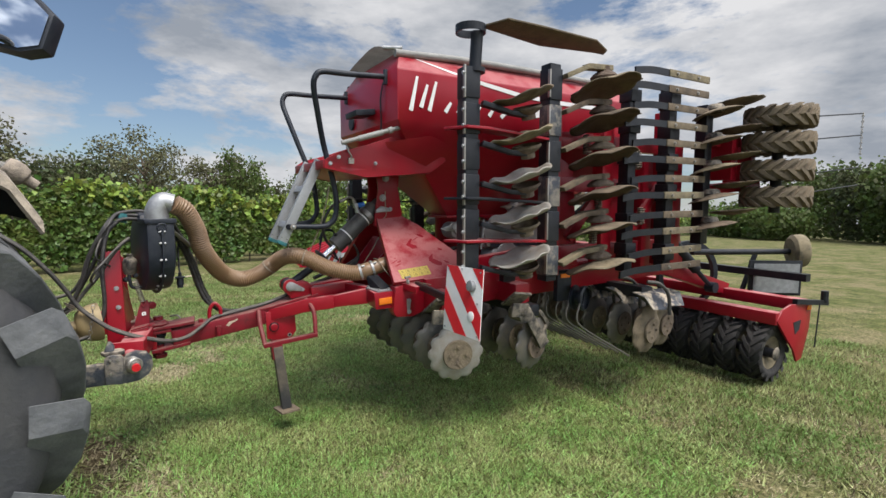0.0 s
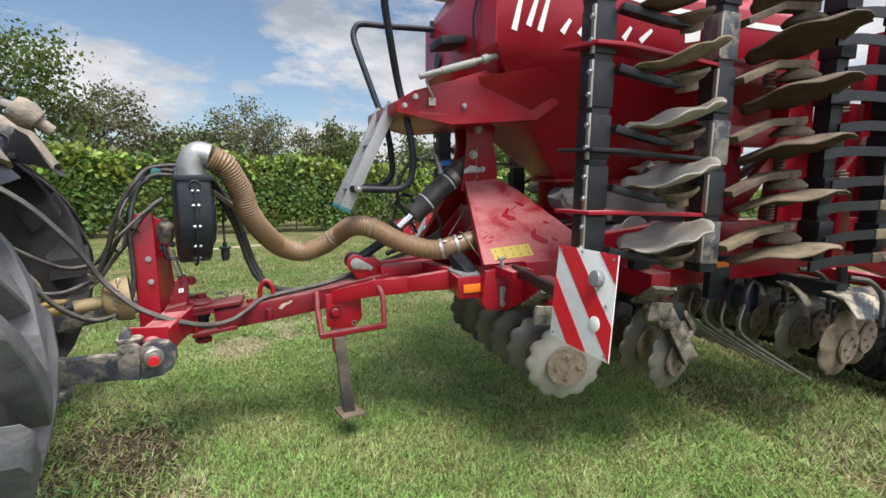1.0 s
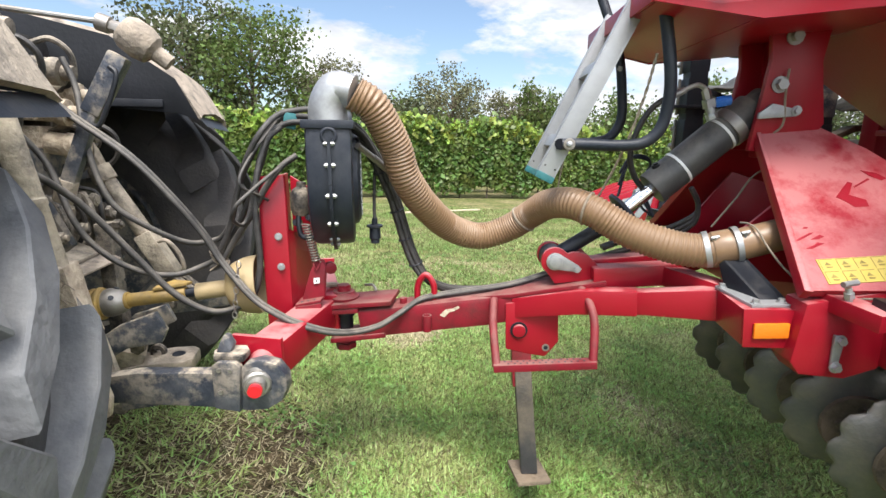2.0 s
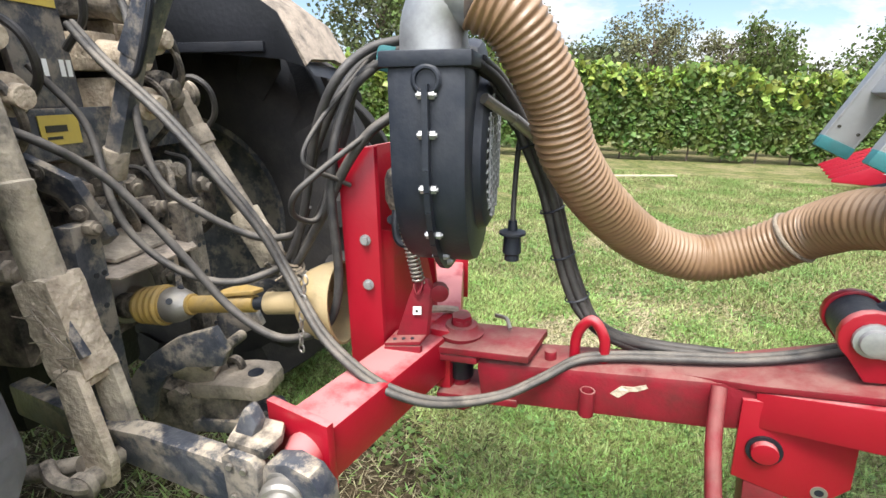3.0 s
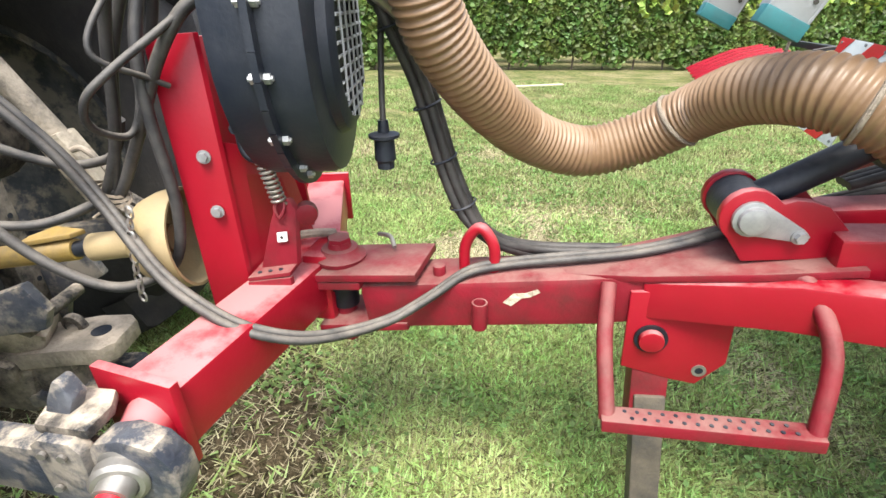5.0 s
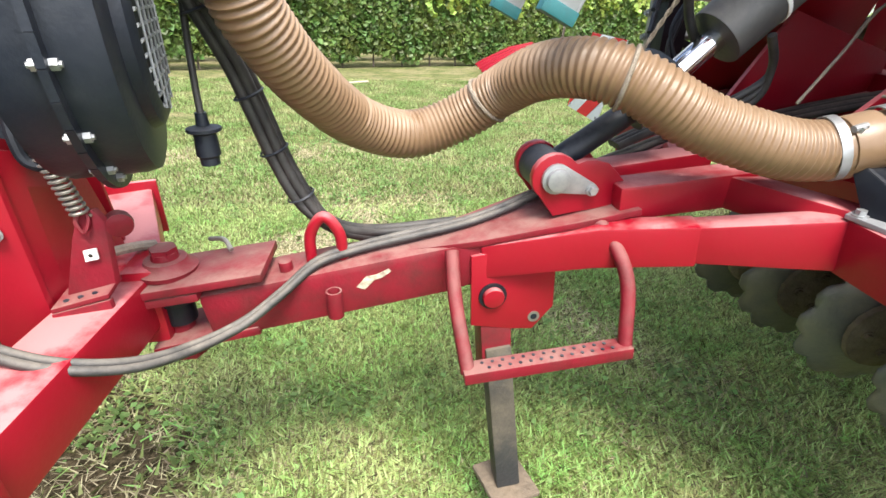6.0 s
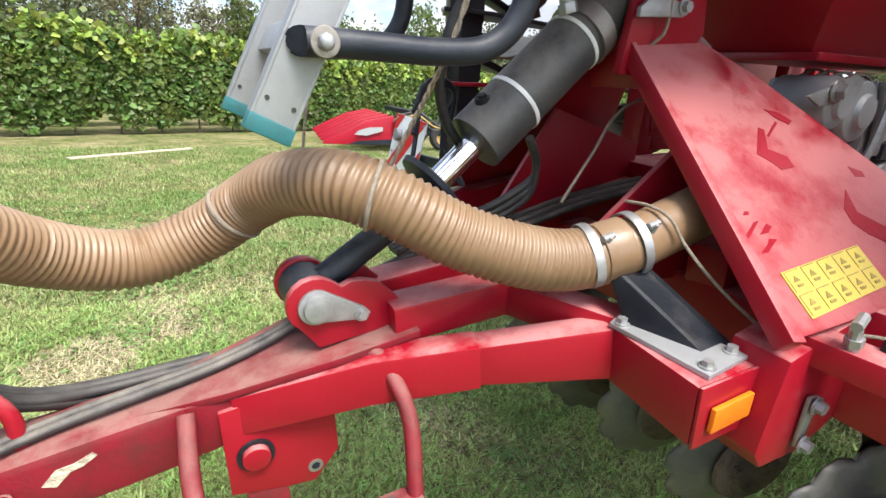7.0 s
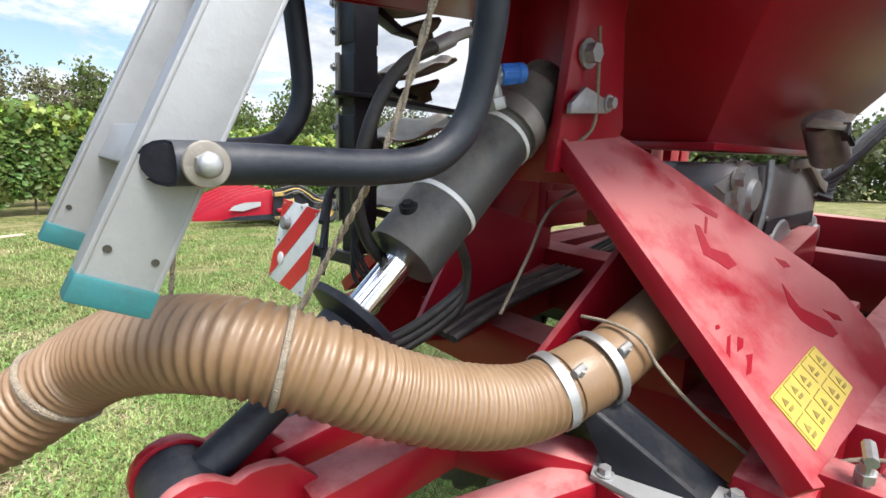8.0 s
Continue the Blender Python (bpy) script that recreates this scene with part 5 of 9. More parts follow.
# ladder: two channel rails with capped feet and ribbed rungs
b_dir = Vector((0.29, 0.0, 0.60))
for yy in (-0.108, 0.207):
    p0 = Vector((-0.020, yy, 1.268)); p1 = p0 + b_dir * 1.08
    b = B(); beam(b, p0 + b_dir * 0.07, p1, 0.066, 0.022, (0, 1, 0))
    rail = part("ladder_rail", b, ALU, drill, "brushed aluminium ladder rail", bevel=0.003)
    side_way = b_dir.cross(Vector((0, 1, 0))).normalized()
    for k in (-1, 1):                                   # raised edges of the channel
        b = B(); beam(b, p0 + b_dir * 0.07 + side_way * 0.031 * k + Vector((0, 0.006, 0)), p1 + side_way * 0.031 * k + Vector((0, 0.006, 0)), 0.005, 0.036, (0, 1, 0)); part("rail_edge", b, ALU, rail, bevel=0.0015)
    b = B(); beam(b, p0 + b_dir * 0.036, p0 + b_dir * 0.075, 0.070, 0.030, (0, 1, 0)); part("foot_cap", b, TEAL, rail, "teal plastic end cap", bevel=0.003)
    for k in (-1, 1):
        q = p0 + b_dir * 0.115 + side_way * 0.020 * k
        b = B(); rod(b, q - Vector((0, 0.0105, 0)), q - Vector((0, 0.0125, 0)), 0.0036, 10); part("rivet", b, DECAL_BLACK, rail)
for f in (0.27, 0.72):
    p0 = Vector((-0.020, -0.108, 1.268)) + b_dir * f
    b = B(); beam(b, p0 + Vector((0, 0.008, 0)), p0 + Vector((0, 0.31, 0)), 0.050, 0.030, (0.6, 0, -0.3)); part("rung", b, ALU, drill, "ribbed aluminium rung", bevel=0.003)
b = B(); box(b, (0.236, -0.1205, 1.68), (0.016, 0.004, 0.016), (0, 26, 0)); part("square_hole", b, DECAL_BLACK, drill)
# hand rails
near_rail = smooth_line([(0.042, -0.140, 1.421), (0.075, -0.141, 1.421), (0.15, -0.145, 1.420), (0.25, -0.155, 1.418), (0.325, -0.165, 1.428), (0.372, -0.175, 1.47), (0.388, -0.185, 1.54), (0.384, -0.20, 1.64), (0.355, -0.20, 1.80), (0.295, -0.21, 2.02), (0.225, -0.30, 2.26), (0.19, -0.35, 2.40), (0.20, -0.37, 2.47),
                         (0.25, -0.375, 2.505), (0.42, -0.36, 2.515), (0.72, -0.35, 2.535)], 7)
b = B(); sweep(b, near_rail, 0.0205, 16)
for v in b.verts:
    if v.co.x < 0.0425:
        v.co.x -= (v.co.y + 0.140) * 0.95                # cut on the slant
hr = part("hand_rail", b, BLACK, drill, "black tubular hand rail")
b = B(); rod(b, (0.0416, -0.140, 1.421), (0.0410, -0.140, 1.421), 0.0172, 16)
for v in b.verts:
    v.co.x -= (v.co.y + 0.140) * 0.95
part("tube_bore", b, GREY, hr)
b = B(); turned(b, [(0.010, 0), (0.0205, 0), (0.0212, 0.0012), (0.0200, 0.0028), (0.0165, 0.0032), (0.010, 0.0032)], (0.070, -0.160, 1.421), (0, -1, 0), 28); part("washer", b, STEEL, hr, "large dull steel washer")
b = B(); rod(b, (0.070, -0.162, 1.421), (0.070, -0.171, 1.421), 0.0122, 6); turned(b, [(0.0112, 0), (0.0100, 0.0035), (0.006, 0.0055), (0, 0.006)], (0.070, -0.171, 1.421), (0, -1, 0), 20); part("bolt", b, GALV, hr, bevel=0.0015)
far_rail = smooth_line([(0.035, 0.25, 1.42), (0.16, 0.26, 1.422), (0.28, 0.27, 1.43), (0.34, 0.28, 1.455), (0.375, 0.28, 1.52), (0.372, 0.28, 1.62), (0.345, 0.29, 1.80), (0.27, 0.33, 2.02), (0.19, 0.40, 2.28), (0.16, 0.44, 2.40), (0.17, 0.45, 2.465),
                        (0.22, 0.45, 2.50), (0.42, 0.47, 2.51), (0.74, 0.5, 2.53)], 6)
b = B(); sweep(b, far_rail, 0.0205, 14); part("hand_rail", b, BLACK, drill, "black tubular hand rail")

# deck under the hopper's nose
b = B(); slab(b, [(0.56, CY - 0.45, 1.79), (1.10, CY - 0.45, 1.83), (1.10, CY + 0.45, 1.83), (0.56, CY + 0.45, 1.79)], (0, 0, 0.012)); deck = part("deck", b, RED, drill, "red sheet-steel deck", bevel=0.003)
b = B(); slab(b, [(0.27, CY - 0.40, 1.845), (0.555, CY - 0.45, 1.79), (0.555, CY + 0.45, 1.79), (0.27, CY + 0.40, 1.845)], (0, 0, 0.012)); part("nose_plate", b, RED, deck, bevel=0.003)
for s in (-1, 1):
    w = CY + s * 0.452
    b = B(); slab(b, [(0.26, CY + s * 0.402, 1.845), (0.26, CY + s * 0.402, 1.905), (0.34, w, 1.955), (0.56, w, 2.02), (0.76, w, 2.09), (1.20, w, 2.05), (1.24, w, 1.93), (1.10, w, 1.835), (0.56, w, 1.785)], (0, 0.012 * s, 0)); part("side_plate", b, RED, deck, bevel=0.003)
b = B(); slab(b, [(0.255, CY - 0.40, 1.845), (0.255, CY + 0.40, 1.845), (0.255, CY + 0.40, 1.905), (0.255, CY - 0.40, 1.905)], (0.012, 0, 0)); part("front_plate", b, RED, deck, bevel=0.003)
b = B()
slab(b, [(0.70, CY - 0.46, 2.05), (1.02, CY - 0.62, 2.10), (1.25, CY - 0.60, 2.03), (1.05, CY - 0.46, 1.88), (0.72, CY - 0.46, 2.0)], (0.0, 0.012, 0.0))
part("gusset", b, RED, deck, bevel=0.002)
bolts(deck, [(0.352, CY - 0.453, 1.925), (0.635, CY - 0.453, 1.891), (0.30, CY - 0.42, 1.88)], (0, -1, 0), 0.010)
b = B(); rod(b, (0.36, CY - 0.50, 2.02), (0.80, CY - 0.56, 2.155), 0.016, 14); rod(b, (0.48, CY - 0.515, 2.055), (0.66, CY - 0.54, 2.11), 0.021, 14); rod(b, (0.70, CY - 0.546, 2.123), (0.73, CY - 0.55, 2.133), 0.024, 14); part("latch_tube", b, TARP, deck, "dull grey clamp tube")
b = B(); sweep(b, smooth_line([(0.41, CY - 0.47, 2.0), (0.42, CY - 0.48, 1.96), (0.44, CY - 0.475, 1.93), (0.43, CY - 0.47, 1.905)], 4), 0.007, 8); box(b, (0.44, CY - 0.465, 1.90), (0.04, 0.02, 0.04)); part("hook", b, STEEL, deck)

# hopper: upper body, funnel, cover
HX0, HX1, HW, HWT = 0.74, 3.30, 0.62, 0.40
b = B()
lv_ = []
for z, x0, x1, w in ((1.48, 1.45, 2.7, 0.14), (2.12, 0.80, 3.2, HW - 0.05), (2.20, HX0, HX1, HW), (2.56, HX0, HX1, HW), (2.735, HX0 + 0.10, HX1 - 0.08, HWT + 0.05)):
    lv_.append([bm_v for bm_v in (b.verts.new((x0, CY - w, z)), b.verts.new((x1, CY - w, z)), b.verts.new((x1, CY + w, z)), b.verts.new((x0, CY + w, z)))])
for a, c in zip(lv_, lv_[1:]):
    for k in range(4):
        b.faces.new((a[k], a[(k + 1) % 4], c[(k + 1) % 4], c[k]))
b.faces.new(lv_[0][::-1]); b.faces.new(lv_[-1])
hopper = part("hopper", b, RED, drill, "red steel seed hopper", bevel=0.012)
b = B()
sweep(b, smooth_line([(HX0 + 0.04, CY - HWT - 0.10, 2.70), (1.6, CY - HWT - 0.10, 2.735), (HX1, CY - HWT - 0.10, 2.735)], 4), 0.028, 12)
part("cover_roll", b, TARP, hopper, "rolled grey tarpaulin edge")
b = B()
n_ = 9
rows_ = []
for i in range(n_ + 1):
    f = i / n_
    y = CY - HWT - 0.07 + (2 * HWT + 0.14) * f
    z = 2.73 + 0.10 * math.sin(3.1416 * f)
    rows_.append([b.verts.new((x, y, z + 0.012 * math.sin(x * 7 + i))) for x in (HX0 + 0.02, 1.3, 1.9, 2.5, HX1)])
for a, c in zip(rows_, rows_[1:]):
    for k in range(4):
        b.faces.new((a[k], a[k + 1], c[k + 1], c[k]))
bmesh.ops.solidify(b, geom=b.faces[:], thickness=0.006)
part("cover_sheet", b, TARP, hopper, "grey tarpaulin hopper cover")
b = B(); rod(b, (HX0 - 0.02, CY - HWT - 0.02, 2.745), (HX0 + 0.10, CY - HWT - 0.10, 2.74), 0.018, 12); part("roll_crank", b, GALV, hopper)
# lettering and stripe on the hopper's side: the brand is left as plain strokes
ys = CY - HW - 0.004


def stroke(pts, w):
    bm = B()
    for (x0, z0), (x1, z1) in zip(pts, pts[1:]):
        d2 = Vector((x1 - x0, 0, z1 - z0)); nn = Vector((-d2.z, 0, d2.x)).normalized() * w / 2
        p, q = Vector((x0, ys, z0)), Vector((x1, ys, z1))
        slab(bm, (p - nn, q - nn * 0.6, q + nn * 0.6, p + nn), (0, -0.002, 0))
    return bm


for pts in ([(0.845, 2.27), (0.90, 2.52)], [(0.93, 2.30), (0.985, 2.47)], [(1.00, 2.28), (1.06, 2.50)], [(1.14, 2.285), (1.19, 2.36)], [(1.25, 2.285), (1.30, 2.36)], [(1.42, 2.285), (1.47, 2.37)], [(1.55, 2.29), (1.60, 2.36)], [(1.67, 2.29), (1.75, 2.36)]):
    part("emblem_stroke", stroke(pts, 0.034), WHITE, hopper, "white slanted emblem stroke")
part("emblem_stroke", stroke([(2.00, 2.36), (2.12, 2.365)], 0.10), WHITE, hopper, "white painted block")
b = B()
zz = [(0.95, 2.675, 0.006), (1.2, 2.60, 0.02), (1.5, 2.535, 0.03), (1.85, 2.49, 0.035), (2.3, 2.47, 0.035), (2.9, 2.47, 0.035)]
for (x0, z0, w0), (x1, z1, w1) in zip(zz, zz[1:]):
    def at_(x, z):
        k = max(0.0, (z - 2.56) / 0.175)
        return (x, CY - HW + (HW - HWT - 0.05) * k - 0.004, z)
    slab(b, [at_(x0, z0 - w0 / 2), at_(x1, z1 - w1 / 2), at_(x1, z1 + w1 / 2), at_(x0, z0 + w0 / 2)], (0, -0.0015, 0))
part("stripe", b, WHITE, hopper, "white curved pinstripe")
# things on the hopper's front
b = B(); turned(b, [(0.055, 0), (0.06, 0), (0.06, 0.012), (0.045, 0.014), (0, 0.01)], (HX0 - 0.002, CY + 0.30, 2.29), (-1, 0, 0), 22); part("sight_glass", b, BLACK, hopper, "round black sight glass")
b = B(); box(b, (HX0 - 0.09, CY - 0.12, 2.30), (0.16, 0.24, 0.045), (0, -8, 0)); part("bracket", b, BLACK, hopper, bevel=0.004)
for yy in (CY - 0.44, CY + 0.42):
    b = B(); box(b, (HX0 - 0.012, yy, 2.53), (0.025, 0.03, 0.11)); part("rail_clamp", b, BLACK, hopper, bevel=0.003)
b = B(); sweep(b, smooth_line([(HX0 - 0.012, CY - 0.40, 2.50), (HX0 - 0.03, CY - 0.385, 2.38), (HX0 - 0.015, CY - 0.36, 2.25), (HX0 - 0.008, CY - 0.34, 2.12)], 5), 0.006, 6); part("cable", b, BLACK, hopper)
# metering unit under the funnel
b = B(); box(b, (2.08, CY, 1.472), (1.30, 0.34, 0.022)); part("funnel_flange", b, RED, hopper, bevel=0.003)
b = B(); box(b, (2.22, CY, 1.30), (0.80, 0.34, 0.24)); meter = part("metering_unit", b, ALU, drill, "dusty grey metal metering unit", bevel=0.015)
b = B(); slab(b, [(1.80, CY - 0.18, 1.42), (2.35, CY - 0.18, 1.43), (2.62, CY - 0.18, 1.32), (2.60, CY - 0.18, 1.20), (1.85, CY - 0.18, 1.19)], (0, -0.02, 0)); cv = part("cover", b, ALU, meter, "grey pressed metering cover", bevel=0.008)
b = B(); box(b, (2.22, CY - 0.205, 1.205), (0.66, 0.012, 0.05)); part("dark_seal", b, BLACK, cv)
bolts(cv, [(1.85, CY - 0.20, 1.40), (2.2, CY - 0.20, 1.405), (2.55, CY - 0.20, 1.30), (1.9, CY - 0.20, 1.24)], (0, -1, 0), 0.010)
for x, z, r_ in ((1.52, 1.35, 0.075), (1.66, 1.33, 0.095), (2.25, 1.09, 0.085), (2.60, 1.12, 0.09), (1.95, 1.10, 0.07)):
    b = B(); turned(b, [(0, -0.06), (r_ * 0.5, -0.06), (r_ * 0.55, -0.045), (r_ * 0.9, -0.04), (r_, -0.02), (r_, 0.12), (0, 0.12)], (x, CY - 0.17, z), (0, 1, 0), 24); part("drum", b, ALU, meter, bevel=0.003)
b = B(); slab(b, [(1.33, CY - 0.215, 1.37), (1.55, CY - 0.215, 1.43), (1.60, CY - 0.215, 1.42), (1.58, CY - 0.215, 1.36), (1.40, CY - 0.215, 1.345)], (0, -0.008, 0)); bp_ = part("bearing_plate", b, GALV, meter, "bright galvanised bearing plate", bevel=0.003)
bolts(bp_, [(1.46, CY - 0.225, 1.385)], (0, -1, 0), 0.022)
b = B(); turned(b, [(0.030, 0), (0.034, 0.004), (0.030, 0.008), (0.022, 0.008), (0.022, 0)], (1.46, CY - 0.224, 1.385), (0, -1, 0), 22); part("bearing_ring", b, STEEL, bp_)
for k in range(4):
    b = B(); turned(b, [(0.100 + 0.004 * k, -0.006), (0.108 + 0.004 * k, -0.004), (0.108 + 0.004 * k, 0.004), (0.100 + 0.004 * k, 0.006)], (1.64 + 0.012 * k, CY - 0.19 + 0.045 * k, 1.33), (0.1, 1, 0), 26); part("drum_rib", b, STEEL, meter)
b = B(); sweep(b, smooth_line([(1.80, CY - 0.215, 1.44), (1.795, CY - 0.222, 1.36), (1.78, CY - 0.222, 1.26), (1.77, CY - 0.215, 1.17)], 4), 0.012, 8); part("clamp_lever", b, GALV, meter, "worn steel clamp lever")
b = B(); slab(b, [(2.05, CY - 0.205, 1.445), (2.32, CY - 0.205, 1.45), (2.56, CY - 0.205, 1.365), (2.66, CY - 0.205, 1.35), (2.66, CY - 0.205, 1.30), (2.54, CY - 0.205, 1.33), (2.31, CY - 0.205, 1.415), (2.05, CY - 0.205, 1.41)], (0, -0.018, 0)); part("cover_rim", b, STEEL, cv, "dusty pressed cover rim", bevel=0.004)
b = B(); turned(b, [(0.05, -0.03), (0.13, -0.03), (0.14, -0.015), (0.14, 0.03), (0.05, 0.03)], (2.08, CY - 0.19, 1.09), (0, 1, 0), 30); turned(b, [(0, -0.045), (0.035, -0.045), (0.045, -0.03), (0, -0.03)], (2.08, CY - 0.19, 1.09), (0, 1, 0), 20); part("gear_cover", b, ALU, meter, "round grey gear cover", bevel=0.003)
b = B(); rod(b, (2.06, CY - 0.28, 1.58), (2.17, CY - 0.30, 1.455), 0.062, 26); op_ = part("outlet_pipe", b, GALV, meter, "bright steel outlet pipe", bevel=0.002)
b = B(); slab(b, [(1.95, CY - 0.26, 1.55), (2.22, CY - 0.24, 1.61), (2.24, CY - 0.34, 1.60), (1.97, CY - 0.36, 1.54)], (0, 0, 0.012)); part("flange", b, STEEL, op_, bevel=0.002)
b = B(); box(b, (2.03, CY - 0.355, 1.54), (0.05, 0.02, 0.04), (0, 30, 0)); rod(b, (2.03, CY - 0.36, 1.53), (2.08, CY - 0.37, 1.50), 0.008, 8); part("latch", b, BLACK, op_)
for k in range(6):
    b = B(); sweep(b, smooth_line([(2.55, CY - 0.20 + 0.02 * k, 1.30), (2.75, CY - 0.22, 1.28 + 0.02 * k), (3.0, CY - 0.1 - 0.05 * k, 1.36 + 0.05 * k), (3.3, CY - 0.1 - 0.08 * k, 1.42 + 0.1 * k)], 5), 0.016, 8); part("seed_hose", b, BLACK, meter, "black seed hose")


# ---- drill: frame, soil discs, folded wings, roller ----
b = B()
for s in (-1, 1):
    beam(b, (0.95, CY + s * 0.60, 0.90), (3.9, CY + s * 0.66, 0.98), 0.14, 0.24)
frame_ob = part("main_frame", b, RED, drill, bevel=0.01)
for x, z, hh, ww in ((1.02, 0.86, 0.16, 0.9), (1.68, 0.88, 0.16, 0.92), (2.6, 0.95, 0.22, 0.6), (3.55, 0.98, 0.3, 0.62), (1.35, 1.02, 0.2, 0.55)):
    b = B(); box(b, (x, CY, z), (0.14, 2 * ww, hh)); part("cross_beam", b, RED, frame_ob, bevel=0.008)
for s in (-1, 1):
    b = B(); beam(b, (0.95, CY + s * 0.30, 0.95), (2.4, CY + s * 0.22, 1.10), 0.10, 0.16); part("inner_beam", b, RED, frame_ob, bevel=0.008)
    b = B(); slab(b, [(0.9, CY + s * 0.24, 1.30), (1.3, CY + s * 0.26, 1.18), (1.35, CY + s * 0.3, 0.92), (0.85, CY + s * 0.2, 0.92), (0.62, CY + s * 0.16, 0.98)], (0, 0.015, 0)); part("web_plate", b, RED, frame_ob, bevel=0.002)
    b = B(); slab(b, [(1.15, CY + s * 0.63, 1.02), (2.0, CY + s * 0.70, 1.05), (3.3, CY + s * 0.70, 1.05), (3.7, CY + s * 0.70, 1.30), (3.8, CY + s * 0.70, 1.0), (3.6, CY + s * 0.70, 0.9), (2.4, CY + s * 0.70, 0.86), (1.8, CY + s * 0.70, 0.82), (1.2, CY + s * 0.63, 0.80)], (0, 0.02 * s, 0)); part("side_plate", b, RED, frame_ob, bevel=0.004)
b = B(); box(b, (1.62, CY - 0.80, 1.05), (0.12, 0.06, 0.16)); part("junction_box", b, GREY, frame_ob, bevel=0.004)
b = B(); box(b, (2.16, CY - 0.90, 0.985), (0.10, 0.012, 0.035)); part("side_reflector", b, ORANGE, frame_ob, "orange side reflector")
b = B(); box(b, (2.16, CY - 0.87, 0.90), (0.16, 0.05, 0.26)); part("reflector_bracket", b, BLACK, frame_ob, bevel=0.004)
b = B(); turned(b, [(0.09, -0.06), (0.105, -0.05), (0.105, -0.03), (0.06, -0.02), (0.06, 0.02), (0.105, 0.03), (0.105, 0.05), (0.09, 0.06)], (2.25, CY - 0.98, 0.80), (0.4, -1, 0), 24); part("hose_reel", b, BLACK, frame_ob)

DISC = to_mesh("disc", notched_disc(0.215, 12, 0.022, 0.045), DISC_DARK, 30)
DISC_P = to_mesh("disc", notched_disc(0.215, 12, 0.022, 0.045), DISC_PALE, 30)
DISC_W = to_mesh("disc", notched_disc(0.225, 11, 0.012, 0.05, 0.008, 0.012), DISC_PALE, 30)
DISC_T = to_mesh("disc", notched_disc(0.225, 11, 0.012, 0.05, 0.008, 0.010), WING_SOIL, 30)
DISC_L = to_mesh("disc", notched_disc(0.275, 11, 0.014, 0.055, 0.008, 0.012), DISC_BROWN, 30)
DISC_B = to_mesh("disc", notched_disc(0.215, 12, 0.016, 0.045), DISC_BROWN, 30)
hub_bm = B(); turned(hub_bm, [(0.10, 0.02), (0.105, 0.035), (0.08, 0.06), (0.05, 0.075), (0.05, 0.11), (0, 0.115)], (0, 0, 0), (0, 0, 1), 16)
HUB = to_mesh("hub", hub_bm, HUB_SOIL, 40)
bm_ = B(); turned(bm_, [(0, -0.012), (0.11, -0.012), (0.115, 0.0), (0.10, 0.015), (0, 0.02)], (0, 0, 0), (0, 0, 1), 18)
for k in range(4):
    bolt(bm_, (0.06 * math.cos(k * 1.57), 0.06 * math.sin(k * 1.57), -0.012), (0, 0, -1), 0.011, 0.01)
HUBCAP = to_mesh("hub_cap", bm_, HUB_SOIL, 35)


def soil_disc(parent, c, axis, pale=False, mesh=None, hub=HUB, cap=True):
    m = Matrix.Translation(c) @ frame_of(axis)
    d_ = hang("disc", mesh or (DISC_P if pale else DISC), parent, m, "pale dusty notched soil disc" if pale else "")
    if cap:
        hang("hub_cap", HUBCAP, parent, m @ Matrix.Translation((0, 0, 0.0)))
    return d_


b = B(); box(b, (1.12, -0.28, 0.76), (0.09, 1.32, 0.09)); gang1 = part("disc_beam", b, GREY, drill, bevel=0.006)
b = B(); box(b, (1.72, CY, 0.76), (0.09, 2.05, 0.09)); gang2 = part("disc_beam", b, GREY, drill, bevel=0.006)
for g_, gx, y0, yaw, n_discs in ((gang1, 1.06, -0.86, 14, 6), (gang2, 1.74, -0.95, -14, 9)):
    for i in range(n_discs):
        y = y0 + 0.235 * i
        c = (gx, y, 0.49)
        ax = (math.sin(radians(yaw)), math.cos(radians(yaw)), 0.06)
        soil_disc(g_, c, ax, pale=(i == 0 and g_ == gang1))
        b = B()
        beam(b, (gx + 0.06, y + 0.06, 0.74), (gx + 0.16, y + 0.07, 0.62), 0.05, 0.03); beam(b, (gx + 0.16, y + 0.07, 0.63), (gx + 0.03, y + 0.05, 0.49), 0.045, 0.03)
        part("disc_arm", b, GREY if i else DIRTY_IRON, g_, bevel=0.004)
for x, y, z, rz in ((0.93, -0.80, 0.86, 8), (1.50, -0.98, 0.88, 0)):
    b = B(); box(b, (x, y, z), (0.16, 0.18, 0.02), (-38, 8, rz)); box(b, (x - 0.02, y - 0.07, z - 0.07), (0.15, 0.02, 0.10), (0, 8, rz)); part("deflector", b, DIRTY_IRON, drill, bevel=0.004)
b = B(); slab(b, [(1.52, -1.02, 0.80), (1.60, -1.02, 0.82), (1.80, -1.03, 0.52), (1.72, -1.03, 0.47)], (0.01, 0.05, 0)); rod(b, (1.53, -1.06, 0.77), (1.53, -0.92, 0.77), 0.06, 18); part("disc_carrier", b, DIRTY_IRON, drill, bevel=0.005)
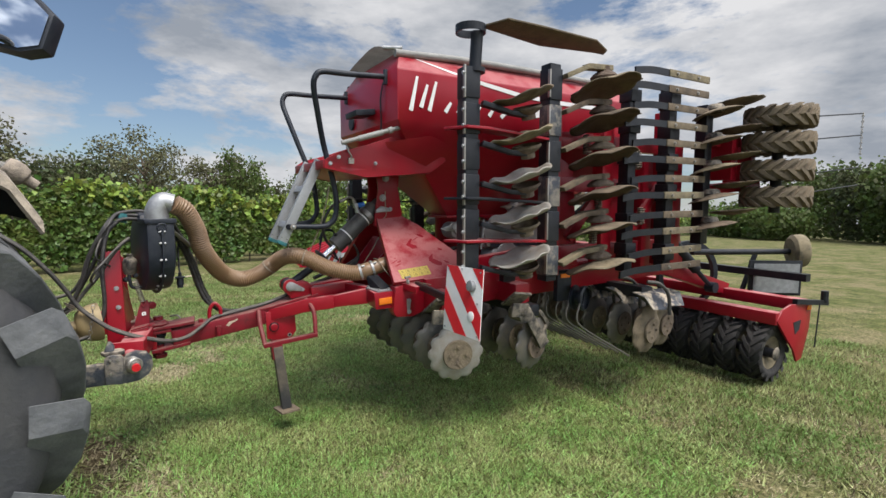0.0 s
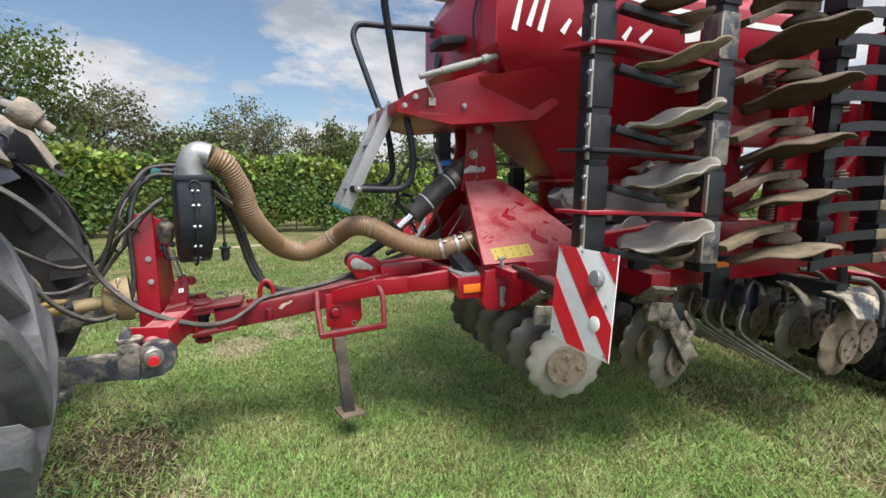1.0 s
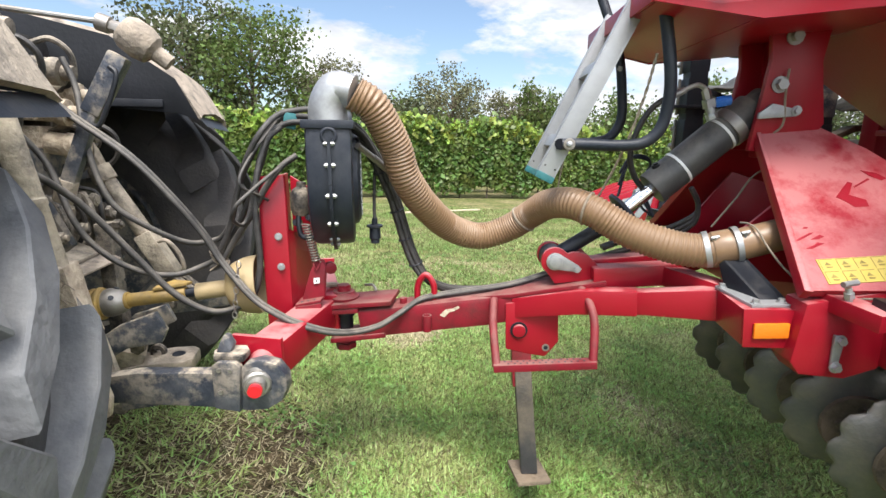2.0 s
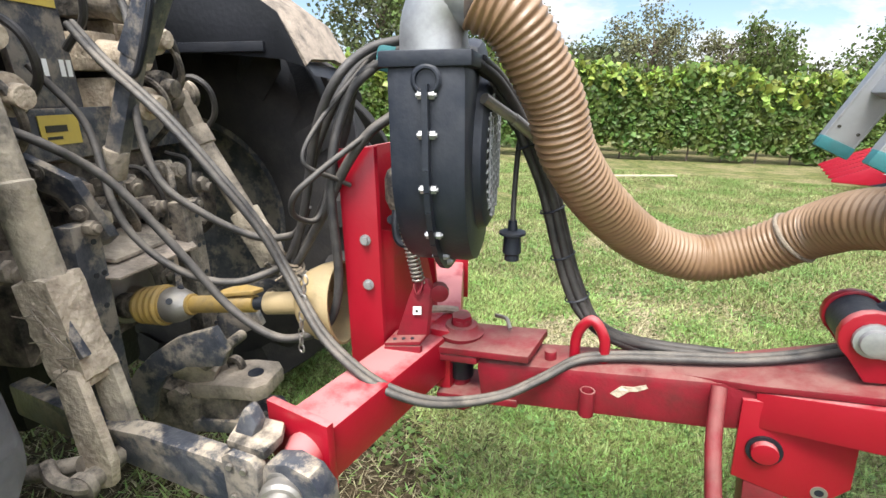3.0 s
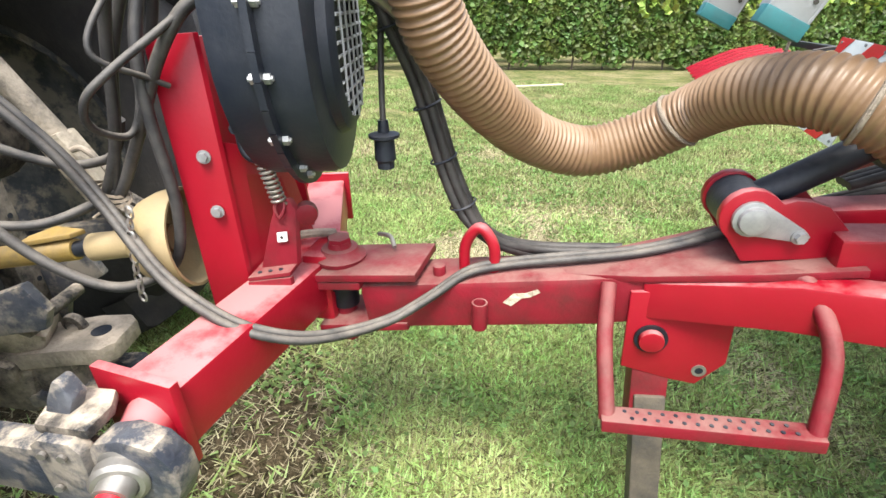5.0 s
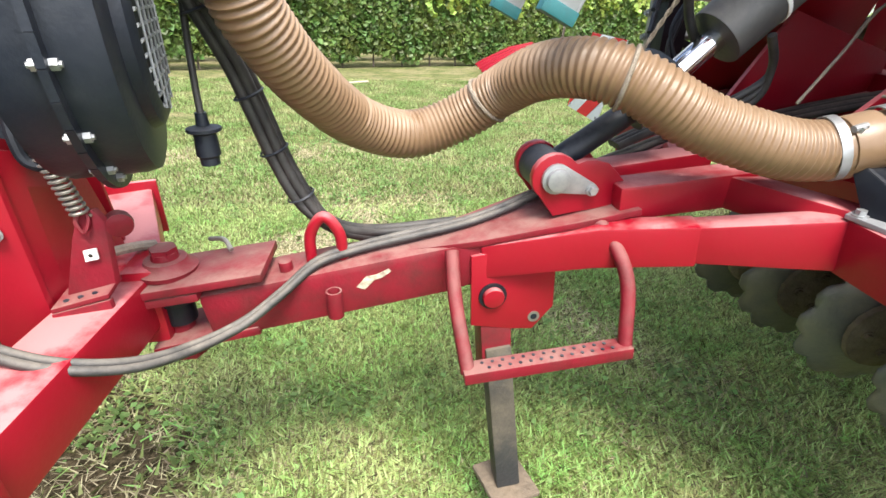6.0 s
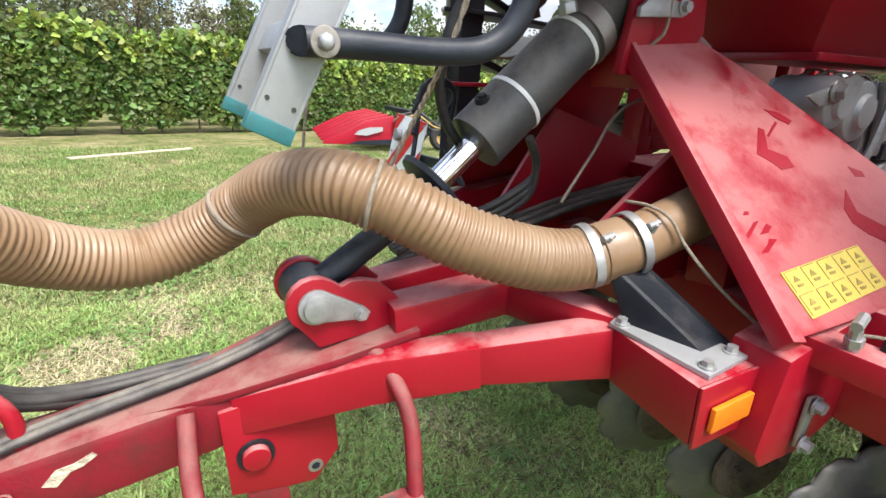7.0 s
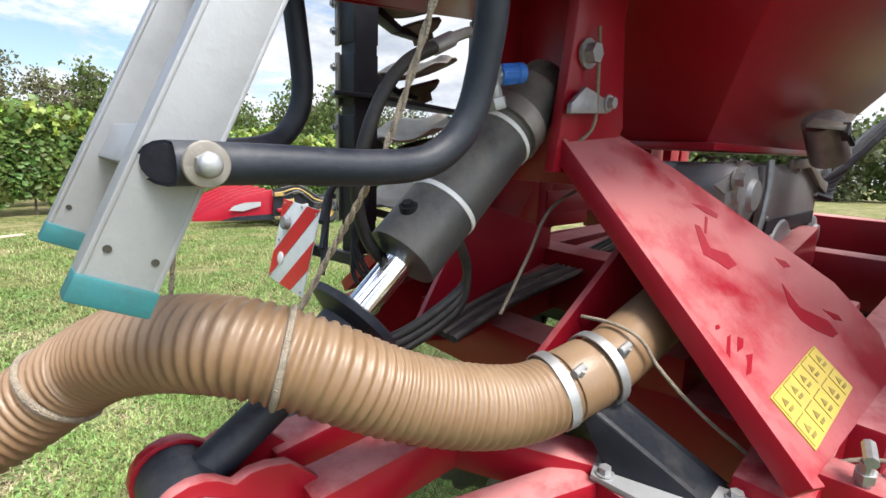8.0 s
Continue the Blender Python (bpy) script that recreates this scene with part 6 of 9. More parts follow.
# rear seed coulters and harrow tines between the discs and the roller
b = B(); box(b, (2.95, CY, 0.80), (0.10, 2.2, 0.10)); coul = part("coulter_beam", b, GREY, drill, bevel=0.005)
for i in range(8):
    y = -1.08 + 0.30 * i
    for dx, zz_ in ((0.0, 0.46), (0.36, 0.45)):
        soil_disc(coul, (2.98 + dx, y + 0.1 * (dx > 0), zz_), (-0.15, 1, 0.05), mesh=DISC_T if i == 0 else None)
    b = B(); slab(b, [(2.80, y + 0.08, 0.80), (3.08, y + 0.08, 0.79), (3.10, y - 0.05, 0.77), (3.08, y - 0.11, 0.66), (2.84, y - 0.11, 0.68), (2.80, y - 0.05, 0.78)], (0, 0.004, 0.012)); part("guard", b, BLUE_IRON, coul, "dark pressed steel coulter guard", bevel=0.006); b = B(); slab(b, [(3.18, y + 0.16, 0.78), (3.42, y + 0.16, 0.77), (3.44, y + 0.04, 0.75), (3.42, y - 0.02, 0.64), (3.20, y - 0.02, 0.66)], (0, 0.004, 0.012)); part("guard", b, BLUE_IRON, coul, "dark pressed steel coulter guard", bevel=0.006)
    b = B(); sweep(b, smooth_line([(2.82, y - 0.05, 0.92), (2.92, y - 0.1, 0.90), (3.02, y - 0.12, 0.80), (3.05, y - 0.12, 0.62)], 5), 0.016, 8); part("seed_tube", b, PALE_HOSE, coul, "pale dusty seed tube")
for i in range(13):
    y = -1.0 + 0.12 * i
    b = B(); sweep(b, smooth_line([(2.15, y, 0.78), (2.10, y - 0.02, 0.66), (2.2, y - 0.02, 0.56), (2.55, y - 0.03, 0.36), (2.75, y - 0.03, 0.25)], 5), 0.008, 6); part("harrow_tine", b, DISC_DARK, coul)

# signs
def warning_sign(corner, across, down):
    """A striped board: its upper inner corner, and the ways to its outer and lower edges."""
    corner, across, down = Vector(corner), Vector(across), Vector(down)
    face = across.cross(down).normalized()
    face = face if face.x < 0 else -face
    at_ = lambda u, v: corner + across * u + down * (1 - v) + face * 0.0015
    b = B(); slab(b, [corner, corner + across, corner + across + down, corner + down], face * -0.004)
    sg = part("warning_sign", b, WHITE, drill, "red and white striped warning board", bevel=0.001)
    # stripes fall outwards at 45 degrees
    for c0, c1 in ((0.33, 0.66), (1.0, 1.33), (1.72, 2.0)):
        ends = lambda c: ((max(0.0, c - 1), min(1.0, c)), (min(1.0, c), max(0.0, c - 1)))
        (a0, e0), (a1, e1) = ends(c0), ends(c1)
        poly = [a0] + ([(0, 1)] if c0 < 1 < c1 else []) + [a1] + ([e1] if e1 != a1 else []) + ([(1, 0)] if c0 < 1 < c1 else []) + [e0]
        b = B(); slab(b, [at_(u, v) for u, v in poly], face * 0.0012); part("stripe", b, SIGN_RED, sg)
    for u, v, r_ in ((0.75, 0.74, 0.034), (0.75, 0.3, 0.032)):
        b = B(); turned(b, [(r_, 0), (r_, 0.004 if v < 0.5 else 0.022), (r_ * 0.9, 0.006 if v < 0.5 else 0.028), (0, 0.007 if v < 0.5 else 0.031)], at_(u, v), face, 22); part("marker_lamp", b, GLASS_GREY if v > 0.5 else WHITE, sg, "white position lamp")
    for u, v in ((0.06, 0.05), (0.06, 0.95), (0.94, 0.05), (0.94, 0.95), (0.45, 0.97), (0.9, 0.5)):
        b = B(); rod(b, at_(u, v), at_(u, v) + face * 0.005, 0.006, 10); part("rivet", b, GALV, sg)
    return sg


warning_sign((0.819, -1.104, 1.201), (0.010, -0.393, 0.012), (-0.068, -0.060, -0.402))
warning_sign((0.95, 1.30, 1.15), (0.010, 0.393, 0.012), (-0.068, 0.060, -0.402))
b = B(); beam(b, (0.86, -0.60, 0.99), (0.81, -1.28, 0.97), 0.03, 0.05); part("sign_arm", b, GREY, drill, bevel=0.003)
b = B(); beam(b, (0.80, -0.49, 0.975), (0.84, -0.68, 0.965), 0.07, 0.05); sc_ = part("sign_clamp", b, RED, drill, bevel=0.004); b = B(); rod(b, (0.80, -0.58, 0.985), (0.79, -0.58, 1.035), 0.009, 10); rod(b, (0.798, -0.58, 1.005), (0.794, -0.58, 1.02), 0.014, 6); rod(b, (0.77, -0.585, 1.045), (0.815, -0.575, 1.05), 0.009, 8); part("clamp_screw", b, GALV, sc_, "zinc-plated clamp screw")
b = B(); beam(b, (1.0, 0.7, 0.99), (0.95, 1.45, 0.96), 0.03, 0.05); part("sign_arm", b, GREY, drill, bevel=0.003)


def wing(s):
    """One folded wing, standing upright beside the hopper; s is -1 for the near side."""
    Y = lambda d: CY + s * d
    b = B(); beam(b, (1.05, Y(1.07), 0.98), (1.05, Y(1.07), 2.47), 0.105, 0.105, (0, 1, 0)); w = part("wing_beam", b, GREY, drill, "anthracite folded wing beam", bevel=0.008)
    # square sleeves with bolted edges up the beam
    for k in range(6):
        z = 1.22 + 0.235 * k
        b = B(); box(b, (1.05, Y(1.075), z), (0.114, 0.114, 0.20)); part("sleeve", b, GREY, w, bevel=0.006)
        b = B(); box(b, (0.984, Y(1.125), z), (0.012, 0.022, 0.21)); part("edge_plate", b, STEEL, w, bevel=0.002)
        bolts(w, [(0.975, Y(1.135), z - 0.05), (0.975, Y(1.135), z + 0.05)], (-1, 0, 0), 0.011)
    b = B(); rod(b, (1.10, Y(1.07), 2.45), (1.12, Y(1.07), 2.74), 0.042, 16); rod(b, (1.09, Y(1.07), 2.47), (1.09, Y(1.07), 2.50), 0.08, 18); part("top_post", b, GREY, w)
    b = B(); turned(b, [(0.095, -0.025), (0.103, -0.025), (0.103, 0.025), (0.095, 0.025), (0.095, -0.025)], (1.08, Y(1.05), 2.755), (0, 0, 1), 28); part("clamp_ring", b, GREY, w)
    b = B(); zt = 2.78
    slab(b, [(1.15, Y(1.06), zt), (1.26, Y(1.23), zt + 0.02), (1.55, Y(1.24), zt + 0.02), (2.10, Y(1.225), zt + 0.02), (2.33, Y(1.12), zt + 0.01), (2.36, Y(1.055), zt), (2.25, Y(1.05), zt), (1.763, Y(0.962), zt)], (0, 0, 0.012))
    part("scraper_plate", b, DISC_BROWN, w, "large soil-stained steel scraper plate", bevel=0.003)
    # first column of discs, hub below each
    for i, z in enumerate((2.285, 2.02, 1.75, 1.475, 1.175)):
        c = Vector((1.42, Y(1.20), z))
        soil_disc(w, c, (-0.32, -s * 0.05, 1), mesh=(DISC_T, DISC_T, DISC_W, DISC_W, DISC_W)[i], cap=False)
        hang("hub", HUB, w, Matrix.Translation(c + Vector((0.03, 0, -0.0))) @ frame_of((0.3, -s * 0.1, -1)))
        b = B(); beam(b, (1.12, Y(1.13), z - 0.02), (1.32, Y(1.19), z - 0.075), 0.07, 0.035, (0, 0, 1), 0.06, 0.03); beam(b, (1.31, Y(1.19), z - 0.075), (1.50, Y(1.2), z - 0.085), 0.06, 0.03); part("disc_arm", b, GREY, w, bevel=0.004)
    for z in (2.09, 1.33, 1.62):
        b = B(); slab(b, [(0.90, Y(1.0), z), (0.98, Y(1.17), z), (1.14, Y(1.18), z), (1.75, Y(1.12), z - 0.03), (1.75, Y(1.05), z - 0.03), (1.14, Y(1.0), z)], (0, 0, 0.018)); part("flange", b, RED if z > 2 else GREY if z > 1.5 else RED, w, bevel=0.003)
    b = B(); beam(b, (1.79, Y(1.07), 1.0), (1.79, Y(1.07), 2.62), 0.105, 0.105, (0, 1, 0)); w2 = part("wing_beam", b, GREY, drill, "anthracite folded wing beam", bevel=0.008)
    for k in range(6):
        z = 1.16 + 0.262 * k
        b = B(); box(b, (1.79, Y(1.075), z), (0.118, 0.118, 0.225)); part("sleeve", b, GREY if k % 2 else BLUE_IRON, w2, bevel=0.006)
        b = B(); box(b, (1.728, Y(1.125), z), (0.012, 0.024, 0.20)); part("edge_plate", b, STEEL, w2, bevel=0.002)
    for i, z in enumerate((2.56, 2.30, 2.02, 1.73, 1.45, 1.16)):
        c = Vector((2.26, Y(1.16), z - 0.02))
        soil_disc(w2, c, (0.10, s * 0.24, -1), mesh=DISC_L, cap=False)
        hang("hub", HUB, w2, Matrix.Translation(c) @ frame_of((-0.1, 0, 1)))
        b = B(); beam(b, (1.86, Y(1.14), z - 0.03), (2.06, Y(1.17), z + 0.06), 0.08, 0.035); beam(b, (2.05, Y(1.17), z + 0.06), (2.32, Y(1.16), z + 0.085), 0.075, 0.04); part("disc_arm", b, WING_SOIL, w2, bevel=0.004)
    # tine carriers
    b = B(); beam(b, (2.74, Y(1.02), 1.0), (2.74, Y(1.02), 2.60), 0.10, 0.10, (0, 1, 0)); w3 = part("tine_beam", b, GREY, drill, bevel=0.006)
    b = B(); beam(b, (3.22, Y(1.06), 1.0), (3.22, Y(1.06), 2.62), 0.105, 0.105, (0, 1, 0)); w4 = part("tine_beam", b, GREY, drill, bevel=0.006)
    for k in range(6):
        b = B(); box(b, (3.22, Y(1.07), 1.15 + 0.27 * k), (0.135, 0.135, 0.15)); part("sleeve", b, GREY, w4, bevel=0.005)
        b = B(); box(b, (2.74, Y(1.03), 1.2 + 0.26 * k), (0.13, 0.13, 0.10)); part("sleeve", b, GREY, w3, bevel=0.005)
    for i, z in enumerate((2.70, 2.57, 2.42, 2.27, 2.115, 1.97, 1.81, 1.665, 1.495, 1.35, 1.175, 1.03)):
        dz = 0.0
        x0 = 2.50 if i % 2 else 2.60
        b = B(); line = smooth_line([(x0, Y(1.17), z - 0.03), (x0 + 0.2, Y(1.18), z - 0.005), (3.05, Y(1.18), z)], 4)
        slab(b, [p + Vector((0, 0, 0.0275)) for p in line] + [p - Vector((0, 0, 0.0275)) for p in reversed(line)], (0, s * 0.016, 0))
        part("spring_tine", b, GREY, w4, bevel=0.0)
        b = B(); beam(b, (3.02, Y(1.195), z), (3.60, Y(1.195), z + 0.004), 0.018, 0.06, (0, 0, 1)); part("tine_blade", b, WING_SOIL, w4, "soil-worn tine blade", bevel=0.004)
        bolts(w4, [(3.12, Y(1.205), z), (3.42, Y(1.205), z + 0.002)], (0, s, 0), 0.010, material=STEEL)
    # rear discs and lifted packer wheels
    b = B(); beam(b, (3.78, Y(1.06), 1.2), (3.78, Y(1.06), 2.52), 0.11, 0.11, (0, 1, 0)); w5 = part("wing_beam", b, GREY, drill, bevel=0.006)
    for i, z in enumerate((2.46, 2.20, 1.95, 1.68, 1.42)):
        soil_disc(w5, (3.70, Y(1.22), z), (0.12, s * 0.2, -1), cap=False, mesh=DISC_B); soil_disc(w5, (4.08, Y(1.22), z + 0.06), (-0.06, -s * 0.1, 1), cap=False, mesh=DISC_B)
        b = B(); turned(b, [(0.07, -0.05), (0.08, -0.02), (0.07, 0.01), (0.055, 0.025), (0, 0.03)], (3.72, Y(1.20), z + 0.02), (0, 0, 1), 14); part("hub", b, DIRTY_IRON, w5)
    for x, z0, z1 in ((2.00, 1.0, 2.35), (2.62, 1.0, 2.3), (3.17, 0.95, 1.98), (3.45, 1.0, 2.45), (3.62, 1.0, 2.2)):
        b = B(); box(b, (x, Y(0.86), (z0 + z1) / 2), (0.13, 0.12, z1 - z0)); part("wing_post", b, RED, drill, bevel=0.008)
    for x0, x1, z0, z1 in ((2.55, 3.0, 1.05, 2.25), (3.3, 3.95, 0.92, 1.32), (3.05, 3.30, 1.05, 1.9), (2.02, 2.4, 1.05, 1.9)):
        b = B(); slab(b, [(x0, Y(0.80), z0), (x1, Y(0.80), z0), (x1 - 0.08, Y(0.80), z1), (x0 + 0.1, Y(0.80), z1 + 0.1)], (0, 0.02, 0)); part("wing_panel", b, RED, drill, bevel=0.003)
    for z in (1.18, 1.75, 2.12):
        b = B(); box(b, (2.75, Y(0.84), z), (1.5, 0.09, 0.12)); part("wing_rail", b, RED, drill, bevel=0.006)
    for x in (2.15, 2.9):
        b = B(); beam(b, (x, Y(0.92), 1.3), (x + 0.4, Y(0.94), 1.75), 0.05, 0.08); part("brace", b, RED, drill, bevel=0.005)
    for i, (xx, zz_) in enumerate(((2.3, 2.0), (2.45, 1.55), (2.95, 1.9), (3.02, 1.4), (2.4, 1.25))):
        b = B(); sweep(b, [Vector((xx + 0.03 * math.cos(k * 0.7), Y(0.97) + 0.03 * math.sin(k * 0.7), zz_ + k * 0.0022)) for k in range(70)], 0.007, 6); part("coil_spring", b, DIRTY_IRON, drill)
    for x, z, ww, hh in ((4.28, 2.03, 0.10, 0.42), (4.62, 2.0, 0.08, 0.5)):
        b = B(); box(b, (x - 0.2, Y(1.06), z), (ww, 0.28, hh)); part("wheel_arm", b, RED, drill, bevel=0.006)
    b = B(); beam(b, (3.8, Y(1.0), 1.72), (4.5, Y(1.2), 1.78), 0.10, 0.10); beam(b, (3.8, Y(1.0), 2.2), (4.3, Y(1.1), 2.2), 0.08, 0.1); part("wheel_beam", b, RED, drill, bevel=0.006)
    b = B(); rod(b, (4.42, Y(1.42), 1.50), (4.42, Y(1.42), 2.48), 0.05, 14); ax_ = part("wheel_axle", b, GREY, drill)
    for z in (2.405, 2.16, 1.905, 1.655):
        hang("packer_tyre", PACK, ax_, Matrix.Translation((4.42, Y(1.42), z)), "soil-caked ribbed packer tyre")
        b = B(); turned(b, [(0.17, -0.05), (0.06, -0.03), (0.06, 0.03), (0.17, 0.05)], (4.42, Y(1.42), z), (0, 0, 1), 20); part("rim", b, DIRTY_IRON, ax_)


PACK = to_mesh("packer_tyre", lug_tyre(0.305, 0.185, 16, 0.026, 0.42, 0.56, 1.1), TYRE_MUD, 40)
PACK_D = to_mesh("packer_tyre", lug_tyre(0.30, 0.185, 16, 0.024, 0.42, 0.56, 1.1), TYRE_BLACK_SHADE, 40)
wing(-1)
wing(1)

# roller at the rear
b = B(); rod(b, (4.50, CY - 1.48, 0.085), (4.50, CY + 1.48, 0.085), 0.05, 14); roll_ = part("roller_axle", b, GREY, drill)
for i in range(11):
    y = CY - 1.38 + 0.262 * i
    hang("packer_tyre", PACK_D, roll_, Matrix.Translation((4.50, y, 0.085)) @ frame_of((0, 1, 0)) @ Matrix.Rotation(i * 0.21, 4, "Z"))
    b = B(); turned(b, [(0.17, -0.06), (0.15, -0.05), (0.07, -0.02), (0.07, 0.02), (0.15, 0.05), (0.17, 0.06)], (4.50, y, 0.085), (0, 1, 0), 22); part("rim", b, WING_SOIL, roll_)
for s in (-1, 1):
    y = CY + s * 1.535
    b = B()
    pts = [(x + 0.34, z - 0.16) for x, z in ((4.05, 0.60), (4.14, 0.70), (4.32, 0.74), (4.70, 0.70), (4.74, 0.66), (4.72, 0.45), (4.60, 0.14), (4.50, 0.12), (4.42, 0.25))]
    slab(b, [(x, y, z) for x, z in pts], (0, -0.022 * s, 0))
    rp_ = part("roller_plate", b, RED, drill, bevel=0.003)
    b = B(); slab(b, [(4.71, y + s * 0.003, 0.39), (4.87, y + s * 0.003, 0.40), (4.84, y + s * 0.003, 0.30), (4.76, y + s * 0.003, 0.26)], (0, -0.004 * s, 0)); part("cut_out", b, BLACK, rp_)
    b = B(); box(b, (5.02, y + s * 0.006, 0.515), (0.07, 0.012, 0.05)); part("side_reflector", b, ORANGE, rp_, "orange side reflector")
    b = B(); turned(b, [(0.06, -0.02), (0.07, -0.01), (0.05, 0.0), (0, 0.005)], (4.50, y - s * 0.03, 0.085), (0, s, 0), 18); part("bearing", b, DIRTY_IRON, rp_)
for x, z in ((4.44, 0.46), (4.96, 0.54)):
    b = B(); box(b, (x, CY, z), (0.13, 3.05, 0.12)); part("roller_beam", b, RED, drill, bevel=0.006)
for s in (-1, 1):
    b = B(); beam(b, (3.6, CY + s * 0.62, 0.98), (4.99, CY + s * 0.66, 0.58), 0.12, 0.14); part("roller_arm", b, RED, drill, bevel=0.008)
    q0, q1 = Vector((3.75, CY + s * 0.78, 1.22)), Vector((4.50, CY + s * 0.80, 0.66))
    b = B(); rod(b, q0, q0.lerp(q1, 0.6), 0.055, 18); rod(b, q0.lerp(q1, 0.55), q1, 0.025, 12); rod(b, q1 - Vector((0, 0.05, 0)), q1 + Vector((0, 0.05, 0)), 0.06, 16); part("roller_cylinder", b, BLACK, drill)
# rear bar with lamp, board and covering wheels
b = B(); rod(b, (4.5, CY - 0.55, 1.03), (6.0, CY - 0.9, 0.99), 0.035, 12); rod(b, (5.6, CY - 0.7, 1.0), (5.35, CY - 0.68, 0.5), 0.03, 12); box(b, (5.3, CY - 0.6, 0.78), (0.1, 1.6, 0.08)); rb = part("rear_bar", b, GREY, drill)
b = B(); turned(b, [(0, -0.08), (0.16, -0.08), (0.20, -0.05), (0.205, 0.05), (0.19, 0.08), (0.165, 0.075), (0.15, -0.02), (0, -0.04)], (6.05, CY - 0.95, 1.0), (0.72, -0.68, 0.05), 26); part("press_wheel", b, WING_SOIL, rb, "soil-brown dished press wheel")
b = B(); turned(b, [(0.15, -0.005), (0.06, 0.0), (0.05, 0.03), (0, 0.03)], (6.05, CY - 0.95, 1.0), (0.72, -0.68, 0.05), 24); part("wheel_hub", b, GREY, rb)
b = B(); box(b, (5.55, CY - 0.95, 0.70), (0.03, 0.60, 0.42), (0, 0, 55)); bd = part("light_board", b, GREY, drill, bevel=0.004)
b = B(); box(b, (5.538, CY - 0.972, 0.70), (0.012, 0.52, 0.35), (0, 0, 55)); part("board_face", b, GLASS_GREY, bd)
b = B(); turned(b, [(0.36, -0.03), (0.42, -0.03), (0.42, 0.03), (0.36, 0.03), (0.36, -0.03)], (4.75, CY - 0.35, 0.72), (0.3, 1, 0), 36); part("cover_wheel", b, BLACK, drill)
b = B(); beam(b, (4.75, CY - 1.52, 0.60), (5.25, CY - 1.60, 0.55), 0.05, 0.05); rod(b, (5.2, CY - 1.6, 0.68), (5.2, CY - 1.6, 0.56), 0.035, 10); rod(b, (5.1, CY - 1.6, 0.56), (5.05, CY - 1.6, 0.1), 0.007, 6); part("marker_arm", b, GREY, drill)
b = B()
for z in (2.50, 2.26, 1.90, 1.70):
    rod(b, (4.60, CY - 1.25, z - 0.06), (6.12, CY - 1.48, z + 0.1), 0.007, 6)
mk = part("marker_wire", b, GREY, drill)
for i in range(16):
    b = B(); turned(b, [(0.010, -0.004), (0.015, 0), (0.010, 0.004), (0.006, 0), (0.010, -0.004)], (6.12, CY - 1.48, 2.60 - 0.03 * i), (1, 0, 0) if i % 2 else (0, 1, 0), 8)
    part("chain_link", b, STEEL, mk, m=None)


# ---- the tractor's rear end ----
YAW = 13.0
TP = Vector((-0.95, 0.06, 0))
TM = Matrix.Translation(TP) @ Matrix.Rotation(radians(YAW), 4, "Z")
tractor = thing("tractor", TM @ Vector((-1.4, 0, 0)), "dusty dark blue tractor with the drill hitched to its rear linkage", "tractor", stance=STANCE)


def tp(name, bm, material, parent=None, label="", bevel=0.0, smooth=35):
    """A tractor part; u runs rearwards, v to the far side."""
    if parent is None:
        parent = tractor
    bmesh.ops.transform(bm, matrix=TM, verts=bm.verts)
    return part(name, bm, material, parent, label, bevel, None, smooth)


AX, RT, TV = -1.40, 0.965, -0.08
TZ, WV, NL = 0.83, 1.105, 15        # axle height, half track, lugs a side
def big_lug(side, material):
    bm = lug_tyre(RT, 0.61, NL, 0.078, 0.33, 0.52, 1.1, False, (side,), 1)
    sharp = [e for e in bm.edges if len(e.link_faces) == 2 and e.calc_face_angle(0) > radians(35)]
    bmesh.ops.bevel(bm, geom=sharp, offset=0.006, segments=1, profile=0.5, affect="EDGES", clamp_overlap=True)
    bm.normal_update()
    return to_mesh("lug", bm, material, 24)


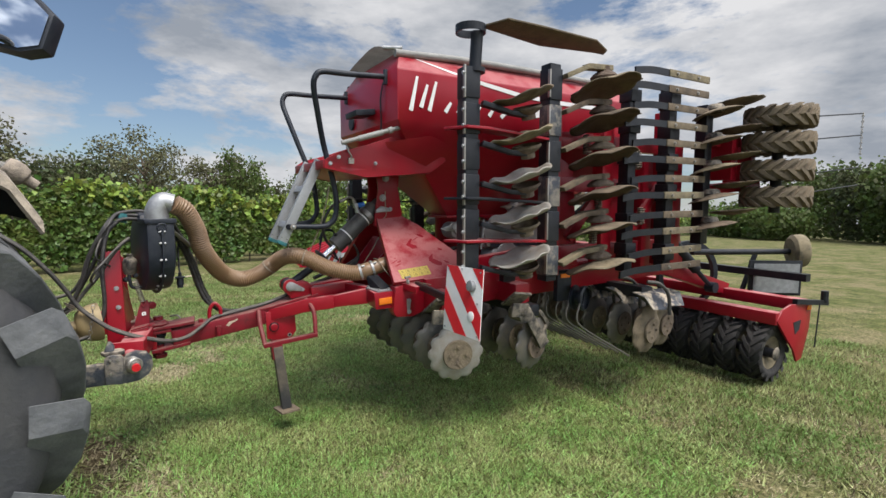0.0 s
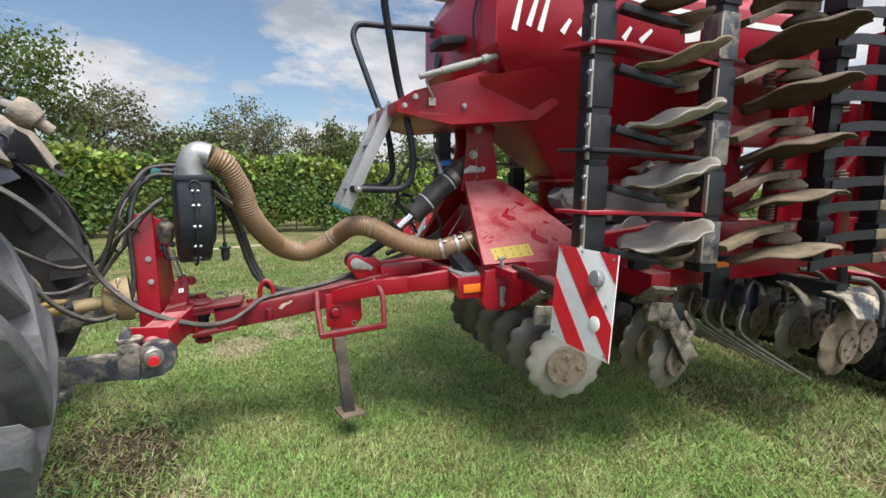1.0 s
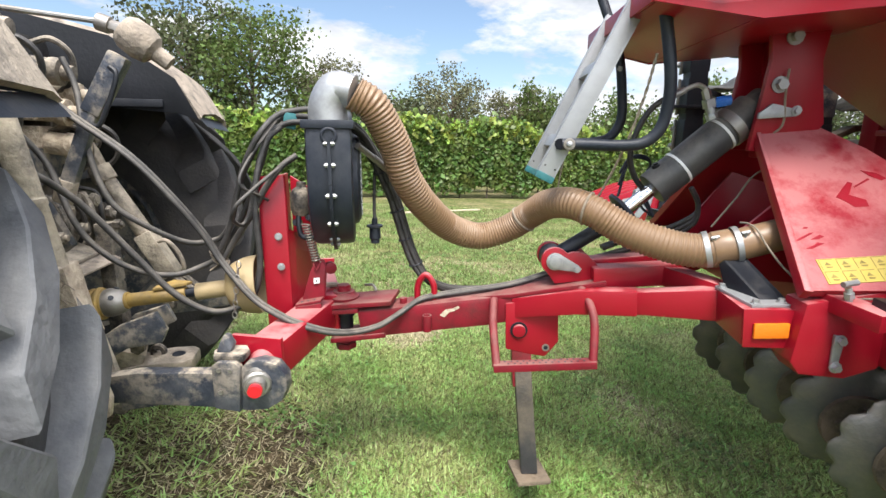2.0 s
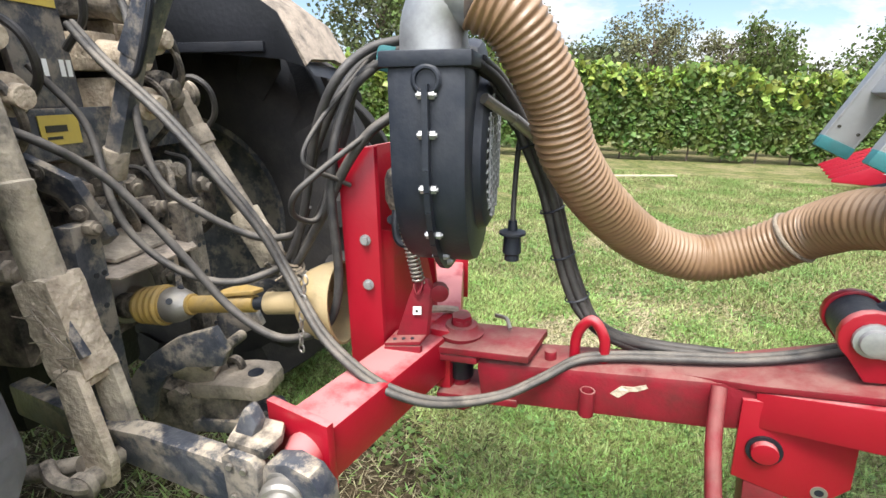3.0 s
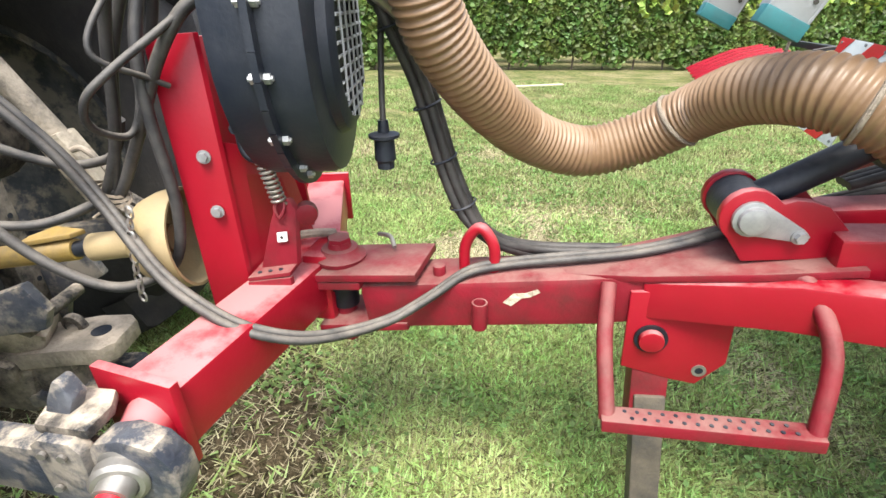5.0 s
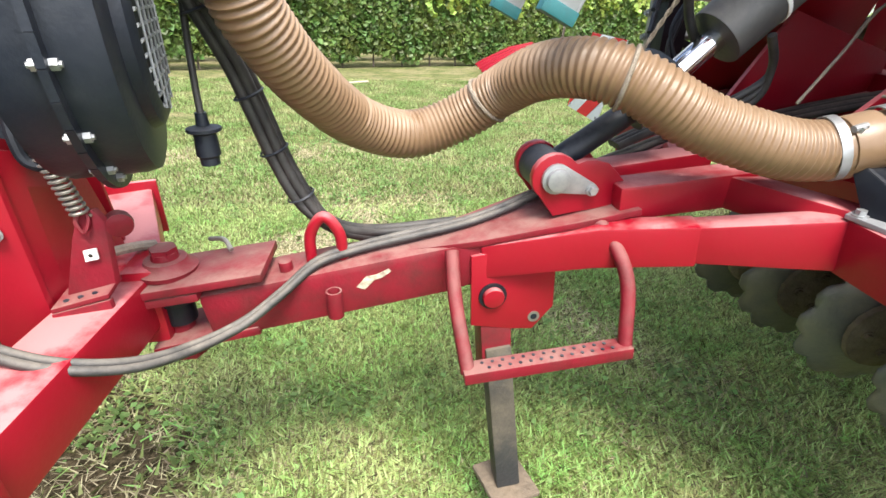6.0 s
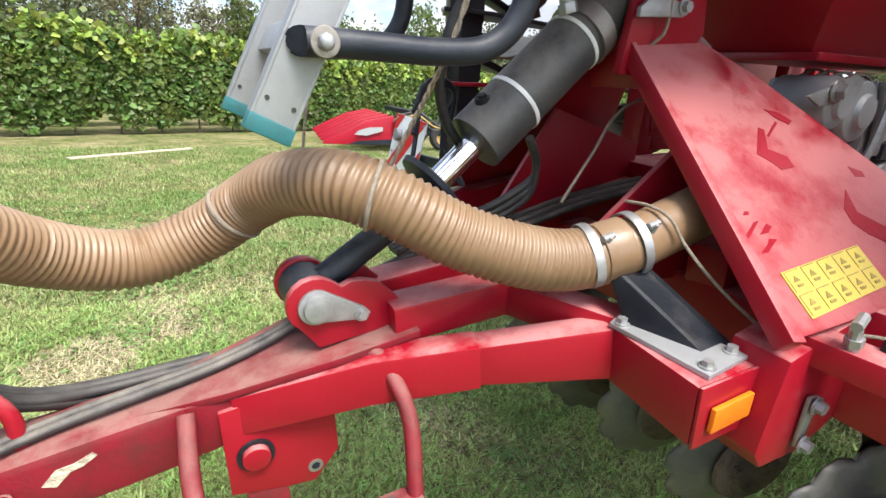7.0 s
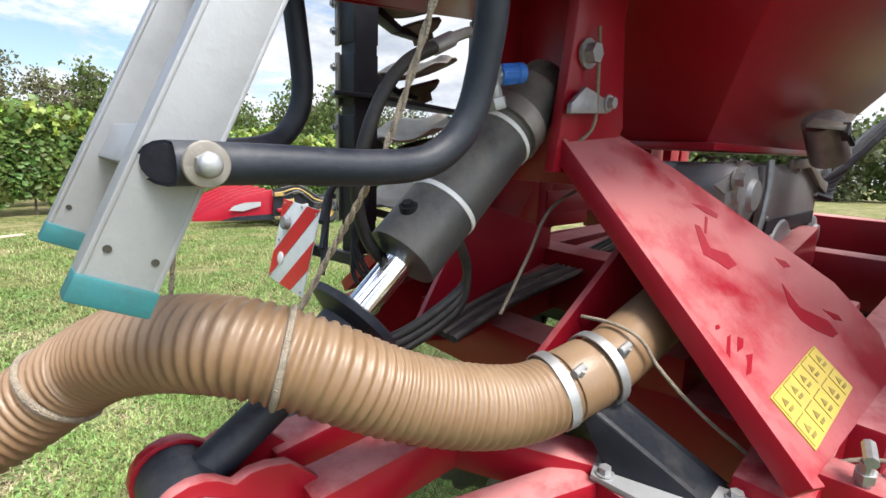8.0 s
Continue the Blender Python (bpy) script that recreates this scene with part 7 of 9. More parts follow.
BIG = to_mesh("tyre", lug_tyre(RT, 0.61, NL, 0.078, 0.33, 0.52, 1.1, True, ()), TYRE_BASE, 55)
# same tyre for the far side, its shade put into a blacker rubber
BIG_SHADED = to_mesh("tyre", lug_tyre(RT, 0.61, NL, 0.078, 0.33, 0.52, 1.1, True, ()), TYRE_BLACK_SHADE, 55)
LUGS = {s: [big_lug(k, TYRE if s < 0 else TYRE_BLACK_SHADE) for k in (-1, 1)] for s in (-1, 1)}
for s in (-1, 1):
    c = TM @ Vector((AX, s * WV, TZ))
    m = Matrix.Translation(c) @ TM.to_3x3().to_4x4() @ frame_of((0, s, 0)) @ Matrix.Rotation(0.1, 4, "Z")
    ty = hang("tyre", BIG if s < 0 else BIG_SHADED, tractor, m, "large dusty lugged tractor tyre")
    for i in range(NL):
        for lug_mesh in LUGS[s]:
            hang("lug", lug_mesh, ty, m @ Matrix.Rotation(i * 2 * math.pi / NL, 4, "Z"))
    b = B(); turned(b, [(0.50, -0.20), (0.46, -0.19), (0.42, -0.06), (0.20, -0.02), (0, -0.02), (0, 0.04), (0.20, 0.04), (0.42, 0.06), (0.46, 0.19), (0.50, 0.20)], (AX, s * WV, TZ), (0, s, 0), 36); tp("rim", b, BLUE_IRON, ty)
    # mudguard: a shell over the tyre, dusty top, straight inner wall
    b = B()
    prof = [(-2.22, 1.765), (-1.82, 1.945), (-1.27, 1.995), (-0.89, 1.905), (-0.63, 1.725), (-0.53, 1.545)]
    rows = []
    for u, z in prof:
        rows.append([b.verts.new((u, TV + s * v, z + dz)) for v, dz in ((0.59, -0.02), (0.63, 0.0), (0.85, 0.01), (1.06, -0.02), (1.08, -0.07))])
    for p, q in zip(rows, rows[1:]):
        for k in range(4):
            b.faces.new((p[k], p[k + 1], q[k + 1], q[k]) if s > 0 else (p[k + 1], p[k], q[k], q[k + 1]))
    bmesh.ops.recalc_face_normals(b, faces=b.faces[:])
    bmesh.ops.solidify(b, geom=b.faces[:], thickness=0.02)
    mg = tp("mudguard", b, TAN_STEEL, None, "dust-covered tractor mudguard")
    # inner wall: the shade under the guard is put into its black
    b = B()
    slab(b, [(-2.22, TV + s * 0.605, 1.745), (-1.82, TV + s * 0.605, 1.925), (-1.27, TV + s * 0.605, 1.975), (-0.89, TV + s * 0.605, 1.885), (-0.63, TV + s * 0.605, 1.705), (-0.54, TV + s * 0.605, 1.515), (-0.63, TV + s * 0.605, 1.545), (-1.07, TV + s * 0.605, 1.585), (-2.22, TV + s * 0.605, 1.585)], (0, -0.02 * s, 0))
    tp("mudguard_wall", b, CAVITY_SHADE, mg, bevel=0.003)
    b = B(); beam(b, (-0.69, TV + s * 0.59, 1.59), (-2.07, TV + s * 0.59, 1.6), 0.04, 0.035); tp("mudguard_rib", b, GREY, mg, bevel=0.003)
    b = B(); slab(b, [(-0.54, TV + s * 0.60, 1.52), (-0.51, TV + s * 0.60, 1.485), (-0.51, TV + s * 1.04, 1.465), (-0.54, TV + s * 1.04, 1.5)], (-0.015, 0, 0.02)); tp("mudguard_lip", b, GREY, mg, bevel=0.003)

# gearbox housing and rear face
b = B()
box(b, (-1.55, 0, 0.98), (0.95, 0.62, 0.62))
box(b, (-1.10, 0, 0.86), (0.16, 0.46, 0.40))
box(b, (-1.22, 0, 1.30), (0.34, 0.56, 0.14))
rod(b, (-1.37, -0.82, 0.90), (-1.37, 0.82, 0.90), 0.16, 24)
house = tp("rear_housing", b, DIRTY_IRON, None, "dust-caked cast iron axle housing", bevel=0.03)
for u, v, z, r_, l_ in ((-1.03, 0.12, 1.0, 0.05, 0.04), (-1.03, -0.16, 1.02, 0.04, 0.05), (-1.03, 0.18, 0.78, 0.035, 0.03), (-1.03, -0.2, 0.78, 0.035, 0.03), (-1.03, 0.0, 1.08, 0.045, 0.05), (-1.05, -0.26, 0.92, 0.05, 0.06)):
    b = B(); rod(b, (u, v, z), (u + l_, v, z), r_, 18); rod(b, (u + l_, v, z), (u + l_ + 0.012, v, z), r_ * 0.55, 6); tp("cover_boss", b, DIRTY_IRON, house, bevel=0.004)
b = B(); box(b, (-1.02, 0.02, 0.80), (0.03, 0.30, 0.26)); tp("power_take_off_plate", b, DIRTY_IRON, house, bevel=0.006)
b = B(); rod(b, (-1.02, -0.02, 0.80), (-0.97, -0.02, 0.80), 0.10, 24); rod(b, (-1.0, -0.02, 0.80), (-0.84, -0.02, 0.80), 0.026, 14); tp("power_take_off_stub", b, STEEL, house, bevel=0.003)
b = B(); slab(b, [(-1.0, -0.22, 1.0), (-0.86, -0.16, 0.96), (-0.86, 0.1, 0.96), (-1.0, 0.16, 1.0)], (0, 0, 0.012)); tp("guard_plate", b, TAN_STEEL, house, bevel=0.003)

# cross plate with stickers, side cheeks, link pins
b = B()
slab(b, [(-1.02, -0.42, 1.25), (-1.02, 0.45, 1.25), (-1.02, 0.45, 1.39), (-1.02, -0.42, 1.39)], (0.02, 0, 0))
rail_ = tp("cross_plate", b, BLUE_IRON, house, "dusty blue-grey cross plate", bevel=0.003)
for v, z, r_ in ((-0.25, 1.30, 0.012), (0.08, 1.32, 0.022), (0.2, 1.31, 0.014), (0.32, 1.32, 0.02)):
    b = B(); rod(b, (-0.999, v, z), (-0.997, v, z), r_, 16); tp("hole", b, BLACK, rail_)
b = B(); slab(b, [(-0.998, -0.17, 1.292), (-0.998, -0.05, 1.292), (-0.998, -0.05, 1.372), (-0.998, -0.17, 1.372)], (0.003, 0, 0)); st = tp("sticker", b, DECAL_YELLOW, rail_, "yellow warning sticker")
b = B(); slab(b, [(-0.9945, -0.155, 1.327), (-0.9945, -0.09, 1.327), (-0.9945, -0.09, 1.345), (-0.9945, -0.155, 1.345)], (0.0015, 0, 0)); slab(b, [(-0.9945, -0.155, 1.307), (-0.9945, -0.11, 1.307), (-0.9945, -0.11, 1.315), (-0.9945, -0.155, 1.315)], (0.0015, 0, 0)); tp("print", b, DECAL_BLACK, rail_)
b = B(); slab(b, [(-1.05, -0.17, 1.39), (-1.05, 0.01, 1.39), (-1.05, -0.01, 1.80), (-1.05, -0.19, 1.80)], (0.025, 0, 0)); vp = tp("valve_plate", b, BLUE_IRON, house, "dusty blue-grey valve plate", bevel=0.004)
b = B(); slab(b, [(-1.023, -0.185, 1.655), (-1.023, -0.015, 1.655), (-1.023, -0.015, 1.76), (-1.023, -0.185, 1.76)], (0.003, 0, 0)); tp("sticker", b, DECAL_YELLOW, vp, "yellow warning sticker")
for k in range(4):
    b = B(); v0 = -0.115 + 0.022 * k + 0.03 * (k > 1); slab(b, [(-1.024, v0, 1.475), (-1.024, v0 + 0.014, 1.475), (-1.024, v0 + 0.014, 1.52), (-1.024, v0, 1.52)], (0.002, 0, 0)); tp("print", b, WHITE, vp, "white valve marking")
# hydraulic couplers, soil-caked, either side of the valve plate
for v, z in ((-0.33, 1.72), (-0.33, 1.58), (-0.30, 1.45), (-0.42, 1.66), (-0.42, 1.50), (0.10, 1.70), (0.10, 1.55), (0.13, 1.42), (0.21, 1.62), (0.21, 1.47), (-0.24, 1.80)):
    b = B(); rod(b, (-1.06, v, z), (-0.93, v, z - 0.02), 0.045, 16); rod(b, (-0.94, v, z - 0.02), (-0.90, v, z - 0.025), 0.052, 16); rod(b, (-0.90, v, z - 0.025), (-0.86, v, z - 0.03), 0.03, 12); box(b, (-1.05, v, z), (0.10, 0.11, 0.11)); tp("hydraulic_coupler", b, CLAY if (int(v * 100) + int(z * 100)) % 2 else DIRTY_IRON, house, bevel=0.006)
# backmost blocks, coloured dark so the gaps before them read as shaded
b = B(); box(b, (-1.30, 0.0, 1.62), (0.36, 0.95, 0.46)); tp("valve_block", b, GAP_SHADE, house, bevel=0.03)
b = B(); box(b, (-2.0, 0, 1.4), (0.5, 1.15, 1.1)); tp("cab_rear_wall", b, GAP_SHADE, house, bevel=0.03)
b = B(); box(b, (-1.75, 0.0, 0.55), (1.0, 0.5, 0.35)); tp("belly_housing", b, GAP_SHADE, house, bevel=0.04)

# rockshaft lift arms and lift rods
for s in (-1, 1):
    b = B(); beam(b, (-1.22, s * 0.36, 1.44), (-1.03, s * 0.40, 1.43), 0.06, 0.10, (0, 0, 1), 0.05, 0.07); la = tp("lift_arm", b, DIRTY_IRON, None, bevel=0.012)
    for dv in (-0.045, 0.045):
        b = B(); rod(b, (-1.02, s * 0.41 + dv - 0.016, 1.42), (-1.02, s * 0.41 + dv + 0.016, 1.42), 0.058, 22); rod(b, (-1.02, s * 0.41 + dv - 0.026, 1.42), (-1.02, s * 0.41 + dv + 0.026, 1.42), 0.028, 14); tp("arm_eye", b, DIRTY_IRON, la, bevel=0.006)
    b = B(); rod(b, (-1.02, s * 0.41 - 0.10, 1.42), (-1.02, s * 0.41 + 0.10, 1.42), 0.020, 14); sweep(b, smooth_line([(-1.0, s * 0.41 - 0.09, 1.45), (-0.98, s * 0.41 - 0.10, 1.47), (-0.965, s * 0.41 - 0.10, 1.44), (-0.98, s * 0.41 - 0.09, 1.42)], 4), 0.004, 6); tp("arm_pin", b, STEEL, la)
b = B(); beam(b, (-1.02, 0.415, 1.43), (-0.955, 0.42, 1.26), 0.055, 0.075, (0, 1, 0), 0.05, 0.06); rod(b, (-0.975, 0.418, 1.30), (-0.945, 0.42, 1.235), 0.050, 18); rod(b, (-0.95, 0.42, 1.25), (-0.80, 0.42, 0.96), 0.036, 18, 0.040); lr = tp("lift_rod", b, TAN_STEEL, None, "dusty steel lift rod", bevel=0.005)
b = B(); beam(b, (-0.815, 0.42, 0.985), (-0.71, 0.42, 0.77), 0.085, 0.095, (0, 1, 0)); tp("turnbuckle", b, TAN_STEEL, lr, bevel=0.014)
b = B(); sweep(b, smooth_line([(-0.74, 0.37, 0.95), (-0.70, 0.36, 0.955), (-0.655, 0.36, 0.90), (-0.635, 0.36, 0.83), (-0.65, 0.37, 0.79)], 5), 0.010, 10); tp("crank_handle", b, TAN_STEEL, lr)
for dv in (-0.035, 0.035):
    b = B(); beam(b, (-0.72, 0.42 + dv, 0.79), (-0.62, 0.49 + dv, 0.66), 0.022, 0.05, (0, 1, 0)); tp("rod_fork", b, DIRTY_IRON, lr, bevel=0.005)
n0, n1, n2, n3 = Vector((-0.81, -0.455, 1.53)), Vector((-0.725, -0.47, 1.025)), Vector((-0.682, -0.475, 0.815)), Vector((-0.632, -0.50, 0.60))
d = (n1 - n0).normalized()
b = B(); turned(b, [(0, -0.02), (0.030, -0.02), (0.036, 0.0), (0.037, 0.28), (0.041, 0.285), (0.041, 0.30), (0.038, 0.305), (0.039, 0.52), (0, 0.52)], n0, d, 26); nr = tp("lift_rod", b, TAN_STEEL, None, "clay-smeared steel lift rod")
# clay-caked block: an uneven lump of dried soil round the turnbuckle
b = B(); beam(b, n1 + d * -0.02, n2, 0.092, 0.085, (0, 1, 0), 0.095, 0.085)
bmesh.ops.subdivide_edges(b, edges=b.edges[:], cuts=7, use_grid_fill=True)
for v in b.verts:
    k = noise.noise(v.co * 22.0) * 0.010 + noise.noise(v.co * 60.0) * 0.005
    v.co += (v.co - (n1 + n2) / 2).normalized() * k
nb = tp("turnbuckle", b, CLAY, nr, "clay-caked turnbuckle block", smooth=25)
b = B(); beam(b, n1 + Vector((0.040, -0.03, -0.06)), n2 + Vector((0.045, -0.03, 0.06)), 0.022, 0.018); tp("adjuster_bar", b, BLUE_IRON, nb, bevel=0.004)
for k in range(14):
    q = n1 + (n2 - n1) * (0.1 + 0.06 * k) + Vector((0.04 - 0.012 * (k % 5), -0.046, 0))
    b = B(); sweep(b, smooth_line([q, q + Vector((0.02 * math.sin(k * 2.1), -0.012, 0.015)), q + Vector((0.045 * math.sin(k * 1.3), -0.02, 0.03 * math.cos(k * 1.7)))], 3), 0.0016, 5); tp("straw_stalk", b, ROPE, nb)
for dv in (-0.042, 0.042):
    b = B(); slab(b, [n2 + Vector((-0.03, dv - 0.014, 0.03)), n2 + Vector((0.035, dv - 0.014, 0.03)), n3 + Vector((0.045, dv - 0.014, 0.03)), n3 + Vector((0.035, dv - 0.014, -0.03)), n3 + Vector((-0.01, dv - 0.014, -0.045)), n3 + Vector((-0.035, dv - 0.014, 0.0))], (0, 0.028, 0)); tp("fork_leg", b, CLAY if dv < 0 else TAN_STEEL, nr, bevel=0.009)
b = B(); box(b, n2 + Vector((0.0, 0, 0.0)), (0.065, 0.105, 0.05), (0, -8, 0)); tp("fork_bridge", b, CLAY, nr, bevel=0.012)
b = B(); rod(b, n3 + Vector((0, -0.085, 0)), n3 + Vector((0, 0.10, 0)), 0.024, 16); rod(b, n3 + Vector((0, -0.10, 0)), n3 + Vector((0, -0.08, 0)), 0.035, 16); tp("fork_pin", b, DIRTY_IRON, nr, bevel=0.004)

# lower links: flat forged arms that widen into a hook
b = B()
slab(b, [(-1.10, -0.36, 0.56), (-1.10, -0.36, 0.66), (-0.66, -0.49, 0.675), (-0.52, -0.525, 0.70), (-0.30, -0.572, 0.705), (-0.20, -0.593, 0.700), (-0.175, -0.598, 0.738), (-0.125, -0.607, 0.752), (-0.075, -0.616, 0.738), (-0.048, -0.621, 0.70), (-0.045, -0.622, 0.655), (-0.065, -0.618, 0.61), (-0.11, -0.609, 0.58), (-0.17, -0.597, 0.573), (-0.30, -0.57, 0.583), (-0.60, -0.50, 0.585)], (0.012, 0.05, 0))
ln = tp("lower_link", b, BLUE_IRON, None, "mud-streaked blue-grey lower link arm", bevel=0.010)
b = B(); slab(b, [(-0.275, -0.592, 0.59), (-0.275, -0.592, 0.735), (-0.255, -0.596, 0.75), (-0.20, -0.607, 0.75), (-0.185, -0.611, 0.73), (-0.195, -0.609, 0.578)], (0.006, 0.028, 0)); hg = tp("hook_guard", b, BLUE_IRON, ln, bevel=0.006)
for u, z in ((-0.25, 0.725), (-0.215, 0.725), (-0.25, 0.65)):
    b = B(); rod(b, (u, -0.600 - (u + 0.25) * 0.2, z), (u, -0.606 - (u + 0.25) * 0.2, z), 0.007, 10); tp("rivet", b, STEEL, hg)
b = B(); slab(b, [(-0.27, -0.575, 0.742), (-0.175, -0.595, 0.742), (-0.165, -0.54, 0.742), (-0.18, -0.50, 0.742), (-0.24, -0.49, 0.742), (-0.28, -0.52, 0.742)], (0.0, 0.0, 0.022)); hc = tp("hook_cover", b, DIRTY_IRON, ln, "soil-caked hook cover", bevel=0.008)
b = B(); slab(b, [(-0.268, -0.55, 0.762), (-0.222, -0.56, 0.762), (-0.215, -0.55, 0.785), (-0.232, -0.545, 0.815), (-0.245, -0.54, 0.817), (-0.258, -0.545, 0.79)], (0.008, 0.03, 0)); tp("hook_latch", b, BLUE_IRON, ln, "blue-grey hook latch", bevel=0.006)
b = B(); turned(b, [(0.030, -0.012), (0.044, -0.012), (0.044, 0.006), (0.038, 0.012), (0.030, 0.012), (0.030, -0.012)], (-0.136, -0.618, 0.678), (0.2, -1, 0), 26); tp("link_eye", b, STEEL, ln)
b = B()
slab(b, [(-1.10, 0.36, 0.56), (-1.10, 0.36, 0.68), (-0.58, 0.50, 0.66), (-0.20, 0.60, 0.67), (0.0, 0.66, 0.69), (0.03, 0.66, 0.64), (-0.05, 0.64, 0.60), (-0.6, 0.50, 0.55)], (0.012, 0.055, 0))
lf = tp("lower_link", b, BLUE_IRON, None, "mud-streaked blue-grey lower link arm", bevel=0.008)
for u, v in ((-0.75, 0.45), (-0.45, 0.525), (-0.25, 0.58)):
    b = B(); bolt(b, (u, v, 0.61), (0.2, -1, 0), 0.022, 0.015); tp("bolt", b, DIRTY_IRON, lf)
# stabiliser bars
for s in (-1, 1):
    b = B(); rod(b, (-1.0, s * 0.66, 0.58), (-0.66, s * 0.56, 0.63), 0.020, 12); sweep(b, smooth_line([(-0.70, s * 0.60, 0.66), (-0.66, s * 0.62, 0.64), (-0.62, s * 0.60, 0.61), (-0.66, s * 0.55, 0.60), (-0.70, s * 0.57, 0.63)], 4), 0.016, 8); tp("stabiliser", b, DIRTY_IRON)

# pick-up hitch: hanger posts, bent arms and clevis
for v, u0, u1, z0, z1 in ((-0.26, -0.855, -0.872, 1.105, 0.52), (0.13, -0.845, -0.838, 1.085, 0.44)):
    b = B(); beam(b, (u0, v, z0), (u1, v, z1), 0.055, 0.085, (0, 1, 0)); hp = tp("hanger_post", b, BLUE_IRON if v < 0 else DIRTY_IRON, None, "dusty steel hanger post", bevel=0.005)
    for k in range(6):
        f = 0.08 + 0.155 * k
        for dw in (-0.012, 0.012) if k % 2 else (0.0,):
            q = Vector((u0 + (u1 - u0) * f + 0.043, v + dw, z0 + (z1 - z0) * f)); b = B(); rod(b, q, q + Vector((0.002, 0, 0)), 0.008, 10); tp("hole", b, BLACK, hp)
    b = B(); rod(b, (u0 + 0.035, v, z0 - 0.01), (u0 + 0.06, v, z0 - 0.01), 0.022, 6); rod(b, (u0 + 0.06, v, z0 - 0.01), (u0 + 0.07, v, z0 - 0.01), 0.012, 12); tp("nut", b, DIRTY_IRON, hp, bevel=0.002)
b = B(); slab(b, [(-0.90, -0.16, 0.44), (-0.93, -0.16, 0.54), (-0.885, -0.16, 0.60), (-0.815, -0.16, 0.665), (-0.72, -0.16, 0.728), (-0.585, -0.16, 0.775), (-0.55, -0.16, 0.70), (-0.575, -0.16, 0.648), (-0.70, -0.16, 0.632), (-0.775, -0.16, 0.59), (-0.83, -0.16, 0.52), (-0.86, -0.16, 0.42)], (0, 0.03, 0)); ph = tp("pick_up_hook", b, BLUE_IRON, None, "dusty blue-grey pick-up hitch arm", bevel=0.008)
b = B(); slab(b, [(-0.95, 0.16, 0.34), (-0.90, 0.16, 0.56), (-0.80, 0.16, 0.66), (-0.66, 0.16, 0.70), (-0.63, 0.16, 0.62), (-0.76, 0.16, 0.56), (-0.84, 0.16, 0.34)], (0, 0.03, 0)); tp("hook_arm", b, BLUE_IRON, ph, bevel=0.008)
b = B(); box(b, (-0.86, 0.0, 0.40), (0.20, 0.15, 0.16), (0, 14, 0)); tp("hitch_block", b, DIRTY_IRON, ph, bevel=0.02)
b = B(); box(b, (-0.765, -0.02, 0.555), (0.13, 0.11, 0.08), (10, 25, 18)); box(b, (-0.80, 0.03, 0.50), (0.10, 0.10, 0.10), (0, -20, 30)); tp("hitch_latch", b, TAN_STEEL, ph, "soil-caked hitch latch", bevel=0.014)
for q, r_ in (((-0.70, -0.06, 0.60), 0.020), ((-0.80, -0.09, 0.47), 0.028)):
    b = B(); rod(b, q, Vector(q) + Vector((0.01, 0.18, 0.0)), r_, 14); rod(b, Vector(q) - Vector((0, 0.02, 0)), q, r_ * 1.5, 6); tp("hitch_bolt", b, DIRTY_IRON, ph, bevel=0.002)
b = B(); turned(b, [(0.020, -0.014), (0.034, -0.010), (0.036, 0), (0.034, 0.010), (0.020, 0.014)], (-0.665, 0.03, 0.535), (0.2, 1, 0.1), 18); tp("shackle_ring", b, DIRTY_IRON, ph)
for z, zf in ((0.475, 0.055), (0.340, 0.05)):
    b = B(); slab(b, [(-0.80, -0.075, z - 0.02), (-0.62, -0.085, z), (-0.535, -0.085, z), (-0.505, -0.055, z), (-0.505, 0.055, z), (-0.535, 0.085, z), (-0.62, 0.085, z), (-0.80, 0.075, z - 0.02)], (0, 0, zf))
    jw = tp("clevis_jaw", b, TAN_STEEL if z > 0.4 else BLUE_IRON, ph, bevel=0.012)
    b = B(); rod(b, (-0.575, 0, z + zf + 0.0005), (-0.575, 0, z + zf + 0.0025), 0.026, 20); tp("hole", b, BLACK, jw)
b = B(); box(b, (-0.70, 0.0, 0.42), (0.12, 0.13, 0.14), (0, -6, 0)); tp("jaw_web", b, DIRTY_IRON, ph, bevel=0.015)

# top link stowed upright
b = B(); beam(b, (-0.848, -0.100, 1.245), (-0.718, -0.090, 1.555), 0.050, 0.045, (0, 1, 0)); tl = tp("top_link", b, BLUE_IRON, None, "dusty blue-grey top link", bevel=0.010)
b = B(); beam(b, (-0.733, -0.090, 1.515), (-0.618, -0.080, 1.720), 0.068, 0.060, (0, 1, 0)); tp("link_tube", b, BLUE_IRON, tl, bevel=0.012)
b = B(); rod(b, (-0.868, -0.100, 1.200), (-0.838, -0.100, 1.280), 0.034, 16); tp("link_end", b, TAN_STEEL, tl, bevel=0.006)
b = B(); sweep(b, smooth_line([(-0.718, -0.140, 1.475), (-0.683, -0.145, 1.485), (-0.618, -0.140, 1.635), (-0.638, -0.130, 1.675)], 5), 0.009, 8); tp("link_grip", b, GREY, tl)
b = B(); turned(b, [(0, -0.05), (0.05, -0.05), (0.062, -0.03), (0.066, 0.02), (0.055, 0.06), (0.03, 0.075), (0.028, 0.13), (0, 0.13)], (-0.563, -0.070, 1.780), (0.75, 0.1, -0.62), 24); tp("link_ball", b, TAN_STEEL, tl, "brown soil-caked link ball")
b = B(); rod(b, (-0.648, -0.080, 1.820), (-0.588, -0.075, 1.800), 0.024, 6); rod(b, (-0.678, -0.080, 1.830), (-0.638, -0.080, 1.817), 0.030, 16); tp("link_nut", b, STEEL, tl, bevel=0.003)
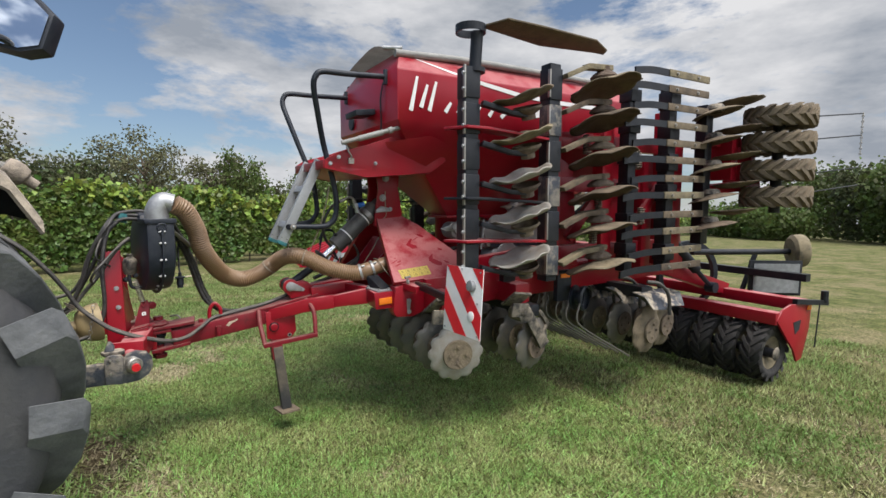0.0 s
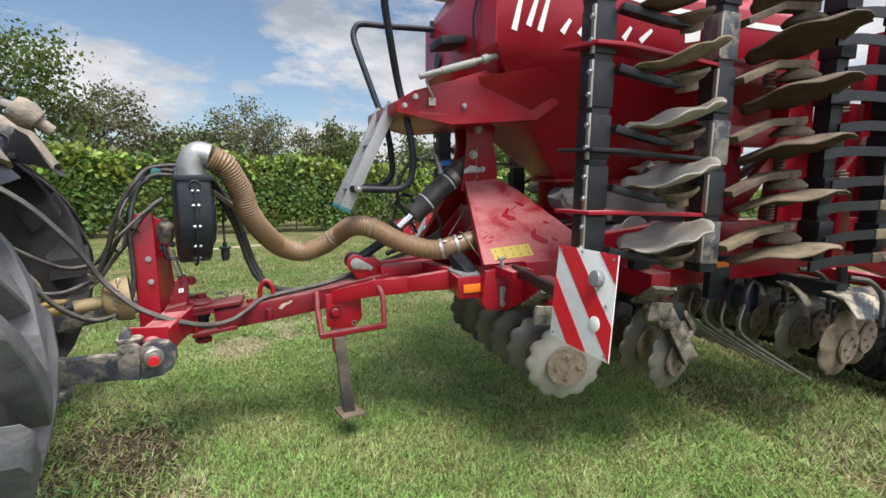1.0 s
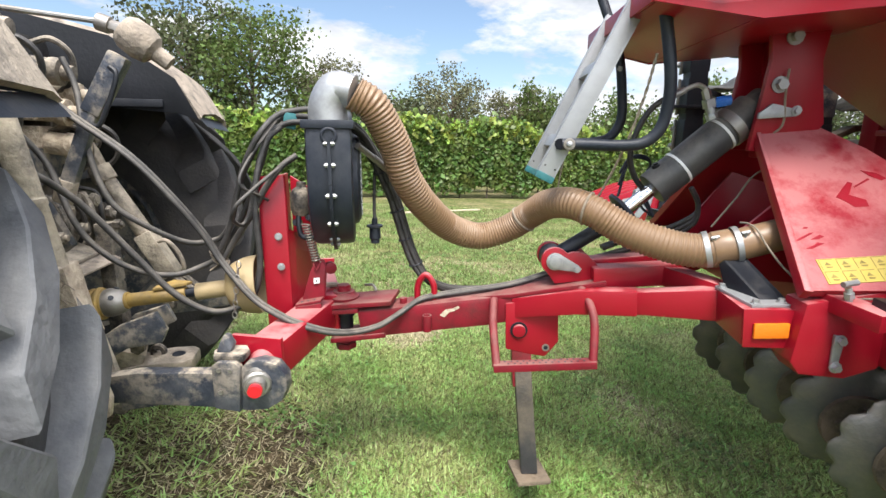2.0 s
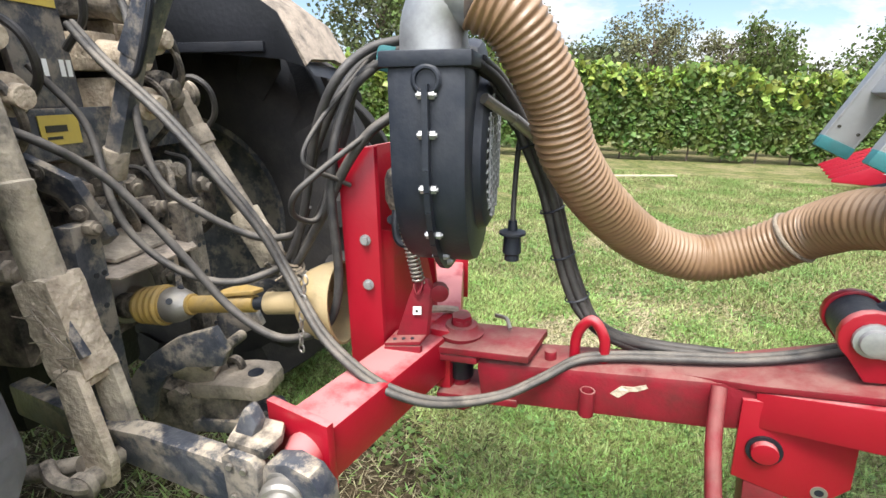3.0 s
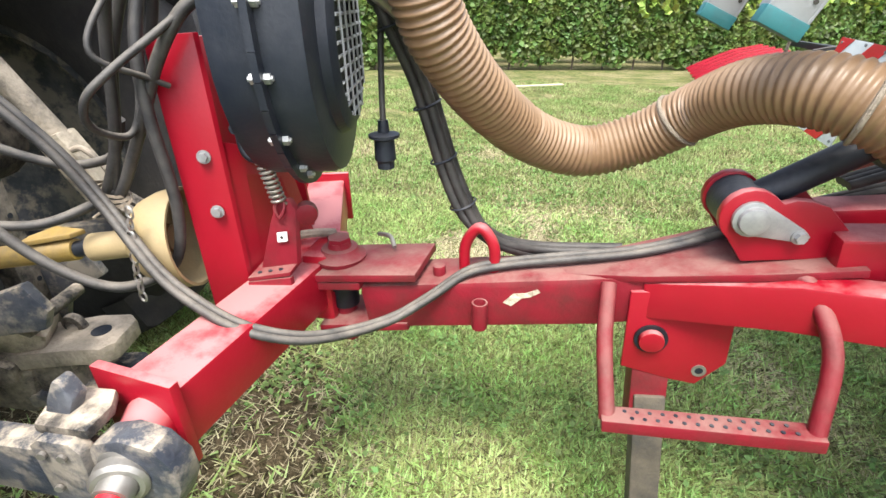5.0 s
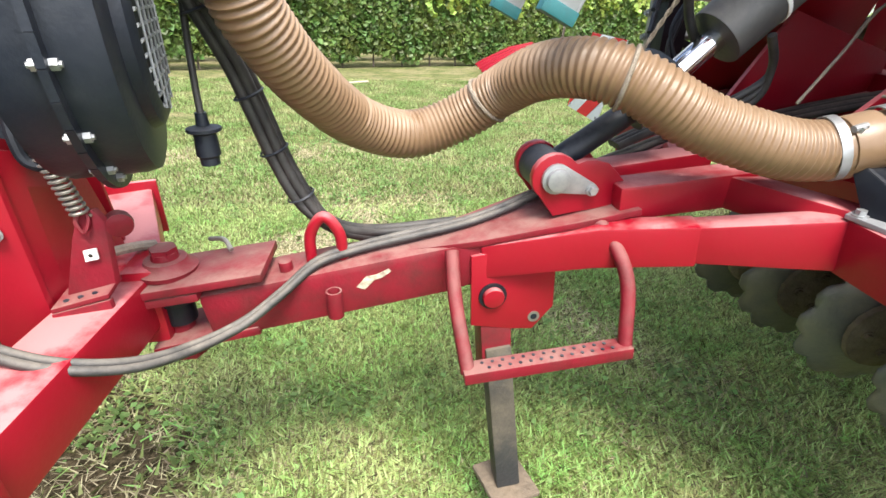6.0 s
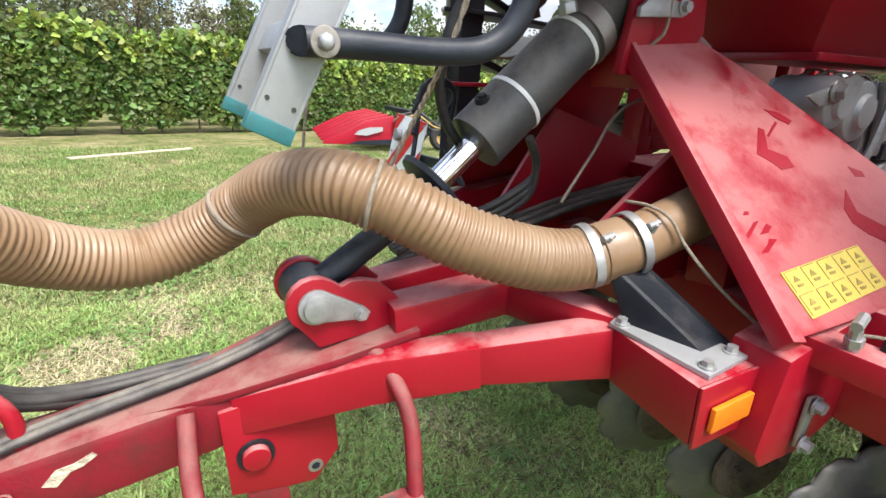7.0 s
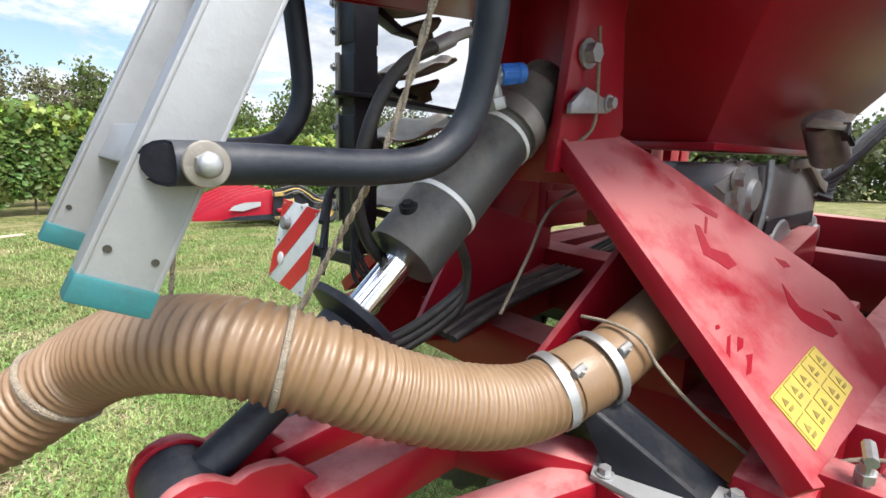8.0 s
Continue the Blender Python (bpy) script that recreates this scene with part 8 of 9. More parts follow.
b = B(); rod(b, (-0.678, -0.080, 1.830), (-1.168, -0.020, 1.890), 0.010, 10); tp("release_cord_tube", b, STEEL, tl)
# drive shaft to the drill, with yellow guards
q0, q1 = Vector((-0.90, -0.07, 0.785)), Vector((-0.25, -0.075, 0.845))
d = (q1 - q0).normalized()
b = B(); rod(b, q0 - d * 0.10, q0 + d * 0.01, 0.030, 16); rod(b, q0 - d * 0.06, q0 - d * 0.03, 0.042, 18); ds = tp("drive_shaft", b, DIRTY_IRON, None, "dusty drive shaft with yellow plastic guards", bevel=0.004)
b = B(); prof = []
for k in range(4):
    prof += [(0.050 + 0.003 * k, 0.012 + 0.024 * k), (0.059 + 0.002 * k, 0.018 + 0.024 * k), (0.059 + 0.002 * k, 0.026 + 0.024 * k), (0.052 + 0.002 * k, 0.031 + 0.024 * k)]
turned(b, [(0, 0.0), (0.045, 0.0)] + prof + [(0.058, 0.112), (0.0, 0.112)], q0, d, 28); tp("shaft_guard", b, YELLOW, ds, "yellow ribbed drive shaft guard")
b = B(); turned(b, [(0, 0.110), (0.055, 0.110), (0.057, 0.128), (0.054, 0.15), (0.044, 0.175), (0.034, 0.185), (0, 0.185)], q0, d, 24); tp("universal_joint", b, STEEL, ds)
for k in range(3):
    a_ = 0.6 + 1.2 * k
    b = B(); rod(b, q0 + d * 0.145 + Vector((0, -math.cos(a_) * 0.045, math.sin(a_) * 0.045)), q0 + d * 0.150 + Vector((0, -math.cos(a_) * 0.056, math.sin(a_) * 0.056)), 0.010, 10); tp("guard_hole", b, BLACK, ds)
b = B(); rod(b, q0 + d * 0.17, q0 + d * 0.41, 0.027, 20); rod(b, q0 + d * 0.178, q0 + d * 0.195, 0.034, 20); tp("shaft_tube", b, YELLOW, ds, bevel=0.003)
b = B(); slab(b, [q0 + d * 0.29 + Vector((0, -0.02, 0.028)), q0 + d * 0.42 + Vector((0, -0.02, 0.036)), q0 + d * 0.43 + Vector((0, 0.02, 0.03)), q0 + d * 0.36 + Vector((0, 0.025, 0.045)), q0 + d * 0.29 + Vector((0, 0.02, 0.028))], (0, 0, 0.012)); tp("guard_flap", b, YELLOW, ds, "broken yellow guard flap", bevel=0.003)
b = B(); rod(b, q0 + d * 0.40, q0 + d * 0.46, 0.020, 16); tp("inner_tube", b, BLACK, ds)
b = B(); rod(b, q0 + d * 0.45, q1, 0.034, 20); tp("shaft_tube", b, CREAM, ds)
b = B(); turned(b, [(0.036, -0.095), (0.075, -0.085), (0.10, -0.06), (0.115, -0.02), (0.120, 0.01), (0.120, 0.035), (0.113, 0.035), (0.108, -0.015), (0.07, -0.075), (0.036, -0.085)], q1 + d * 0.01, d, 30); tp("guard_cone", b, CREAM, ds, "yellowed plastic guard cone")
# safety chain hanging beside the cone
for k in range(9):
    f = k / 8
    q = Vector((-0.255 - 0.03 * f, -0.205 - 0.01 * math.sin(f * 3), 0.965 - 0.20 * f)); b = B()
    turned(b, [(0.008, -0.003), (0.011, 0), (0.008, 0.003)], q, (1, 0, 0) if k % 2 else (0.2, 1, 0), 10); bmesh.ops.scale(b, vec=(1, 1, 1.5), space=Matrix.Translation(-q), verts=b.verts); tp("chain_link", b, STEEL, ds)

# clutter on the rear face: pipes, brackets, valves and their fittings
CL = random.Random(31)
for k in range(7):
    v0 = -0.36 + 0.11 * k; b = B()
    sweep(b, smooth_line([(-1.02, v0, 1.22 - 0.02 * (k % 3)), (-0.95, v0 + 0.02, 1.19), (-0.92 + 0.02 * (k % 2), v0 + 0.05 * math.sin(k * 2), 1.10), (-0.96, v0 + 0.07, 1.0), (-1.03, v0 + 0.04, 0.93)], 6), 0.009 + 0.004 * (k % 2), 8); tp("steel_pipe", b, DIRTY_IRON if k % 2 else RUBBER, house)
for k, (v, z) in enumerate(((-0.34, 1.16), (-0.16, 1.17), (0.02, 1.15), (0.22, 1.17), (0.34, 1.10), (-0.40, 1.02), (0.30, 0.98), (-0.12, 1.08), (0.10, 1.06))):
    w = 0.05 + 0.04 * CL.random(); b = B(); box(b, (-0.99, v, z), (0.07 + 0.05 * CL.random(), w, w * 0.9), (CL.uniform(-14, 14), CL.uniform(-10, 10), CL.uniform(-10, 10))); vb_ = tp("control_valve", b, DIRTY_IRON if k % 3 else TAN_STEEL, house, bevel=0.012)
    b = B(); rod(b, (-0.96, v, z), (-0.90, v + CL.uniform(-0.02, 0.02), z + CL.uniform(-0.02, 0.02)), 0.022, 14); rod(b, (-0.925, v, z), (-0.905, v, z), 0.030, 6); tp("fitting", b, TAN_STEEL if k % 2 else DIRTY_IRON, vb_, bevel=0.003)
for k in range(8):
    v, z = CL.uniform(-0.45, 0.40), CL.uniform(1.42, 1.78); b = B()
    sweep(b, smooth_line([(-1.0, v, z), (-0.93, v + 0.01, z + 0.02), (-0.88, v + 0.03, z - 0.03), (-0.90, v + 0.06, z - 0.12), (-1.0, v + 0.08, z - 0.20)], 5), 0.011, 8); tp("steel_pipe", b, RUBBER if k % 2 else DIRTY_IRON, house)
b = B(); slab(b, [(-1.0, -0.30, 0.965), (-0.80, -0.22, 0.935), (-0.78, 0.08, 0.935), (-0.86, 0.14, 0.95), (-1.0, 0.16, 0.965)], (0, 0, 0.008)); tp("shaft_shield", b, TAN_STEEL, house, "dusty flat shaft shield", bevel=0.002)
b = B(); slab(b, [(-0.96, -0.30, 1.30), (-0.84, -0.26, 1.22), (-0.80, -0.22, 1.06), (-0.84, -0.22, 1.03), (-0.90, -0.24, 1.16), (-1.0, -0.28, 1.22)], (0.01, 0.025, 0)); bk = tp("link_bracket", b, BLUE_IRON, house, "dusty blue-grey top link bracket", bevel=0.006)
for u, z in ((-0.91, 1.24), (-0.85, 1.13)):
    b = B(); bolt(b, (u, -0.285 if u < -0.9 else -0.245, z), (0.25, -1, 0), 0.016, 0.014); tp("bolt", b, DIRTY_IRON, bk)

# mirror on its arm beside the cab
mc = TM.inverted() @ Vector((-1.215, -1.28, 2.275))
b = B(); sweep(b, smooth_line([mc + Vector((-1.1, 0.5, -0.10)), mc + Vector((-0.5, 0.22, -0.06)), mc + Vector((-0.12, 0.0, -0.05)), mc + Vector((-0.02, 0.03, -0.06))], 5), 0.014, 10); mr = tp("mirror_arm", b, BLACK)
fm_ = Matrix.Translation(mc) @ Matrix.Rotation(radians(-38), 4, "Z") @ Matrix.Rotation(radians(-14), 4, "X")
out = [(-0.15, -0.06), (-0.14, 0.15), (0.03, 0.15), (0.115, 0.06), (0.085, -0.085), (0.0, -0.10)]
b = B(); slab(b, [fm_ @ Vector((x, 0, z)) for x, z in out], fm_.to_3x3() @ Vector((0, 0.07, 0))); mh = tp("mirror", b, BLACK, mr, "black mirror housing", bevel=0.012)
b = B(); slab(b, [fm_ @ Vector((x * 0.86, -0.004, z * 0.86)) for x, z in out], fm_.to_3x3() @ Vector((0, -0.002, 0))); tp("mirror_glass", b, MIRROR, mh, "silvered mirror glass")


# ---- hoses, cables and cords ----
def line_part(name, pts, r, material, parent, label="", n=8, steps=7):
    b = B(); sweep(b, smooth_line(pts, steps), r, n)
    return part(name, b, material, parent, label, smooth=80)


HL = "dusty black hydraulic hose"
long_hose = [(-1.80, -0.25, 1.60), (-1.66, -0.27, 1.50), (-1.48, -0.27, 1.37), (-1.36, -0.24, 1.22), (-1.28, -0.20, 1.08), (-1.22, -0.19, 0.965), (-1.09, -0.24, 0.845), (-0.98, -0.265, 0.785), (-0.89, -0.27, 0.75), (-0.80, -0.23, 0.71), (-0.72, -0.155, 0.683),
             (-0.64, -0.09, 0.685), (-0.56, -0.045, 0.725), (-0.48, 0.0, 0.771), (-0.38, 0.03, 0.787), (-0.25, 0.04, 0.807), (-0.10, 0.05, 0.831), (0.06, 0.08, 0.874), (0.22, 0.14, 0.915), (0.5, 0.2, 0.98)]
line_part("hydraulic_hose", long_hose, 0.0095, PALE_HOSE, drill, "pale dusty double hydraulic hose")
line_part("hydraulic_hose", [(x + 0.002, y + 0.013, z + 0.006) for x, y, z in long_hose], 0.0085, PALE_HOSE, drill, "pale dusty double hydraulic hose")
line_part("hydraulic_hose", [(-1.86, -0.33, 1.50), (-1.78, -0.27, 1.346), (-1.68, -0.307, 1.141), (-1.60, -0.295, 1.026), (-1.50, -0.254, 0.948), (-1.40, -0.198, 0.921), (-1.32, -0.131, 0.943), (-1.26, -0.107, 0.975)], 0.0110, PALE_HOSE, drill, HL)
line_part("hydraulic_hose", [(-1.80, -0.10, 1.72), (-1.75, -0.116, 1.609), (-1.68, -0.194, 1.40), (-1.60, -0.223, 1.206), (-1.50, -0.17, 1.098), (-1.40, -0.099, 1.027), (-1.30, -0.073, 1.033), (-1.25, -0.079, 1.066), (-1.21, -0.09, 1.13)], 0.0110, PALE_HOSE, drill, HL)
line_part("hydraulic_hose", [(-1.85, -0.50, 1.38), (-1.70, -0.45, 1.33), (-1.65, -0.361, 1.25), (-1.60, -0.31, 1.162), (-1.50, -0.26, 0.998), (-1.40, -0.229, 0.859), (-1.30, -0.20, 0.782), (-1.22, -0.17, 0.771), (-1.14, -0.13, 0.817), (-1.10, -0.125, 0.95),
                             (-1.10, -0.13, 1.157), (-1.09, -0.12, 1.288), (-1.06, -0.08, 1.42), (-1.0, -0.04, 1.49)], 0.0125, PALE_HOSE, drill, HL)
line_part("hydraulic_hose", [(-1.29, -0.117, 0.95), (-1.22, -0.11, 1.083), (-1.17, -0.10, 1.257), (-1.10, -0.085, 1.399), (-1.05, -0.037, 1.487), (-0.99, -0.012, 1.515), (-0.90, -0.03, 1.515), (-0.82, -0.02, 1.49), (-0.72, -0.02, 1.44), (-0.667, 0.03, 1.368)], 0.0115, RUBBER, drill, HL)
line_part("hydraulic_hose", [(-1.27, -0.066, 0.98), (-1.18, -0.05, 1.147), (-1.10, -0.045, 1.334), (-1.05, -0.063, 1.446), (-1.0, -0.045, 1.486), (-0.93, -0.04, 1.495), (-0.83, -0.02, 1.475), (-0.72, 0.0, 1.42), (-0.675, 0.05, 1.34)], 0.0115, RUBBER, drill, HL)
line_part("hydraulic_hose", [(-1.28, -0.105, 0.94), (-1.20, -0.115, 1.131), (-1.15, -0.125, 1.288), (-1.10, -0.136, 1.389), (-1.05, -0.122, 1.468), (-1.02, -0.056, 1.519), (-0.97, -0.02, 1.538), (-0.86, -0.01, 1.54), (-0.74, 0.0, 1.47), (-0.66, 0.06, 1.36)], 0.0115, RUBBER, drill, HL)
line_part("hydraulic_hose", [(-0.95, -0.065, 1.37), (-1.0, -0.10, 1.328), (-1.06, -0.115, 1.249), (-1.12, -0.12, 1.148), (-1.20, -0.10, 1.047), (-1.26, -0.106, 0.961), (-1.30, -0.12, 0.93)], 0.0125, PALE_HOSE, drill, HL)
line_part("electric_cable", [(-0.97, -0.08, 1.353), (-1.03, -0.129, 1.301), (-1.08, -0.209, 1.242), (-1.12, -0.242, 1.196), (-1.15, -0.218, 1.143), (-1.15, -0.145, 1.109), (-1.13, -0.12, 1.151), (-1.11, -0.11, 1.25)], 0.0075, PALE_HOSE, drill, "grey electric cable")
line_part("electric_cable", [(-1.03, -0.03, 1.50), (-1.10, -0.15, 1.36), (-1.12, -0.20, 1.27), (-1.08, -0.13, 1.22), (-1.06, -0.1, 1.2)], 0.006, PALE_HOSE, drill, "grey electric cable")
for k in range(5):
    a = k * 1.2566
    oy, oz = 0.017 * math.cos(a), 0.017 * math.sin(a)
    top = [(-0.73 + oz, -0.10 + oy, 1.47 + oz), (-0.69, -0.03 + oy, 1.43 + oz)] if k < 3 else []
    line_part("hydraulic_hose", top + [(-0.655 + oz, 0.045 + oy, 1.34), (-0.60 + oz, 0.075 + oy, 1.20), (-0.571 + oz, 0.082 + oy, 1.10), (-0.54 + oz, 0.088 + oy, 0.99), (-0.50 + oz, 0.088 + oy, 0.895), (-0.455, 0.09 + oy, 0.84 + oz * 0.5), (-0.40, 0.115 + oy, 0.80 + oz * 0.4), (-0.30, 0.15 + oy * 0.6, 0.765 + oz), (-0.12, 0.16 + oy * 0.6, 0.77 + oz)],
              0.0125 if k else 0.010, RUBBER, drill, HL)
for z, x, y in ((1.30, -0.64, 0.055), (1.14, -0.583, 0.08), (1.02, -0.55, 0.086), (0.91, -0.506, 0.088)):
    b = B(); turned(b, [(0.031, -0.003), (0.034, 0), (0.031, 0.003)], (x, y, z), (0.35, 0.1, -1), 16); part("cable_tie", b, BLACK, drill)
b = B(); rod(b, (-0.70, -0.12, 1.41), (-0.66, -0.03, 1.365), 0.012, 10); rod(b, (-0.66, -0.03, 1.365), (-0.61, 0.035, 1.31), 0.014, 12); rod(b, (-0.612, 0.032, 1.312), (-0.598, 0.05, 1.298), 0.017, 6); part("hose_coupling", b, STEEL, drill, "steel hose coupling end")
b = B(); box(b, (-0.985, -0.015, 1.50), (0.05, 0.045, 0.06), (0, 10, 20)); part("hose_clip", b, TEAL, drill, "teal plastic hose clip", bevel=0.004)
line_part("plug_cable", [(-0.66, 0.05, 1.36), (-0.672, 0.06, 1.27), (-0.673, 0.045, 1.17), (-0.67, 0.03, 1.11)], 0.007, RUBBER, drill)
b = B(); turned(b, [(0, 0.0), (0.011, 0.0), (0.013, -0.025), (0.034, -0.03), (0.034, -0.036), (0.022, -0.042), (0.024, -0.085), (0.019, -0.09), (0.019, -0.105), (0, -0.106)], (-0.67, 0.03, 1.115), (0, 0, 1), 14); part("plug", b, BLACK, drill, "black trailer lighting plug")
# knotted tie where the hoses meet
b = B()
for k in range(3):
    turned(b, [(0.030, -0.004), (0.036, 0), (0.030, 0.004)], (-1.262 - 0.006 * k, -0.115, 0.963 + 0.008 * k), (0.5, 0.2 * k - 0.2, 0.8), 14)
rod(b, (-1.262, -0.13, 0.95), (-1.285, -0.165, 0.93), 0.003, 6); part("string_tie", b, ROPE, drill, "frayed pale string tie")
# rope from the hand rail to the hose, other cords
rp = [(0.335, -0.19, 1.72), (0.317, -0.17, 1.60), (0.287, -0.13, 1.447), (0.268, -0.085, 1.361), (0.25, -0.05, 1.296), (0.215, -0.015, 1.205), (0.17, 0.0, 1.16)]
for ph in (0.0, 3.14):
    base = smooth_line(rp, 14)
    b = B(); sweep(b, [p + Vector((0.0025 * math.cos(i * 0.9 + ph), 0.0025 * math.sin(i * 0.9 + ph), 0)) for i, p in enumerate(base)], 0.0032, 6); part("rope", b, ROPE, drill, "thin braided rope tied to the hose")
line_part("rope", [(0.115, 0.06, 1.46), (0.098, 0.05, 1.384), (0.084, 0.05, 1.293), (0.074, 0.045, 1.235), (0.05, 0.02, 1.225)], 0.003, ROPE, drill, "thin braided rope tied to the hose")
line_part("cord", [(0.855, -0.05, 1.69), (0.85, -0.06, 1.60), (0.86, -0.055, 1.50), (0.84, -0.03, 1.46)], 0.004, ROPE, drill, "pale cord")
line_part("cord", [(0.99, 0.02, 1.37), (0.84, 0.02, 1.317), (0.77, 0.02, 1.216), (0.69, 0.02, 1.10)], 0.004, ROPE, drill, "pale cord")
line_part("cord", [(0.695, -0.17, 1.15), (0.688, -0.235, 1.157), (0.690, -0.285, 1.145), (0.711, -0.31, 1.10), (0.737, -0.36, 1.045), (0.782, -0.42, 0.985), (0.808, -0.48, 0.955), (0.866, -0.57, 1.0), (0.95, -0.66, 0.99)], 0.0035, ROPE, drill, "thin pale cord")
for k in range(5):
    line_part("hydraulic_hose", [(0.70, 0.17 + 0.02 * k, 0.99), (0.90, 0.20 + 0.02 * k, 1.02), (1.10, 0.20 + 0.022 * k, 1.05), (1.35, 0.20 + 0.022 * k, 1.08), (1.75, 0.20 + 0.02 * k, 1.16)], 0.010, RUBBER if k % 2 else PALE_HOSE, drill, HL)
for k in range(3):
    line_part("hydraulic_hose", [(0.30, 0.13 + 0.02 * k, 0.98), (0.42, 0.14 + 0.02 * k, 1.02), (0.55, 0.15, 1.02 + 0.02 * k), (0.66, 0.12, 1.09 + 0.02 * k), (0.665, 0.10, 1.18), (0.62, 0.08, 1.25)], 0.0105, RUBBER, drill, HL)
    line_part("electric_cable", [(0.36, 0.18, 1.30 - 0.05 * k), (0.42, 0.24, 1.36), (0.52, 0.28, 1.34), (0.50, 0.30, 1.24 - 0.04 * k), (0.55, 0.26, 1.10)], 0.006, BLACK, drill, "loose black cable")
# valve with a blue cap on the lift cylinder, its hose
va, vt = Vector((0.640, 0.016, 1.515)), Vector((0.612, 0.029, 1.612))
vd = (vt - va).normalized()
b = B(); rod(b, va, va + vd * 0.022, 0.021, 6); rod(b, va + vd * 0.02, vt - vd * 0.03, 0.0155, 16); box(b, va + vd * 0.062, (0.034, 0.034, 0.034), (0, -16, 8)); rod(b, vt - vd * 0.035, vt - vd * 0.028, 0.0195, 16)
vv = part("valve", b, GALV, cyl, "zinc-plated hydraulic valve", bevel=0.002)
b = B(); rod(b, vt - vd * 0.027, vt + vd * 0.012, 0.0165, 6); rod(b, vt + vd * 0.012, vt + vd * 0.018, 0.012, 12); part("union_nut", b, STEEL, vv, "hexagonal steel union nut")
b = B(); sweep(b, smooth_line([vt + vd * 0.015, (0.595, 0.03, 1.636), (0.575, 0.03, 1.642), (0.550, 0.03, 1.634), (0.517, 0.03, 1.618)], 5), 0.0095, 10); rod(b, (0.530, 0.03, 1.624), (0.490, 0.03, 1.604), 0.0135, 14); part("hose_elbow", b, GALV, vv, "bent steel hose end")
cap0, cap1 = va + vd * 0.062, Vector((0.700, 0.004, 1.588))
cd = (cap1 - cap0).normalized()
b = B(); rod(b, cap0, cap0 + cd * 0.035, 0.012, 12); part("cap_neck", b, GALV, vv)
b = B(); turned(b, [(0, 0), (0.0165, 0.0), (0.0175, 0.004), (0.0175, 0.034), (0.0195, 0.036), (0.0195, 0.050), (0.017, 0.053), (0, 0.053)], cap0 + cd * 0.022, cd, 24)
for k in range(12):
    rib = frame_of(cd) @ Vector((0.0178 * math.cos(k * 0.5236), 0.0178 * math.sin(k * 0.5236), 0))
    rod(b, cap0 + cd * 0.026 + rib, cap0 + cd * 0.056 + rib, 0.0016, 5)
part("valve_cap", b, BLUE, cyl, "ribbed blue plastic valve cap")
line_part("hydraulic_hose", [(0.495, 0.03, 1.607), (0.433, 0.03, 1.573), (0.39, 0.03, 1.522), (0.36, 0.035, 1.448), (0.355, 0.05, 1.37), (0.39, 0.08, 1.29), (0.46, 0.12, 1.22)], 0.0115, RUBBER, cyl, HL)
b = B(); turned(b, [(0.06, -0.02), (0.078, -0.02), (0.078, 0.02), (0.06, 0.02)], c0 + d * 0.0 + (c1 - c0) * 0.74, (c1 - c0), 26); part("clamp_band", b, STEEL, cyl)
q_ = c0 + (c1 - c0) * 0.09 + Vector((-0.04, -0.02, 0.065))
b = B(); rod(b, q_ + Vector((0.02, 0.01, -0.03)), q_ + Vector((0.008, 0.004, 0.004)), 0.017, 16); rod(b, q_ + Vector((0.008, 0.004, 0.0)), q_ + Vector((0.004, 0.002, 0.010)), 0.010, 6); part("bleed_nipple", b, GREY, cyl)

# ---- red harvester header parked beyond the drill ----
header = thing("harvester_header", (4.6, 11.9, 0), "red and black harvester header parked on the grass", "farm machine")
HX, HY = Vector((0.985, -0.17, 0)), Vector((0.17, 0.985, 0))      # along a snout, across the row of snouts


def header_at(along, across, z):
    return Vector((3.0, 11.3, 0)) + HX * along + HY * across + Vector((0, 0, z))


for i in range(6):
    k = 0.76 * i
    b = B()
    for along, half, low, high in ((0, 0.02, 0.16, 0.22), (0.45, 0.12, 0.17, 0.46), (1.05, 0.19, 0.20, 0.74), (1.75, 0.22, 0.24, 0.90)):
        for sx in (-1, 1):
            b.verts.new(header_at(along, k + sx * half, low)); b.verts.new(header_at(along, k + sx * half * 0.55, high))
    bmesh.ops.convex_hull(b, input=b.verts[:])
    pt = part("snout", b, RED_CLEAN, header, "red pointed divider snout", bevel=0.015)
    b = B(); slab(b, [header_at(0.75, k - 0.205, 0.42), header_at(1.05, k - 0.215, 0.40), header_at(1.45, k - 0.225, 0.52), header_at(1.45, k - 0.225, 0.62), header_at(1.1, k - 0.215, 0.60), header_at(0.85, k - 0.205, 0.52)], HY * -0.008); part("side_mark", b, GUARD_GREY, pt, "pale grey side mark")
    b = B(); slab(b, [header_at(0.55, k - 0.17, 0.17), header_at(1.75, k - 0.235, 0.20), header_at(1.75, k - 0.235, 0.33), header_at(0.85, k - 0.20, 0.27)], HY * -0.008); part("skid", b, BLACK, pt)
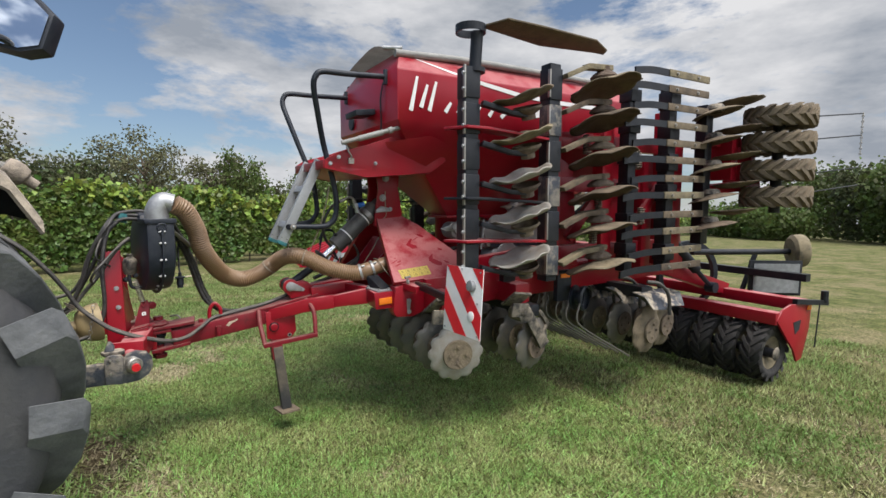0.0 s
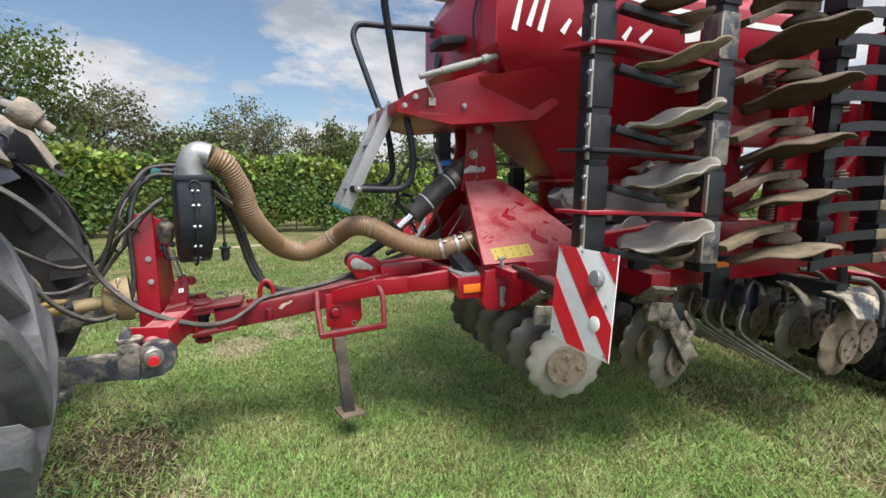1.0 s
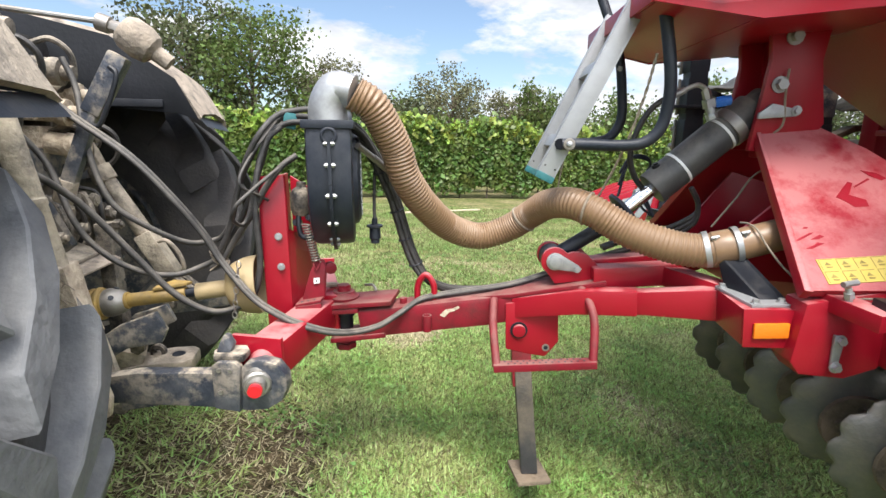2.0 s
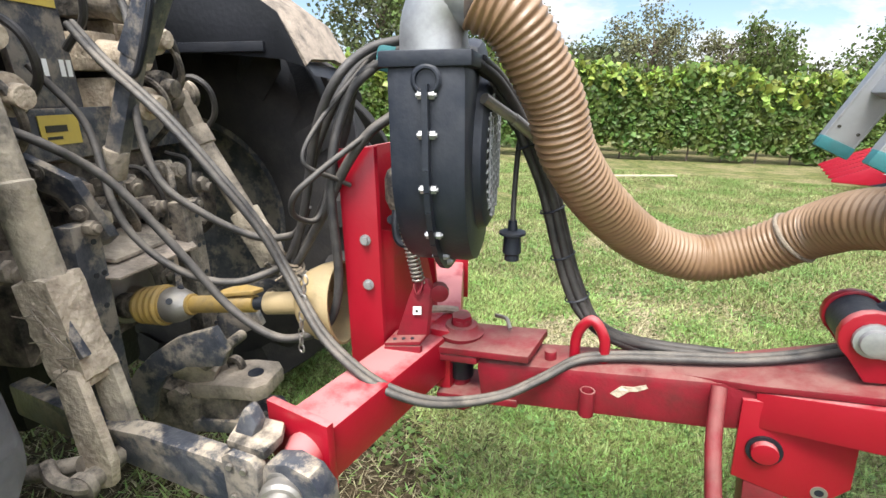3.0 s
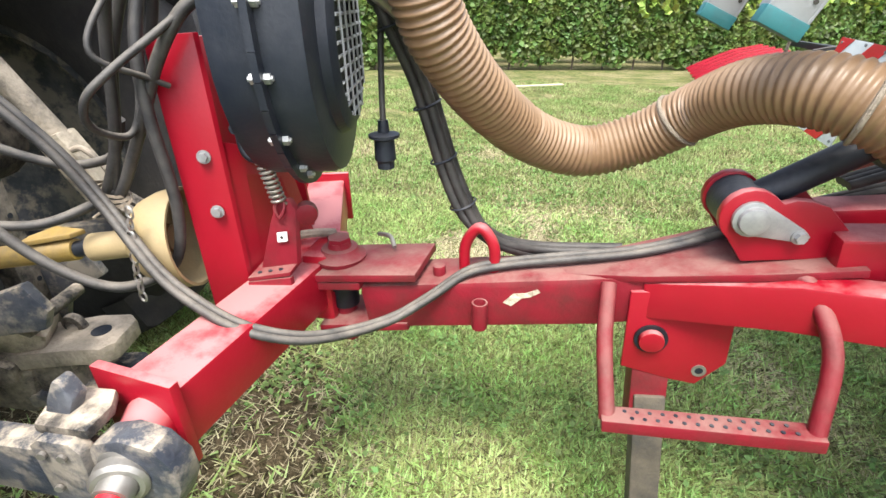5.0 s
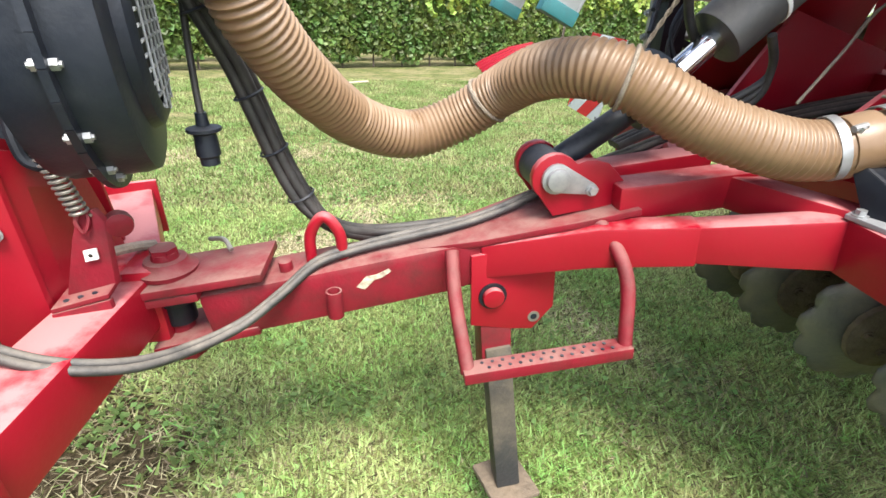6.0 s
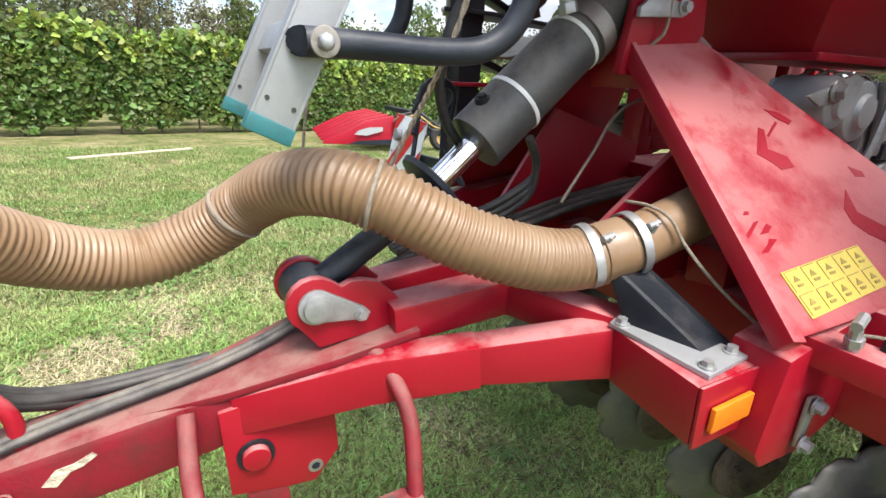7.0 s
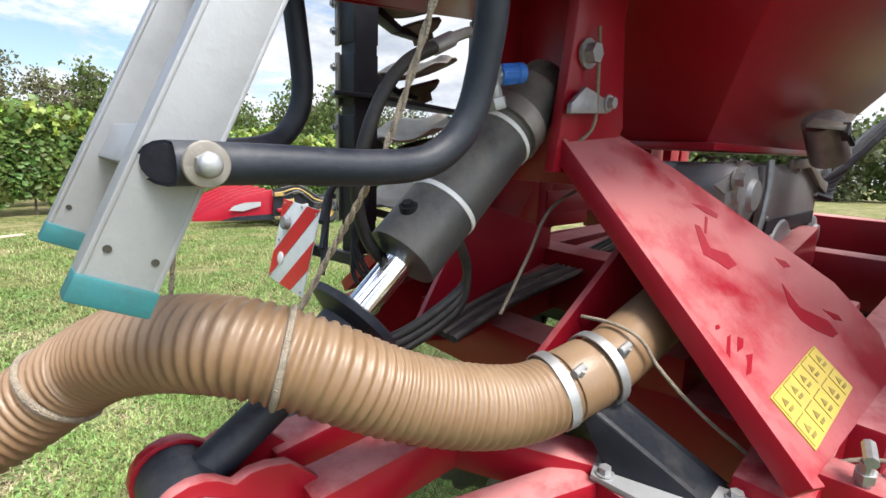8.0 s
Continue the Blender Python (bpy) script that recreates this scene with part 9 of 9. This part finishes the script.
b = B(); beam(b, header_at(2.05, -0.25, 0.50), header_at(2.05, 4.1, 0.50), 0.55, 0.45); beam(b, header_at(2.45, -0.25, 0.95), header_at(2.45, 4.1, 0.95), 0.14, 0.14); frame_ = part("header_frame", b, BLACK, header, bevel=0.02)
b = B(); slab(b, [header_at(1.7, -0.30, 0.28), header_at(2.5, -0.30, 0.30), header_at(2.75, -0.30, 0.62), header_at(2.4, -0.30, 1.05), header_at(1.75, -0.30, 0.92)], HY * 0.06); part("end_plate", b, GREY, header, bevel=0.01)
for along, z, w, h, m_ in ((1.85, 0.80, 0.22, 0.10, YELLOW), (2.12, 0.60, 0.18, 0.16, YELLOW), (2.30, 0.85, 0.26, 0.08, GALV), (2.45, 0.50, 0.20, 0.12, GALV), (1.95, 0.42, 0.3, 0.08, RED)):
    b = B(); beam(b, header_at(along - w / 2, -0.35, z), header_at(along + w / 2, -0.35, z + 0.03), 0.05, h); part("bracket", b, m_, header, bevel=0.01)
for across in (0.3, 3.4):
    q = header_at(3.2, across, 0.36)
    b = B(); turned(b, [(0.20, -0.11), (0.30, -0.12), (0.355, -0.08), (0.36, 0.0), (0.355, 0.08), (0.30, 0.12), (0.20, 0.11)], q, HY, 28); wh = part("wheel", b, TYRE_BLACK_SHADE, header)
    b = B(); turned(b, [(0.20, -0.10), (0.17, -0.04), (0.0, -0.03), (0.0, 0.03), (0.17, 0.04), (0.20, 0.10)], q, HY, 24); part("rim", b, YELLOW, wh)
b = B(); beam(b, header_at(2.4, 0.3, 0.45), header_at(4.6, 0.3, 0.52), 0.12, 0.14); beam(b, header_at(2.4, 3.4, 0.45), header_at(4.6, 3.4, 0.52), 0.12, 0.14); beam(b, header_at(4.5, 0.2, 0.55), header_at(4.5, 3.5, 0.55), 0.12, 0.14); part("trolley_frame", b, GREY, header, bevel=0.012)
for k in range(3):
    line_part("hose", [header_at(1.9, -0.36, 0.95 - 0.1 * k), header_at(2.3, -0.40, 1.02 - 0.08 * k), header_at(2.7, -0.36, 0.80 - 0.1 * k), header_at(3.0, -0.2, 0.62)], 0.022, RUBBER if k != 1 else YELLOW, header)
